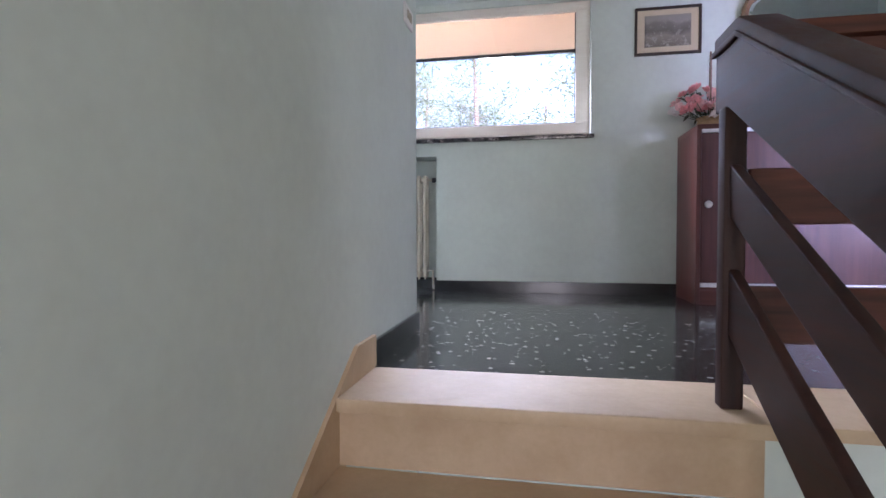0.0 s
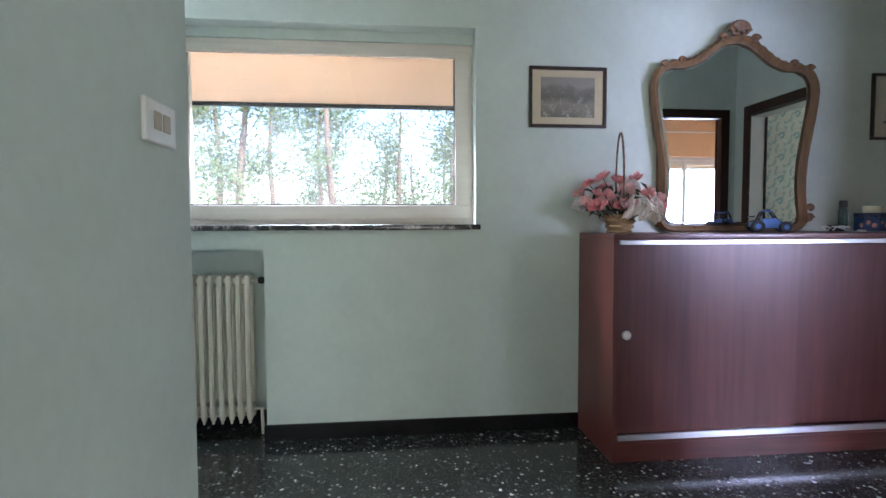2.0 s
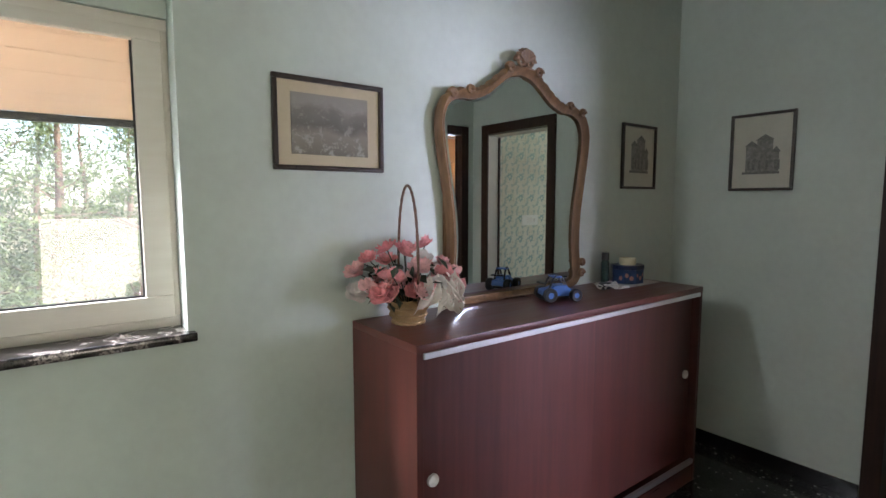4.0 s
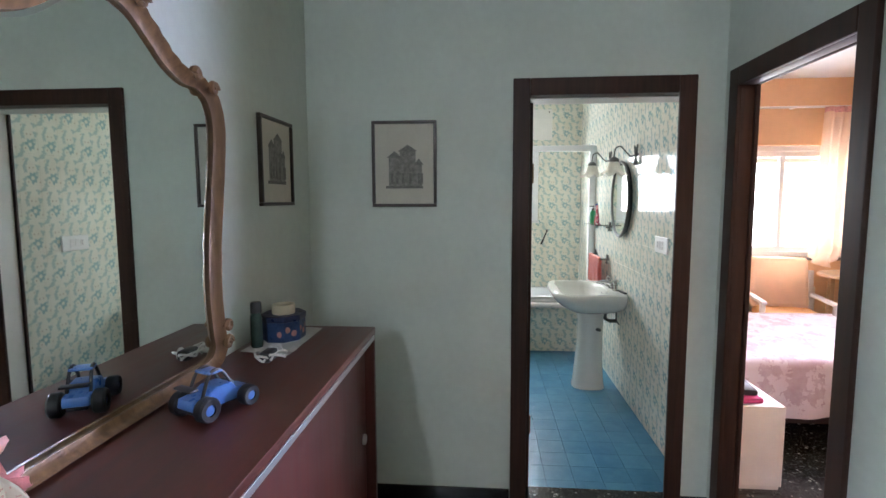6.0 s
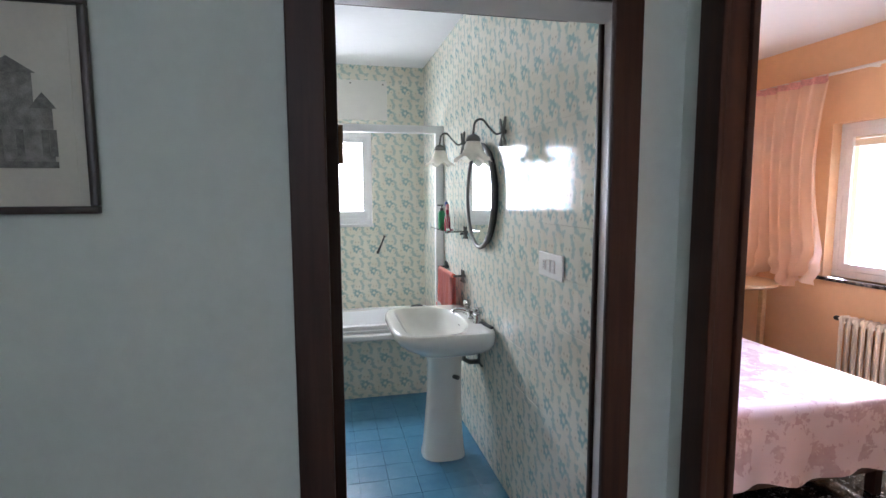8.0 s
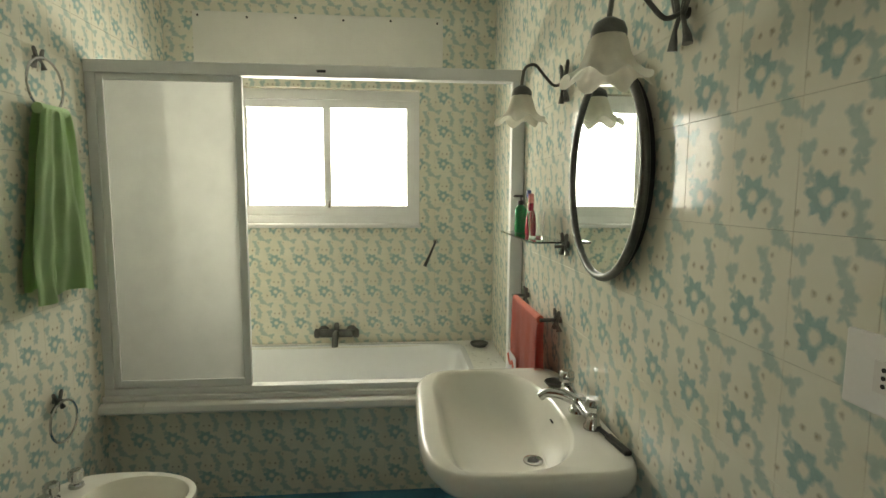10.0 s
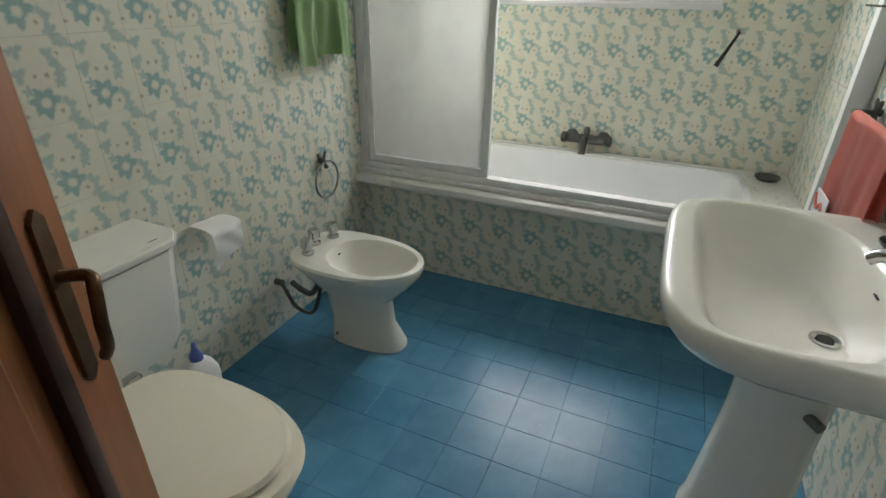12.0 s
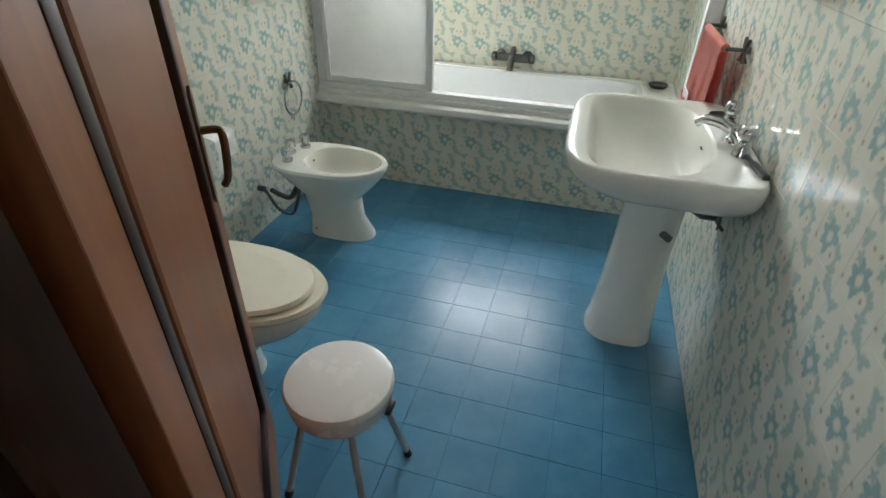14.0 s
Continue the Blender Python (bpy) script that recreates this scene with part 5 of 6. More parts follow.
def shower_screen():
    s = thing("shower_screen", "pale aluminium sliding shower screen over the tub with frosted panel", "shower screen", pose(6.19, BS, 0))
    L = BN - BS
    A = M["alu_white"]
    part("top_rail", boxes((0.0, 0.0, 1.985, 0.055, L, 2.04), (-0.004, 0.0, 1.985, 0.0, L, 1.992), bevel=0.002), A, s)
    part("bottom_rail", boxes((-0.02, 0.0, 0.499, 0.06, L, 0.522), (0.0, 0.0, 0.522, 0.05, L, 0.553), bevel=0.002), A, s)
    part("wall_profile", box(0.0, L - 0.045, 0.553, 0.05, L - 0.002, 1.985, 0.002), A, s)
    part("wall_profile", box(0.0, 0.002, 0.553, 0.05, 0.062, 1.985, 0.002), A, s)
    part("maker_mark", box(-0.006, 0.92, 2.005, -0.003, 0.96, 2.016), M["black"], s)
    for a, b, x in ((L - 0.665, L - 0.045, 0.008), (L - 0.66, L - 0.05, 0.034)):
        f = part("sliding_frame", boxes((x, a, 0.555, x + 0.018, a + 0.032, 1.984), (x, b - 0.03, 0.555, x + 0.018, b, 1.984), (x, a + 0.032, 0.555, x + 0.018, b - 0.03, 0.590), (x, a + 0.032, 1.955, x + 0.018, b - 0.03, 1.984), bevel=0.002), A, s)
        pane("frosted_panel", box(x + 0.006, a + 0.03, 0.586, x + 0.011, b - 0.028, 1.957), M["frosted"], f, "frosted acrylic panel")


shower_screen()


def bathroom_window():
    ya, yb, za, zb = BWIN
    w = thing("window_2", "white aluminium sliding window with pressed glass over the tub", "window")
    x0, x1 = BE + 0.06, BE + 0.13
    A = M["alu_white"]
    part("window_frame", boxes((x0, ya, za, x1, yb, za + 0.05), (x0, ya, zb - 0.06, x1, yb, zb), (x0, ya, za + 0.05, x1, ya + 0.035, zb - 0.06), (x0, yb - 0.035, za + 0.05, x1, yb, zb - 0.06), bevel=0.002), A, w)
    mid = (ya + yb) / 2
    for a, b, x in ((ya + 0.035, mid + 0.025, x0 + 0.006), (mid - 0.025, yb - 0.035, x0 + 0.034)):
        s = part("sash", boxes((x, a, za + 0.05, x + 0.026, b, za + 0.115), (x, a, zb - 0.105, x + 0.026, b, zb - 0.06), (x, a, za + 0.115, x + 0.026, a + 0.045, zb - 0.105), (x, b - 0.045, za + 0.115, x + 0.026, b, zb - 0.105), bevel=0.002), A, w)
        g = box(x + 0.010, a + 0.043, za + 0.112, x + 0.015, b - 0.043, zb - 0.102)
        p = pane("pane", g, M["window_frost"], s, "pressed obscure glass pane")
        bars = bmesh.new()
        k = a + 0.06
        while k < b - 0.045:
            bm_box(bars, x + 0.0075, k, za + 0.112, x + 0.0098, k + 0.003, zb - 0.102)
            k += 0.017
        k = za + 0.13
        while k < zb - 0.10:
            bm_box(bars, x + 0.0075, a + 0.043, k, x + 0.0096, b - 0.043, k + 0.003)
            k += 0.017
        gr = part("pressed_relief", bars, M["window_relief"], s, "square relief pressed into the glass")
        gr.visible_shadow = False
    part("latch", box(x0 - 0.006, mid - 0.012, za + 0.10, x0 + 0.006, mid + 0.004, za + 0.15, 0.002), M["steel"], w)
    tagged(w, kind="structure")
    setting("window_sill_bathroom", box(BE - 0.022, ya - 0.005, za - 0.022, x0, yb + 0.005, za + 0.002, 0.003), M["white_stone"], "pale marble bathroom window sill", "sill")
    setting("wall_panel", box(BE - 0.012, 1.995, 2.185, BE + 0.004, 3.46, 2.52, 0.002), M["white_panel"], "plain white board screwed over the bathroom window", "panel")
    for k in range(6):
        setting("panel_screw", move(lathe([(0, 0.003), (0.006, 0.002), (0.007, 0)], 8), pose(BE - 0.012, 2.03 + 0.28 * k, 2.495 if k % 2 else 2.49, 0, -90, 0)), M["dark"], "small dark screw head in the white board", "screw")


M["white_panel"] = plain("white_board", (0.74, 0.72, 0.66), 0.6, vary=0.04)
bathroom_window()


def tub_mixer():
    m = thing("bath_mixer", "dull chrome wall-mounted bath mixer tap over the tub", "tap", pose(BE, 2.655, 0.595, 0, 0, 90) @ Matrix.Diagonal((1.15, 1.1, 1.15, 1)))
    part("mixer_body", tube([(-0.085, 0.05, 0), (0.085, 0.05, 0)], [0.022, 0.022], 12), M["pewter"], m)
    for x in (-0.075, 0.075):
        part("wall_flange", move(lathe([(0, 0), (0.032, 0), (0.028, 0.012), (0.014, 0.02), (0.014, 0.05), (0, 0.05)], 16), pose(x, 0, 0, -90, 0, 0)), M["pewter"], m)
        part("knob", move(lathe([(0, 0), (0.014, 0), (0.026, 0.012), (0.026, 0.03), (0.018, 0.036), (0, 0.037)], 8), pose(x * 1.12, 0.05, 0.0, 0, 90 if x > 0 else -90, 0)), M["pewter"], m)
    part("spout", tube(smooth_path([(0, 0.05, 0), (0, 0.09, 0.005), (0, 0.135, -0.015), (0, 0.145, -0.05)], 5), [0.017] * 16, 10), M["pewter"], m)
    part("diverter", move(lathe([(0, 0), (0.012, 0), (0.016, 0.02), (0.011, 0.04), (0, 0.042)], 12), pose(0, 0.05, 0.018)), M["pewter"], m)


tub_mixer()
solid("bath_soap_dish", lathe([(0, 0), (0.045, 0.0), (0.058, 0.016), (0.055, 0.02), (0.042, 0.008), (0, 0.007)], 28), M["pewter"], "dark oval soap dish on the tub's corner ledge", "soap dish", pose(6.88, 1.765, 0.518))
gb = thing("wall_lever", "short black lever on the tiled wall over the tub", "lever", pose(BE, 2.035, 1.165))
part("lever_arm", tube([(-0.012, 0.0, 0.0), (-0.022, 0.035, -0.08), (-0.024, 0.068, -0.155)], [0.006, 0.008, 0.011], 8), M["black"], gb)
part("wall_mount", move(lathe([(0, 0), (0.016, 0), (0.014, 0.008), (0, 0.014)], 12), pose(0, 0, 0, 0, -90, 0)), M["steel"], gb)


# ---- things on the basin wall
def bow(r):
    """A rope bow with two loops and two tassels, in the xz plane, in front of y = 0."""
    out = tube([(0, 0.0, 0), (0, 0.012, 0)], 0.012, 8)
    for s in (1, -1):
        loop2 = [(s * (0.010 + 0.5 * r * (1 - math.cos(2 * math.pi * k / 18)) * 0.5), 0.017, r * 0.55 * (1 - math.cos(2 * math.pi * k / 18)) + s * 0 + r * 0.22 * math.sin(2 * math.pi * k / 18)) for k in range(19)]
        out = join(out, tube(loop2, 0.006, 7), tube([(s * 0.004, 0.015, 0), (s * 0.018, 0.017, -r * 0.55), (s * 0.026, 0.015, -r * 0.95), (s * 0.029, 0.015, -r * 1.25)], [0.005, 0.005, 0.009, 0.011], 8))
    return out


M["lamp_shade"] = translucent("frosted_lamp_shade", (0.80, 0.76, 0.66), 0.3, 0.45, 0.08, 30)


def wall_lamp(x, z):
    w = thing("wall_lamp", "wall lamp with rope bow bracket and frilled frosted glass shade", "wall lamp", pose(x, BS, z), "lamps over the mirror")
    part("bracket", bow(0.055), M["pewter"], w, "pewter rope bow bracket")
    part("arm", tube(smooth_path([(0, 0.014, 0.0), (0, 0.05, -0.012), (0, 0.085, 0.018), (0, 0.12, 0.055), (0, 0.155, 0.045), (0, 0.165, 0.0), (0, 0.166, -0.02)], 6), 0.0055, 8), M["pewter"], w)
    part("lamp_holder", move(lathe([(0, 0.0), (0.012, 0.0), (0.03, -0.012), (0.036, -0.026), (0.036, -0.036), (0.028, -0.036), (0, -0.036)], 20), pose(0, 0.166, -0.015)), M["pewter"], w)
    sh = bmesh.new()
    prof = [(0.030, -0.045), (0.040, -0.065), (0.046, -0.09), (0.056, -0.112), (0.074, -0.130), (0.088, -0.137)]
    rows = []
    for i, (r, zz) in enumerate(prof):
        f = i / (len(prof) - 1)
        rows.append([sh.verts.new(((r * (1 + 0.10 * f * math.sin(7 * a))) * math.cos(a), 0.166 + r * (1 + 0.10 * f * math.sin(7 * a)) * math.sin(a), zz - 0.012 * f * f * math.sin(7 * a + 1))) for a in [2 * math.pi * k / 56 for k in range(56)]])
    for a, b in zip(rows, rows[1:]):
        for k in range(56):
            sh.faces.new((a[k], a[(k + 1) % 56], b[(k + 1) % 56], b[k]))
    part("shade", sh, M["lamp_shade"], w, "frilled frosted glass shade", smooth=80)
    part("bulb", move(lathe([(0, -0.02), (0.012, -0.03), (0.018, -0.06), (0.014, -0.085), (0, -0.092)], 14), pose(0, 0.166, 0)), M["white_plastic"], w)


wall_lamp(4.825, 1.835)
wall_lamp(5.575, 1.855)

om = thing("oval_mirror", "oval wall mirror in a dark metal frame on the tiles", "mirror", pose(5.165, BS, 1.52))
ell = [(0.245 * math.cos(2 * math.pi * k / 64), 0.03, 0.285 * math.sin(2 * math.pi * k / 64)) for k in range(64)]
part("frame", tube(ell, 0.012, 10, closed=True), M["pewter"], om)
gm = bmesh.new()
gm.faces.new([gm.verts.new((0.99 * x, 0.031, 0.99 * z)) for x, y, z in ell])
part("mirror_glass", gm, M["mirror"], om, smooth=0)
part("backing", move(lathe([(0, 0), (0.235, 0.0), (0.24, 0.022), (0, 0.022)], 48), pose(0, 0, 0, -90, 0, 0) @ Matrix.Diagonal((1, 1.16, 1, 1))), M["black"], om)

sf = thing("glass_shelf", "small glass shelf on pewter bow brackets", "shelf", pose(5.50, BS, 1.295))
pane("shelf_glass", box(0.0, 0.012, 0.0, 0.56, 0.135, 0.006, 0.002), glass("shelf_glass", 0.02, (0.86, 0.97, 0.92)), sf, "clear greenish glass plate")
for x in (0.02, 0.52):
    part("bracket", move(join(bow(0.03), tube([(0, 0.0, -0.008), (0, 0.05, -0.008)], 0.006, 8)), pose(x, 0.0, -0.004)), M["pewter"], sf)
M["soap_green"] = plain("green_soap_bottle", (0.03, 0.30, 0.10), 0.15, vary=0.1)
M["soap_red"] = plain("crimson_bottle", (0.42, 0.02, 0.06), 0.2, vary=0.1)
M["soap_blue"] = plain("blue_brush_plastic", (0.10, 0.14, 0.40), 0.3, vary=0.1)
b1 = thing("soap_dispenser", "green pump soap bottle on the glass shelf", "bottle", pose(5.93, BS + 0.075, 1.302))
part("bottle_body", lathe([(0, 0), (0.024, 0), (0.026, 0.01), (0.026, 0.10), (0.012, 0.118), (0, 0.118)], 20), M["soap_green"], b1)
part("pump", join(lathe([(0, 0.115), (0.012, 0.115), (0.012, 0.135), (0.004, 0.138), (0.004, 0.155), (0, 0.155)], 12), box(-0.008, -0.008, 0.150, 0.008, 0.032, 0.16, 0.003)), M["black"], b1, "black pump head")
b2 = thing("perfume_bottle", "crimson bottle with white cap on the glass shelf", "bottle", pose(5.78, BS + 0.07, 1.302))
part("bottle_body", lathe([(0, 0), (0.020, 0), (0.023, 0.02), (0.020, 0.07), (0.011, 0.10), (0.010, 0.13), (0, 0.13)], 18), M["soap_red"], b2)
part("cap", lathe([(0, 0.128), (0.011, 0.128), (0.010, 0.165), (0, 0.166)], 14), M["petal_pink"], b2, "pink cap")
solid("tooth_glass", lathe([(0, 0), (0.026, 0), (0.032, 0.10), (0.030, 0.10), (0.024, 0.006), (0, 0.005)], 24), glass("tumbler_glass", 0.02), "clear tooth glass standing on the shelf", "glass", pose(5.68, BS + 0.075, 1.302))
solid("toothbrush", join(tube([(0, 0, 0.0), (0.0, 0.012, 0.17)], 0.005, 6), box(-0.005, 0.004, 0.15, 0.005, 0.022, 0.18, 0.002)), M["soap_blue"], "blue toothbrush leaning by the bottles", "toothbrush", pose(5.845, BS + 0.05, 1.302))


def cloth(m, pts_across, drop, fold, mat, name, label, cat, hang=0.02, top_gather=1.0, band=None, seed=3, back_drop=None):
    """A towel folded over a bar along x: hangs in front and behind, with soft folds."""
    rng = random.Random(seed)
    t = thing(name, label, cat, m)
    w = pts_across
    nx, nz = 40, 26
    ph = [rng.uniform(0, 6) for _ in range(4)]
    def sheet(d, side):
        g = bmesh.new()
        rows = []
        for i in range(nz + 1):
            f = i / nz
            row = []
            for j in range(nx + 1):
                u = j / nx - 0.5
                sp = top_gather + (1 - top_gather) * min(1, f * 1.25) ** 0.8
                y = side * (hang + fold * (0.35 + 0.65 * f) * (0.45 * math.sin(u * 13 + ph[0] + 1.2 * f) + 0.25 * math.sin(u * 29 + ph[1] - 2.5 * f) + 0.3 * math.sin(u * 7 + ph[2] + 3 * f * f) + 0.12 * math.sin(f * 17 + u * 11)))
                z = -d * f - 0.015 * math.sin(u * 7 + ph[3]) * f
                row.append(g.verts.new((u * w * sp, y, z + 0.0)))
            rows.append(row)
        for i in range(nz):
            for j in range(nx):
                g.faces.new((rows[i][j], rows[i + 1][j], rows[i + 1][j + 1], rows[i][j + 1]))
        bmesh.ops.solidify(g, geom=list(g.faces), thickness=0.004)
        return g
    part("front_fold", sheet(drop, 1), mat, t, smooth=80)
    part("back_fold", sheet(back_drop or drop * 0.9, -1), mat, t, smooth=80)
    top = tube([(-w * top_gather / 2, 0, 0.0), (w * top_gather / 2, 0, 0.0)], hang * 1.05, 12)
    part("top_fold", top, mat, t)
    if band:
        part("woven_band", box(-w * 0.5, hang + fold * 0.9, -drop * 0.9, w * 0.5, hang + fold * 0.9 + 0.002, -drop * 0.86), band, t)
    return t


def terry(name, color):
    n = Nodes(name)
    f = n.noise(260, 2)
    n.set(color=n.mix(n.math("MULTIPLY", f, 0.6), n.ramp(n.noise(6, 3), [(0.3, tuple(c * 0.85 for c in color)), (0.7, color)]), tuple(c * 0.6 for c in color)), rough=0.95, sheen=0.4)
    n.bump(n.noise(320, 3), 0.9, 0.004)
    return n.mat


M["towel_green"] = terry("green_terry", (0.52, 0.76, 0.36))
M["white_cloth"] = plain("white_printed_cloth", (0.72, 0.70, 0.72), 0.9, vary=0.1, scale=40)
M["towel_coral"] = terry("coral_terry", (0.88, 0.19, 0.12))
ht = cloth(pose(5.79, BS + 0.075, 1.005), 0.40, 0.335, 0.012, M["towel_coral"], "hand_towel", "coral towel folded over the chrome bar", "towel", hang=0.014, seed=4)
pt = part("printed_patch", box(0.055, 0.027, -0.330, 0.199, 0.030, -0.232), M["white_cloth"], ht, "white printed corner patch")
part("printed_stripe", tube(smooth_path([(0.07, 0.031, -0.30), (0.11, 0.031, -0.262), (0.15, 0.031, -0.285), (0.19, 0.031, -0.25)], 5), 0.006, 6), M["towel_coral"], pt)
bar = thing("towel_bar", "chrome towel bar with bow brackets on the tiles", "towel bar", pose(5.58, BS, 1.005))
part("bar", tube([(0.0, 0.075, 0.0), (0.47, 0.075, 0.0)], 0.006, 10), M["steel"], bar)
for x in (0.0, 0.47):
    part("bracket", move(join(bow(0.03), tube([(0, 0.0, 0), (0, 0.078, 0)], 0.007, 8)), pose(x, 0, 0)), M["pewter"], bar)


def ring_holder(x, z, r, label):
    h = thing("towel_ring", label, "towel ring", pose(x, BN, z, 0, 0, 180))
    part("bracket", move(join(bow(0.03), tube([(0, 0, 0), (0, 0.035, 0)], 0.008, 8)), pose(0, 0, 0)), M["pewter"], h)
    part("ring", tube([(r * math.sin(2 * math.pi * k / 40), 0.034, -r + r * math.cos(2 * math.pi * k / 40)) for k in range(40)], 0.005, 8, closed=True), M["steel"], h)


ring_holder(5.89, 1.965, 0.10, "chrome towel ring with bow bracket holding the green towel")
ring_holder(5.85, 0.640, 0.082, "empty chrome towel ring with bow bracket near the tub")
cloth(pose(5.895, BN - 0.045, 1.772, 0, 0, 180), 0.37, 0.71, 0.030, M["towel_green"], "green_towel", "light green terry towel hanging from a chrome ring", "towel", hang=0.020, top_gather=0.42, seed=9, back_drop=0.66)

switch_plate(pose(4.386, BS, 1.195, 0, 0, 180), 0.222, 0.1, [(0.045, 0.03, 0.073, 0.07, "seat_white", "socket"), (0.085, 0.025, 0.117, 0.075, "seat_white", "rocker"), (0.126, 0.025, 0.158, 0.075, "seat_white", "rocker")], "white plate with a socket and two switches on tiles")
for dz in (-0.01, 0.0, 0.01):
    solid("socket_hole", move(lathe([(0, 0.001), (0.003, 0.001), (0.003, 0)], 8), pose(4.386 - 0.059, BS + 0.0116, 1.245 + dz, -90, 0, 0)), M["dark"], "dark round contact hole of the socket", "socket hole")

tp = thing("paper_holder", "chrome paper holder with a loose strip of white toilet paper", "paper holder", pose(5.20, BN, 0.605, 0, 0, 180))
part("bracket", join(tube([(-0.02, 0.0, 0.0), (-0.02, 0.05, 0.0)], 0.008, 8), tube([(-0.055, 0.052, 0.0), (0.02, 0.052, 0.0)], 0.006, 8)), M["steel"], tp)
gp = bmesh.new()
prow = []
for i in range(15):
    f = i / 14
    row = []
    for k in range(9):
        dx = -0.055 + 0.125 * k / 8
        end = 0.10 + 0.07 * max(0.0, k / 8 - 0.45)
        s = f * (0.11 + end)
        out = min(s, 0.105)
        row.append(gp.verts.new((dx + 0.012 * f, 0.012 + out + 0.004 * math.sin(dx * 70 + i), 0.012 - 0.10 * out + 0.012 * math.sin(out * 28) - max(0.0, s - 0.105) * 0.85 + 0.004 * math.sin(dx * 45 + 0.6 * i))))
    prow.append(row)
for a, b in zip(prow, prow[1:]):
    for k in range(8):
        gp.faces.new((a[k], a[k + 1], b[k + 1], b[k]))
part("paper_strip", gp, M["white_plastic"], tp, "torn strip of white paper", smooth=80)

dt = thing("cleaner_bottle", "white plastic cleaner bottle with blue nozzle behind the toilet", "bottle", pose(4.955, 3.50, 0) @ Matrix.Diagonal((1.25, 1.25, 1.12, 1)))
part("bottle_body", loft([oval(0, 0, 0.045, 0.032, 0.032, z, 4, 4, 32) for z in (0.0, 0.01)] + [oval(0, 0, 0.046, 0.033, 0.033, 0.17, 4, 4, 32), oval(0, 0, 0.036, 0.026, 0.026, 0.20, 3, 3, 32), oval(0, 0, 0.016, 0.016, 0.016, 0.22, 2, 2, 32)]), M["white_plastic"], dt)
part("nozzle", lathe([(0, 0.218), (0.017, 0.218), (0.017, 0.235), (0.009, 0.25), (0.005, 0.275), (0, 0.276)], 16), M["soap_blue"], dt, "blue nozzle")
part("label_patch", box(-0.025, -0.035, 0.05, 0.025, -0.0332, 0.13), M["soap_blue"], dt, "blue printed label")


# ---- the bathroom door
def door_leaf(m, w, h):
    d = thing("bathroom_door", "brown varnished panelled door standing open", "door", m)
    th = 0.042
    W = M["door_wood"]
    st = 0.10
    za, zb = 0.20, h - 0.13
    for name, b in (("stile", (0, 0, 0, st, th, h)), ("stile", (w - st, 0, 0, w, th, h)), ("rail", (st, 0, 0, w - st, th, za)), ("rail", (st, 0, zb, w - st, th, h))):
        part(name, box(*b, 0.003), W, d)
    pn = part("panel", box(st + 0.001, 0.016, za + 0.001, w - st - 0.001, th - 0.016, zb - 0.001), W, d)
    part("raised_field", box(st + 0.075, 0.005, za + 0.075, w - st - 0.075, th - 0.005, zb - 0.075, 0.010), W, pn)
    # mouldings borrow the dark frame wood, their shadow put into the colour
    for y0, y1 in ((-0.003, 0.017), (th - 0.017, th + 0.003)):
        for b in ((st - 0.004, y0, za, st + 0.03, y1, zb), (w - st - 0.03, y0, za, w - st + 0.004, y1, zb), (st + 0.03, y0, za, w - st - 0.03, y1, za + 0.03), (st + 0.03, y0, zb - 0.03, w - st - 0.03, y1, zb)):
            part("moulding", box(*b, 0.006), M["frame_wood"], pn, "panel moulding darkened for its shadow")
    for side, y in ((-1, 0.0), (1, th)):
        hp = part("handle_plate", prism([(w - 0.075, 0.845), (w - 0.06, 0.830), (w - 0.045, 0.845), (w - 0.042, 0.955), (w - 0.045, 1.065), (w - 0.06, 1.080), (w - 0.075, 1.065), (w - 0.078, 0.955)], 0.006 * side, "y", y), M["bronze"], d, "aged bronze handle plate")
        yy = y + side * 0.038
        part("lever", tube(smooth_path([(w - 0.06, y, 0.990), (w - 0.06, yy, 0.990), (w - 0.072, yy + side * 0.008, 0.975), (w - 0.078, yy + side * 0.006, 0.930), (w - 0.070, yy, 0.890), (w - 0.062, y + side * 0.028, 0.870)], 5), 0.0085, 9), M["bronze"], hp, "aged bronze lever")
    part("hinge", tube([(0, -0.006, 0.25), (0, -0.006, 0.35)], 0.008, 8), M["bronze"], d)
    part("hinge", tube([(0, -0.006, 1.6), (0, -0.006, 1.7)], 0.008, 8), M["bronze"], d)


door_leaf(pose(3.79, 2.503, 0.008, 0, 0, 34.7), 0.775, 1.99)

# ---------------------------------------------------------------- bedroom, seen through its door
def floral(name, base, spot, scale):
    n = Nodes(name)
    f = n.noise(scale, 5, 0.7)
    g = n.noise(scale * 3, 3)
    n.set(color=n.mix(n.math("MULTIPLY", n.math("GREATER_THAN", f, 0.54), n.math("MULTIPLY_ADD", g, 0.9, 0.1)), n.ramp(n.noise(scale * 0.6, 2), [(0.3, tuple(c * 0.9 for c in base)), (0.7, base)]), spot), rough=0.9)
    n.bump(n.noise(scale * 10, 2), 0.3)
    return n.mat


M["bedspread"] = floral("flowered_bedspread", (0.66, 0.59, 0.62), (0.38, 0.26, 0.30), 6.5)
M["peach_cloth"] = translucent("peach_curtain", (0.84, 0.56, 0.30), 0.85, 0.5, 0.08, 5)
M["pale_cloth"] = translucent("pale_peach_curtain", (0.85, 0.66, 0.50), 0.85, 0.45, 0.06, 5)
M["cushion_orange"] = plain("orange_cushion_cloth", (0.75, 0.38, 0.14), 0.9, vary=0.15, bump=0.3, bscale=200)
M["beech"] = wood("beech", (0.40, 0.24, 0.12), (0.58, 0.38, 0.20), 0.4, "x", 10)
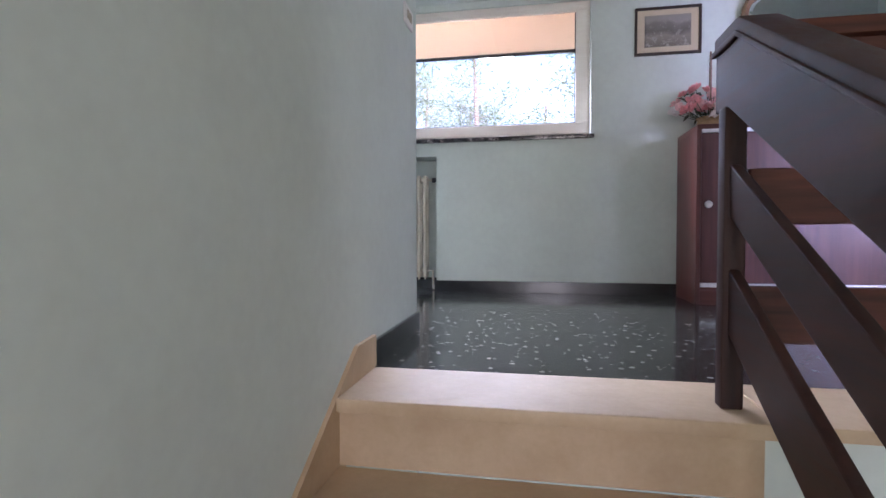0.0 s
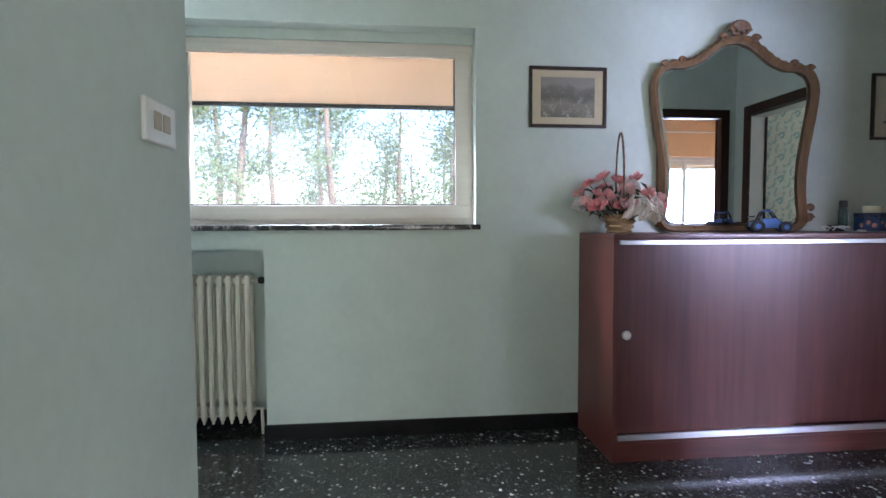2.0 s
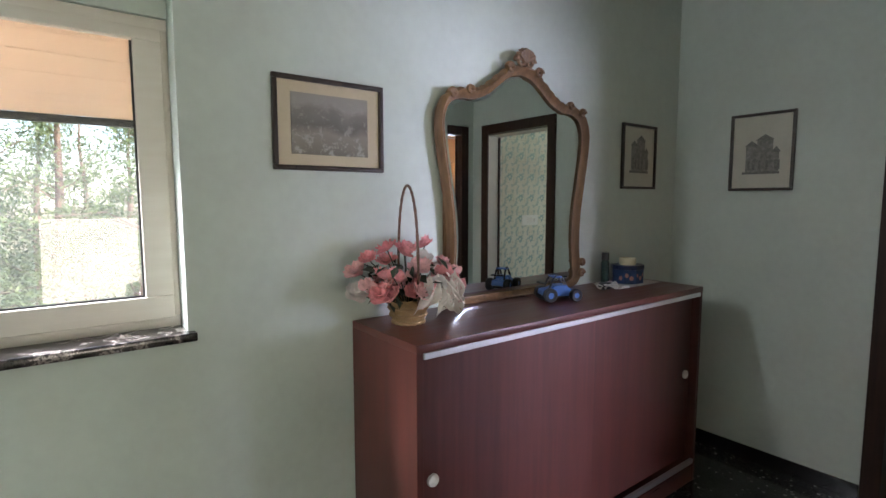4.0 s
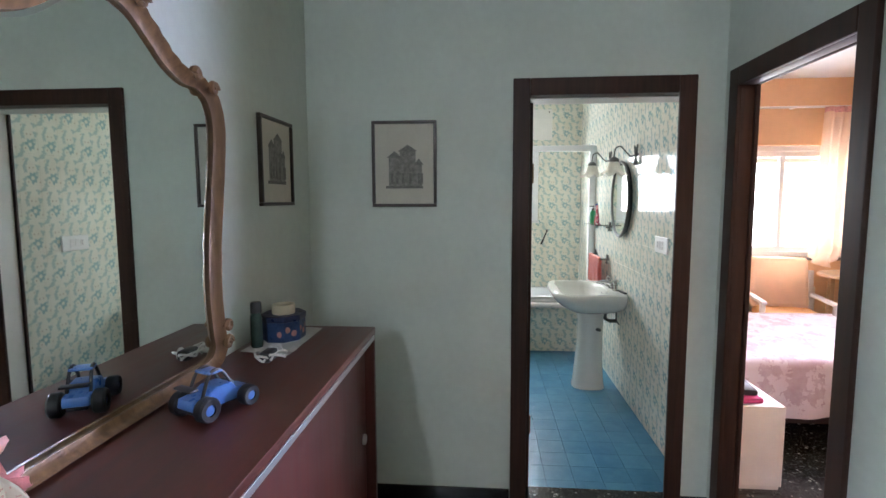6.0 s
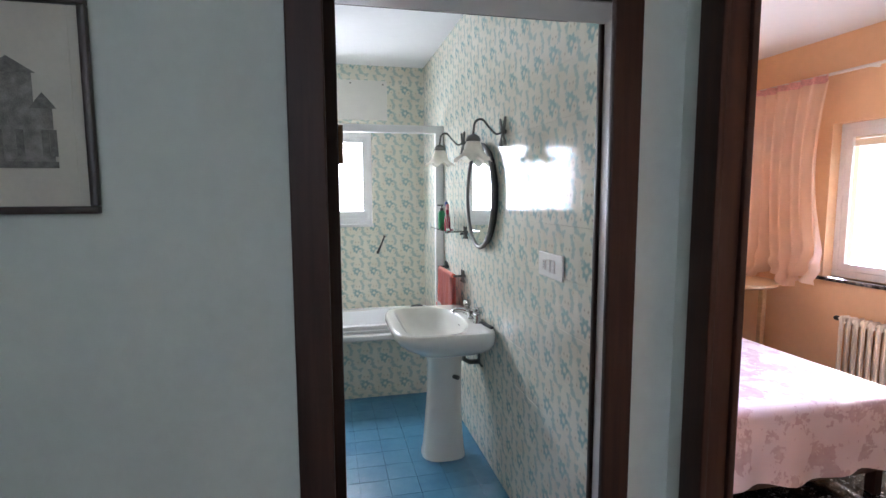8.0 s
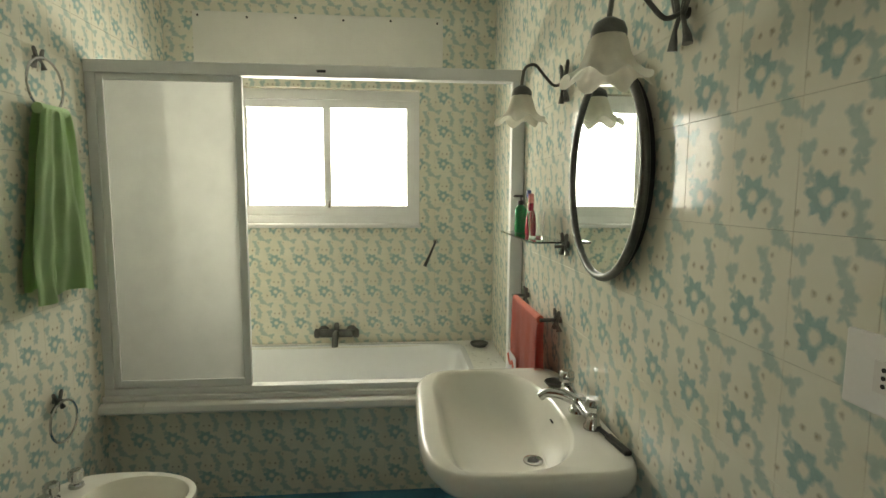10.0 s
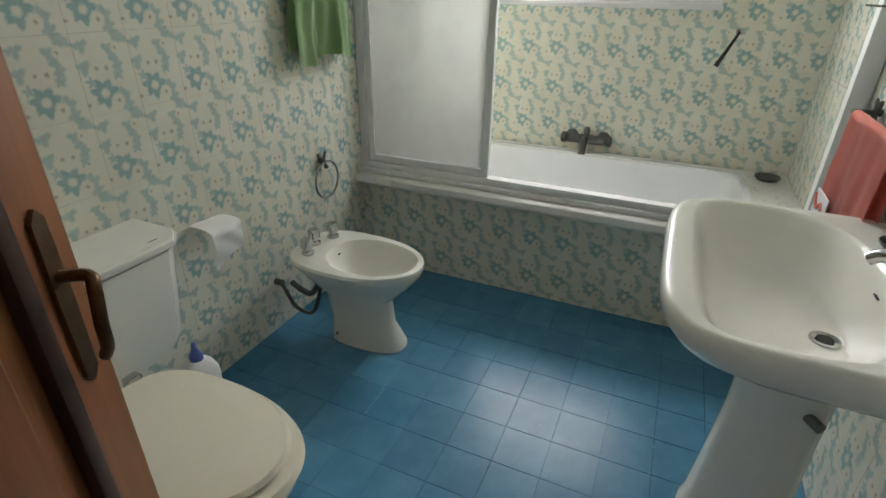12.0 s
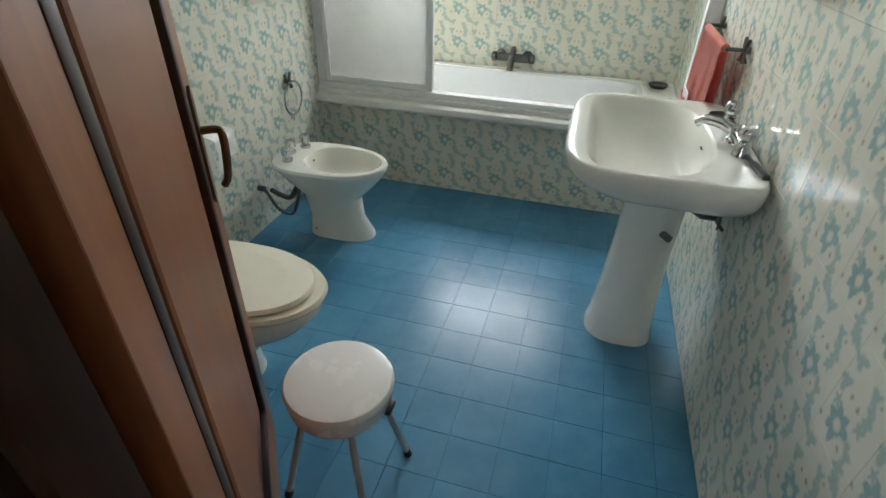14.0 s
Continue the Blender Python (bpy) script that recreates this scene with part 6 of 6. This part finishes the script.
M["pink_cloth"] = plain("magenta_cloth", (0.48, 0.05, 0.16), 0.9, vary=0.2)

bed = thing("bed", "double bed with a pale flowered bedspread hanging down its sides", "bed", pose(4.25, -0.25, 0))
bm = box(0.0, 0.0, 0.23, 1.40, 1.76, 0.55, 0.05, 4)
part("bedspread", bm, M["bedspread"], bed)
g = bmesh.new()
rng = random.Random(2)
loop = []
for x0, y0, x1, y1, n in ((0.0, 1.7, 0.0, 0.0, 40), (0.0, 0.0, 1.40, 0.0, 34), (1.40, 0.0, 1.40, 1.7, 40)):
    for k in range(n):
        loop.append((x0 + (x1 - x0) * k / n, y0 + (y1 - y0) * k / n))
rowsv = []
for i in range(5):
    f = i / 4
    row = []
    for k, (x, y) in enumerate(loop):
        o = 0.012 + 0.022 * f * math.sin(k * 0.9) + 0.015 * f
        dx = -1 if x <= 0 else (1 if x >= 1.4 else 0)
        dy = -1 if y <= 0 else 0
        row.append(g.verts.new((x + dx * o, y + dy * o, 0.50 - 0.30 * f + 0.012 * math.sin(k * 0.45) * f)))
    rowsv.append(row)
for a, b in zip(rowsv, rowsv[1:]):
    for k in range(len(loop) - 1):
        g.faces.new((a[k], b[k], b[k + 1], a[k + 1]))
part("bedspread_skirt", g, M["bedspread"], bed, smooth=80)
part("bed_frame", box(0.05, 0.05, 0.14, 1.35, 1.74, 0.24), M["frame_wood"], bed)
for x in (0.09, 1.31):
    for y in (0.09, 1.70):
        part("leg", box(x - 0.025, y - 0.025, 0, x + 0.025, y + 0.025, 0.14, 0.003), M["frame_wood"], bed)
part("headboard", box(-0.02, 1.745, 0.2, 1.42, 1.78, 0.95, 0.01), M["frame_wood"], bed)
for k, (x, mat) in enumerate(((4.62, "cushion_orange"), (5.25, "pale_cloth"))):
    pl = loft([[(a * s, b * s * 0.6, c) for a, b in ((p[0] * 0.30, p[1] * 0.30) for p in (superpoint(2 * math.pi * q / 32 + 0.01, 1, 1, 3.5) for q in range(32)))] for c, s in ((-0.055, 0.72), (-0.035, 0.93), (0.0, 1.0), (0.035, 0.93), (0.055, 0.72))])
    solid("pillow", pl, M[mat], "plump orange pillow leaning on the headboard" if k == 0 else "pale pillow leaning on the headboard", "pillow", pose(x, 1.30, 0.665, 62, 0, 0))

ns = thing("bedside_chest", "low white bedside chest with folded clothes on top", "bedside chest", pose(3.765, 1.19, 0))
part("body", box(0, 0, 0.02, 0.42, 0.33, 0.455, 0.004), M["white_paint"], ns)
part("drawer", box(0.03, -0.014, 0.06, 0.39, 0.0, 0.23, 0.003), M["white_paint"], ns)
part("drawer", box(0.03, -0.014, 0.245, 0.39, 0.0, 0.42, 0.003), M["white_paint"], ns)
part("plinth", box(0.01, 0.01, 0, 0.41, 0.32, 0.02), M["white_paint"], ns)
solid("folded_cloth", box(0.0, 0.0, 0.0, 0.20, 0.20, 0.03, 0.012), M["pink_cloth"], "folded magenta cloth on the bedside chest", "cloth", pose(3.80, 1.28, 0.4552, 0, 0, 8))
solid("folded_shirt", box(0.0, 0.0, 0.0, 0.17, 0.17, 0.035, 0.014), M["black"], "folded black shirt lying on the magenta cloth", "cloth", pose(3.82, 1.30, 0.4855, 0, 0, -6))


def bed_window(name, m, w, z0, z1, label):
    """A sliding window in local coordinates: x across, y out of the room."""
    o = thing(name, label, "window", m)
    A = M["alu_white"]
    h = z1 - z0
    part("window_frame", boxes((0, 0.08, 0, w, 0.14, 0.05), (0, 0.08, h - 0.05, w, 0.14, h), (0, 0.08, 0.05, 0.04, 0.14, h - 0.05), (w - 0.04, 0.08, 0.05, w, 0.14, h - 0.05), bevel=0.003), A, o)
    for a, b, y in ((0.04, w / 2 + 0.025, 0.085), (w / 2 - 0.025, w - 0.04, 0.112)):
        s = part("sash", boxes((a, y, 0.05, b, y + 0.025, 0.10), (a, y, h - 0.10, b, y + 0.025, h - 0.05), (a, y, 0.10, a + 0.045, y + 0.025, h - 0.10), (b - 0.045, y, 0.10, b, y + 0.025, h - 0.10), bevel=0.002), A, o)
        pane("pane", box(a + 0.043, y + 0.010, 0.098, b - 0.043, y + 0.014, h - 0.098), M["glass"], s)
    part("sill", box(-0.03, -0.03, -0.025, w + 0.03, 0.08, 0.0, 0.003), M["veined"], o, "dark marble sill")
    z = h - 0.16
    while z < h - 0.03:
        part("shutter_slat", box(0.01, 0.16, z, w - 0.01, 0.17, z + 0.05, 0.003), M["shutter"], o)
        z += 0.053
    return tagged(o, kind="structure")


bed_window("window_3", pose(6.3, WE[1], WE[2], 0, 0, -90), WE[1] - WE[0], WE[2], WE[3], "white sliding bedroom window with shutter rolled up")
bed_window("window_4", pose(WS[1], -1.05, WS[2], 0, 0, 180), WS[1] - WS[0], WS[2], WS[3], "wide white sliding bedroom window with shutter rolled up")


def curtain(m, width, top, bottom, mat, label, seed, sway=0.0):
    """Gathered cloth that hangs straight in deep folds and bunches up at its foot."""
    rng = random.Random(seed)
    c = thing("curtain", label, "curtain", m, "bedroom curtains")
    g = bmesh.new()
    rows = []
    ph = [rng.uniform(0, 6) for _ in range(5)]
    for i in range(41):
        f = i / 40
        slack = max(0.0, f - 0.82) / 0.18
        row = []
        for j in range(81):
            u = j / 80
            w = width * (1 - 0.13 * math.sin(math.pi * min(1, f * 1.15)) - 0.10 * slack)
            deep = 0.020 + 0.022 * f + 0.018 * slack
            y = deep * (math.sin(u * 39 + ph[0] + 1.1 * f) + 0.5 * math.sin(u * 17 + ph[1] - 1.5 * f)) + 0.03 * slack * math.sin(u * 23 + f * 60 + ph[2])
            x = u * w + sway * f + 0.012 * f * math.sin(u * 19 + ph[3]) + 0.05 * slack * math.sin(u * 8 + ph[4])
            row.append(g.verts.new((x, -0.03 + y, top - (top - bottom) * f + 0.05 * slack * math.sin(u * 11 + ph[2]))))
        rows.append(row)
    for a, b in zip(rows, rows[1:]):
        for j in range(80):
            g.faces.new((a[j], b[j], b[j + 1], a[j + 1]))
    part("cloth", g, mat, c, smooth=80)
    head = bmesh.new()
    hr = [[head.verts.new((u / 60 * width, -0.034 + 0.020 * math.sin(u / 60 * 39 + ph[0]), z)) for u in range(61)] for z in (top - 0.008, top + 0.02, top + 0.045 )]
    for a, b in zip(hr, hr[1:]):
        for j in range(60):
            head.faces.new((a[j], b[j], b[j + 1], a[j + 1]))
    bmesh.ops.solidify(head, geom=list(head.faces), thickness=0.006)
    part("heading", head, M["petal_rose"], c, "rose heading band", smooth=80)


curtain(pose(6.21, -0.39, 0, 0, 0, -90), 0.56, 2.32, 0.93, M["pale_cloth"], "pale peach curtain gathered beside the east window", 3, -0.02)
curtain(pose(6.22, 0.62, 0, 0, 0, -90), 0.22, 2.32, 0.95, M["peach_cloth"], "narrow peach curtain at the edge of the window", 4)
curtain(pose(6.03, -0.97, 0, 0, 0, 180), 0.63, 2.32, 0.86, M["pale_cloth"], "pale peach curtain gathered beside the south window", 5, 0.05)
for m, w in ((pose(6.22, 0.60, 2.37, 0, 0, -90), 1.62), (pose(6.25, -0.98, 2.37, 0, 0, 180), 2.4)):
    r = thing("curtain_rod", "thin white curtain rod over the bedroom window", "curtain rod", m)
    part("rod", tube([(0, 0, 0), (w, 0, 0)], 0.011, 8), M["white_paint"], r)
    part("bracket", box(w * 0.45, 0, -0.01, w * 0.45 + 0.02, 0.07, 0.01), M["white_paint"], r)

tb = thing("round_table", "small half-round beech table in the bedroom corner", "table", pose(5.90, -0.64, 0) @ Matrix.Diagonal((1, 1, 1.065, 1)))
part("tabletop", lathe([(0, 0.765), (0.34, 0.765), (0.35, 0.775), (0.34, 0.79), (0, 0.79)], 40), M["beech"], tb)
for k in range(4):
    a = radians(45 + 90 * k)
    part("leg", box(0.24 * math.cos(a) - 0.02, 0.24 * math.sin(a) - 0.02, 0, 0.24 * math.cos(a) + 0.02, 0.24 * math.sin(a) + 0.02, 0.765, 0.003), M["beech"], tb)
solid("bowl", lathe([(0, 0), (0.06, 0), (0.11, 0.05), (0.105, 0.05), (0.055, 0.008), (0, 0.008)], 28), M["white_paint"], "white bowl standing on the corner table", "bowl", pose(5.92, -0.60, 0.842))

ch = thing("armchair", "white wooden armchair with peach cushions by the window", "armchair", pose(5.78, 0.05, 0, 0, 0, 78))
for x in (-0.27, 0.27):
    part("arm", box(x - 0.025, -0.28, 0.62, x + 0.025, 0.25, 0.65, 0.01), M["white_paint"], ch)
    part("front_leg", box(x - 0.02, 0.19, 0, x + 0.02, 0.23, 0.62, 0.004), M["white_paint"], ch)
    part("back_leg", move(box(-0.02, -0.02, 0, 0.02, 0.02, 0.86, 0.004), pose(x, -0.26, 0, 7, 0, 0)), M["white_paint"], ch)
part("seat_frame", box(-0.25, -0.27, 0.30, 0.25, 0.23, 0.345, 0.006), M["white_paint"], ch)
part("seat_cushion", box(-0.245, -0.24, 0.346, 0.245, 0.24, 0.53, 0.05, 4), M["cushion_orange"], ch, "orange seat cushion")
part("back_cushion", move(box(-0.24, -0.05, 0, 0.24, 0.05, 0.48, 0.04, 4), pose(0, -0.28, 0.50, 12, 0, 0)), M["pale_cloth"], ch, "pale back cushion")

radiator(pose(6.23, 0.25, 0.10, 0, 0, 90), 14, 0.58, 0.05, 0.09)
radiator(pose(5.2, -0.98, 0.10), 16, 0.58, 0.05, 0.09)

cl = thing("ceiling_lamp", "round white flush ceiling lamp with gold rim", "ceiling lamp", pose(4.60, 0.18, TOP, 180, 0, 0))
part("base", lathe([(0, 0), (0.165, 0), (0.165, 0.045), (0.15, 0.05), (0, 0.05)], 40), M["white_paint"], cl)
part("diffuser", lathe([(0.148, 0.048), (0.14, 0.075), (0.09, 0.09), (0, 0.095)], 40), M["lamp_shade"], cl)

# ---------------------------------------------------------------- outdoors
M["ground"] = plain("dry_grass_ground", (0.20, 0.18, 0.10), 0.95, vary=0.35, scale=0.6)
setting("ground", prism([(-400, -400), (400, -400), (400, 400), (-400, 400)], 0.2, "z", -3.3), M["ground"], "dry grass ground around the house", "ground")
M["bark"] = plain("pine_bark", (0.16, 0.11, 0.08), 0.9, vary=0.5, scale=6, bump=0.8, bscale=25)


def needles():
    n = Nodes("pine_needles")
    r = n.node("ShaderNodeNewGeometry").outputs["Random Per Island"]
    n.set(color=n.ramp(r, [(0.0, (0.045, 0.07, 0.025)), (0.5, (0.08, 0.115, 0.04)), (1.0, (0.13, 0.16, 0.06))]), rough=0.7)
    return n.mat


M["needles"] = needles()


def pine(seed, h):
    """Trunk, limbs and a loose crown of needle tufts."""
    rng = random.Random(seed)
    t = thing("pine_tree", "tall pine with bare trunk and loose green crown", "tree", Matrix(), "pines outside the window")
    lean = [(0, 0, 0)]
    for k in range(1, 7):
        lean.append((lean[-1][0] + rng.uniform(-0.18, 0.18), lean[-1][1] + rng.uniform(-0.18, 0.18), h * k / 6))
    sp = smooth_path(lean, 4)
    part("trunk", tube(sp, [0.17 * (1 - 0.85 * k / (len(sp) - 1)) + 0.01 for k in range(len(sp))], 9), M["bark"], t)
    tips, verts, faces = [], [], []
    for k in range(26):
        f = rng.uniform(0.28, 0.98)
        base = sp[int(f * (len(sp) - 1))]
        a = rng.uniform(0, 6.28)
        ln = rng.uniform(0.9, 2.3) * (1.15 - f * 0.7)
        mid = base + Vector((math.cos(a) * ln * 0.5, math.sin(a) * ln * 0.5, rng.uniform(0.0, 0.5)))
        tip = base + Vector((math.cos(a) * ln, math.sin(a) * ln, rng.uniform(0.0, 0.9)))
        part("limb", tube([base, mid, tip], [0.05 * (1.1 - f), 0.03 * (1.1 - f), 0.008], 5), M["bark"], t)
        tips += [(mid, 0.35), (tip, 0.5), ((mid + tip) / 2 + Vector((rng.uniform(-.3, .3), rng.uniform(-.3, .3), rng.uniform(-.1, .3))), 0.45)]
    for c, r in tips:
        for q in range(62):
            p = c + Vector((rng.gauss(0, r * 0.6), rng.gauss(0, r * 0.6), rng.gauss(0, r * 0.4)))
            d = Vector((rng.uniform(-1, 1), rng.uniform(-1, 1), rng.uniform(-0.3, 1))).normalized()
            s = d.cross(Vector((rng.uniform(-1, 1), rng.uniform(-1, 1), rng.uniform(-1, 1)))).normalized()
            L, w = rng.uniform(0.07, 0.15), 0.022
            i = len(verts)
            verts += [p - s * w, p + s * w, p + d * L + s * w * 0.4, p + d * L - s * w * 0.4]
            faces.append((i, i + 1, i + 2, i + 3))
    me = bpy.data.meshes.new("crown")
    me.from_pydata([tuple(v) for v in verts], [], faces)
    me.materials.append(M["needles"])
    cr = new("crown", me)
    cr.parent = t
    tagged(cr, kind="stuff")
    return t


trees = [pine(11, 8.5), pine(23, 9.5), pine(37, 7.5)]
rng = random.Random(8)
spots = [(-7.5, 13), (-5.2, 17), (-3.4, 12.5), (-1.9, 19), (-0.9, 14.5), (0.6, 17.5), (1.9, 13), (3.3, 18), (4.4, 14.5), (6.0, 19), (-4.2, 23), (-0.2, 24), (2.6, 25), (5.5, 26), (8.0, 16), (8.4, 22), (-8.5, 21), (1.2, 30), (-2.6, 31), (4.2, 33)]
for k, (x, y) in enumerate(spots):
    m = pose(x + rng.uniform(-0.4, 0.4), y, -3.1, 0, 0, rng.uniform(0, 360)) @ Matrix.Diagonal((1, 1, rng.uniform(0.9, 1.15), 1))
    if k < 3:
        trees[k].matrix_world = m
    else:
        copy_thing(trees[k % 3], m)
vs, fs = [], []
for k in range(9000):
    x, y = rng.uniform(-12, 12), rng.uniform(20, 36)
    z = -3.1 + abs(rng.gauss(0, 0.8)) * (0.6 + 0.4 * math.sin(x * 1.3 + y))
    d = Vector((rng.uniform(-1, 1), rng.uniform(-1, 1), rng.uniform(0, 1))).normalized() * rng.uniform(0.1, 0.3)
    i = len(vs)
    vs += [(x, y, z), (x + 0.08, y + 0.02, z), (x + d.x + 0.05, y + d.y, z + d.z), (x + d.x, y + d.y, z + d.z)]
    fs.append((i, i + 1, i + 2, i + 3))
me = bpy.data.meshes.new("undergrowth")
me.from_pydata(vs, [], fs)
me.materials.append(M["needles"])
tagged(new("undergrowth", me), "tangled dry green undergrowth among the pines", "bushes", kind="stuff")

# ---------------------------------------------------------------- tiles
def tile_mesh(name, w, h, mat, chamfer=0.0007, thick=0.008):
    """A tile from (0, 0) to (w, h) in x, z, its face at y = 0 towards -y, with one print from edge to edge."""
    c = chamfer
    v = [(c, 0, c), (w - c, 0, c), (w - c, 0, h - c), (c, 0, h - c), (0.0002, c, 0.0002), (w - 0.0002, c, 0.0002), (w - 0.0002, c, h - 0.0002), (0.0002, c, h - 0.0002), (0.0002, thick, 0.0002), (w - 0.0002, thick, 0.0002), (w - 0.0002, thick, h - 0.0002), (0.0002, thick, h - 0.0002)]
    f = [(0, 1, 2, 3)] + [(a, b, b - 4, a - 4) for a, b in ((4, 5), (5, 6), (6, 7), (7, 4))] + [(a, b, b - 4, a - 4) for a, b in ((8, 9), (9, 10), (10, 11), (11, 8))]
    me = bpy.data.meshes.new(name)
    me.from_pydata(v, [], f)
    uv = me.uv_layers.new(name="UVMap")
    for loop in me.loops:
        p = me.vertices[loop.vertex_index].co
        uv.data[loop.index].uv = (min(0.9995, max(0.0005, p.x / TW)), min(0.9995, max(0.0005, p.z / TH)))
    me.materials.append(mat)
    return me


TW, TH = 0.15, 0.20
cache = {}


def piece(w, h, u0=0.0, v0=0.0):
    """A tile cut to w x h, whose print starts at u0, v0 of the whole tile."""
    key = (round(w, 3), round(h, 3), round(u0, 3), round(v0, 3))
    if key not in cache:
        me = tile_mesh("tile", w, h, M["flower_tile"])
        for d in me.uv_layers[0].data:
            d.uv = (min(0.9995, d.uv[0] + u0), min(0.9995, d.uv[1] + v0))
        cache[key] = me
    return cache[key]


def clad(parent, m, length, height, start, z_start, holes=(), limit=300, prefer=None):
    """Tile a wall of that length and height, laid out from start and z_start; holes (a, b, c, d) stay free."""
    todo = []
    x = start
    while x < length - 0.002:
        xa, xb = max(0, x), min(length, x + TW)
        z = z_start
        while z < height - 0.002:
            za, zb = max(0, z), min(height, z + TH)
            cells = [(xa, xb, za, zb)]
            for a, b, c, d in holes:
                out = []
                for p, q, r, s in cells:
                    if q <= a or p >= b or s <= c or r >= d:
                        out.append((p, q, r, s))
                        continue
                    out += [(p, a, r, s)] if p < a else []
                    out += [(b, q, r, s)] if q > b else []
                    lo, hi = max(p, a), min(q, b)
                    out += [(lo, hi, r, c)] if r < c else []
                    out += [(lo, hi, d, s)] if s > d else []
                cells = out
            for p, q, r, s in cells:
                if q - p > 0.004 and s - r > 0.004:
                    todo.append((p, r, q - p, s - r, (p - x) / TW, (r - z) / TH))
            z += TH
        x += TW
    near = [t for t in todo if prefer is None or prefer(t[0], t[1])]
    rest = [t for t in todo if prefer is not None and not prefer(t[0], t[1])]
    rest += near[limit:]
    for p, r, w, h, u, v in near[:limit]:
        ob = new("tile", piece(w, h, u, v))
        ob.parent = parent
        ob.matrix_world = m @ Matrix.Translation((p, 0, r))
    if rest:
        vs, fs, uvs = [], [], []
        for p, r, w, h, u, v in rest:
            me = piece(w, h, u, v)
            i = len(vs)
            vs += [(q.co.x + p, q.co.y, q.co.z + r) for q in me.vertices]
            for pl in me.polygons:
                fs.append(tuple(i + k for k in pl.vertices))
                uvs += [tuple(me.uv_layers[0].data[k].uv) for k in pl.loop_indices]
        me = bpy.data.meshes.new("far_tiles")
        me.from_pydata(vs, [], fs)
        uv = me.uv_layers.new(name="UVMap")
        for k, q in enumerate(uvs):
            uv.data[k].uv = q
        me.materials.append(M["flower_tile"])
        ob = new("far_tiles", me)
        ob.parent = parent
        ob.matrix_world = m
        tagged(ob, kind="stuff")


ob_of = bpy.data.objects
# north: seen from the room, x runs east; the face looks south (-y)
clad(ob_of["wall_bathroom_north"], pose(BW, BN, 0), BE - BW, TOP, -0.03, -0.19, limit=340)
# south: the face looks north, so it runs from east to west
clad(ob_of["wall_bathroom_south"], pose(BE, BS, 0, 0, 0, 180), BE - BW, TOP, -0.05, -0.19, limit=340)
# east, face looks west: runs from north to south
clad(ob_of["wall_bathroom_east"], pose(BE, BN, 0, 0, 0, -90), BN - BS, TOP - 0.0, -0.06, 0.51 - 2 * TH - 0.2 + 0.09, holes=[(BN - BWIN[1], BN - BWIN[0], BWIN[2], BWIN[3])])
# west, face looks east
clad(ob_of["wall_bathroom_west"], pose(BW, BS, 0, 0, 0, 90), BN - BS, TOP, -0.05, -0.19, holes=[(0.0, 2.63 - BS, 0.0, 2.09)])
# the tub's front
front = setting("tub_front", boxes((6.198, BS, -0.006, 6.26, BN, 0.45)), M["grout"], "tiled front of the bathtub", "wall")
clad(front, pose(6.19, BN, 0, 0, 0, -90), BN - BS, 0.452, -0.06, 0.05 - TH)

# floor
FT = 0.155
fm = bpy.data.meshes.new("floor_tile")
c, g2 = 0.0007, 0.0005
w = FT
vv = [(c + g2, c + g2, 0), (w - c - g2, c + g2, 0), (w - c - g2, w - c - g2, 0), (c + g2, w - c - g2, 0), (g2, g2, -c), (w - g2, g2, -c), (w - g2, w - g2, -c), (g2, w - g2, -c), (g2, g2, -0.006), (w - g2, g2, -0.006), (w - g2, w - g2, -0.006), (g2, w - g2, -0.006)]
ff = [(0, 1, 2, 3)] + [(a, b, b - 4, a - 4) for a, b in ((4, 5), (5, 6), (6, 7), (7, 4))] + [(a, b, b - 4, a - 4) for a, b in ((8, 9), (9, 10), (10, 11), (11, 8))]
fm.from_pydata(vv, [], ff)
fm.materials.append(M["blue_tile"])
floor_b = ob_of["floor_bathroom"]
x = 3.627
while x < 6.19:
    y = 2.25 - 4 * FT
    while y < BN:
        if y + FT > BS + 0.01:
            ob = new("tile", fm)
            ob.parent = floor_b
            x0 = max(x, 3.71)
            sx = (min(x + FT, 6.197) - x0) / FT
            y0 = max(y, BS)
            sy = (min(y + FT, BN) - y0) / FT
            ob.matrix_world = Matrix.Translation((x0, y0, 0)) @ Matrix.Diagonal((sx, sy, 1, 1))
        y += FT
    x += FT
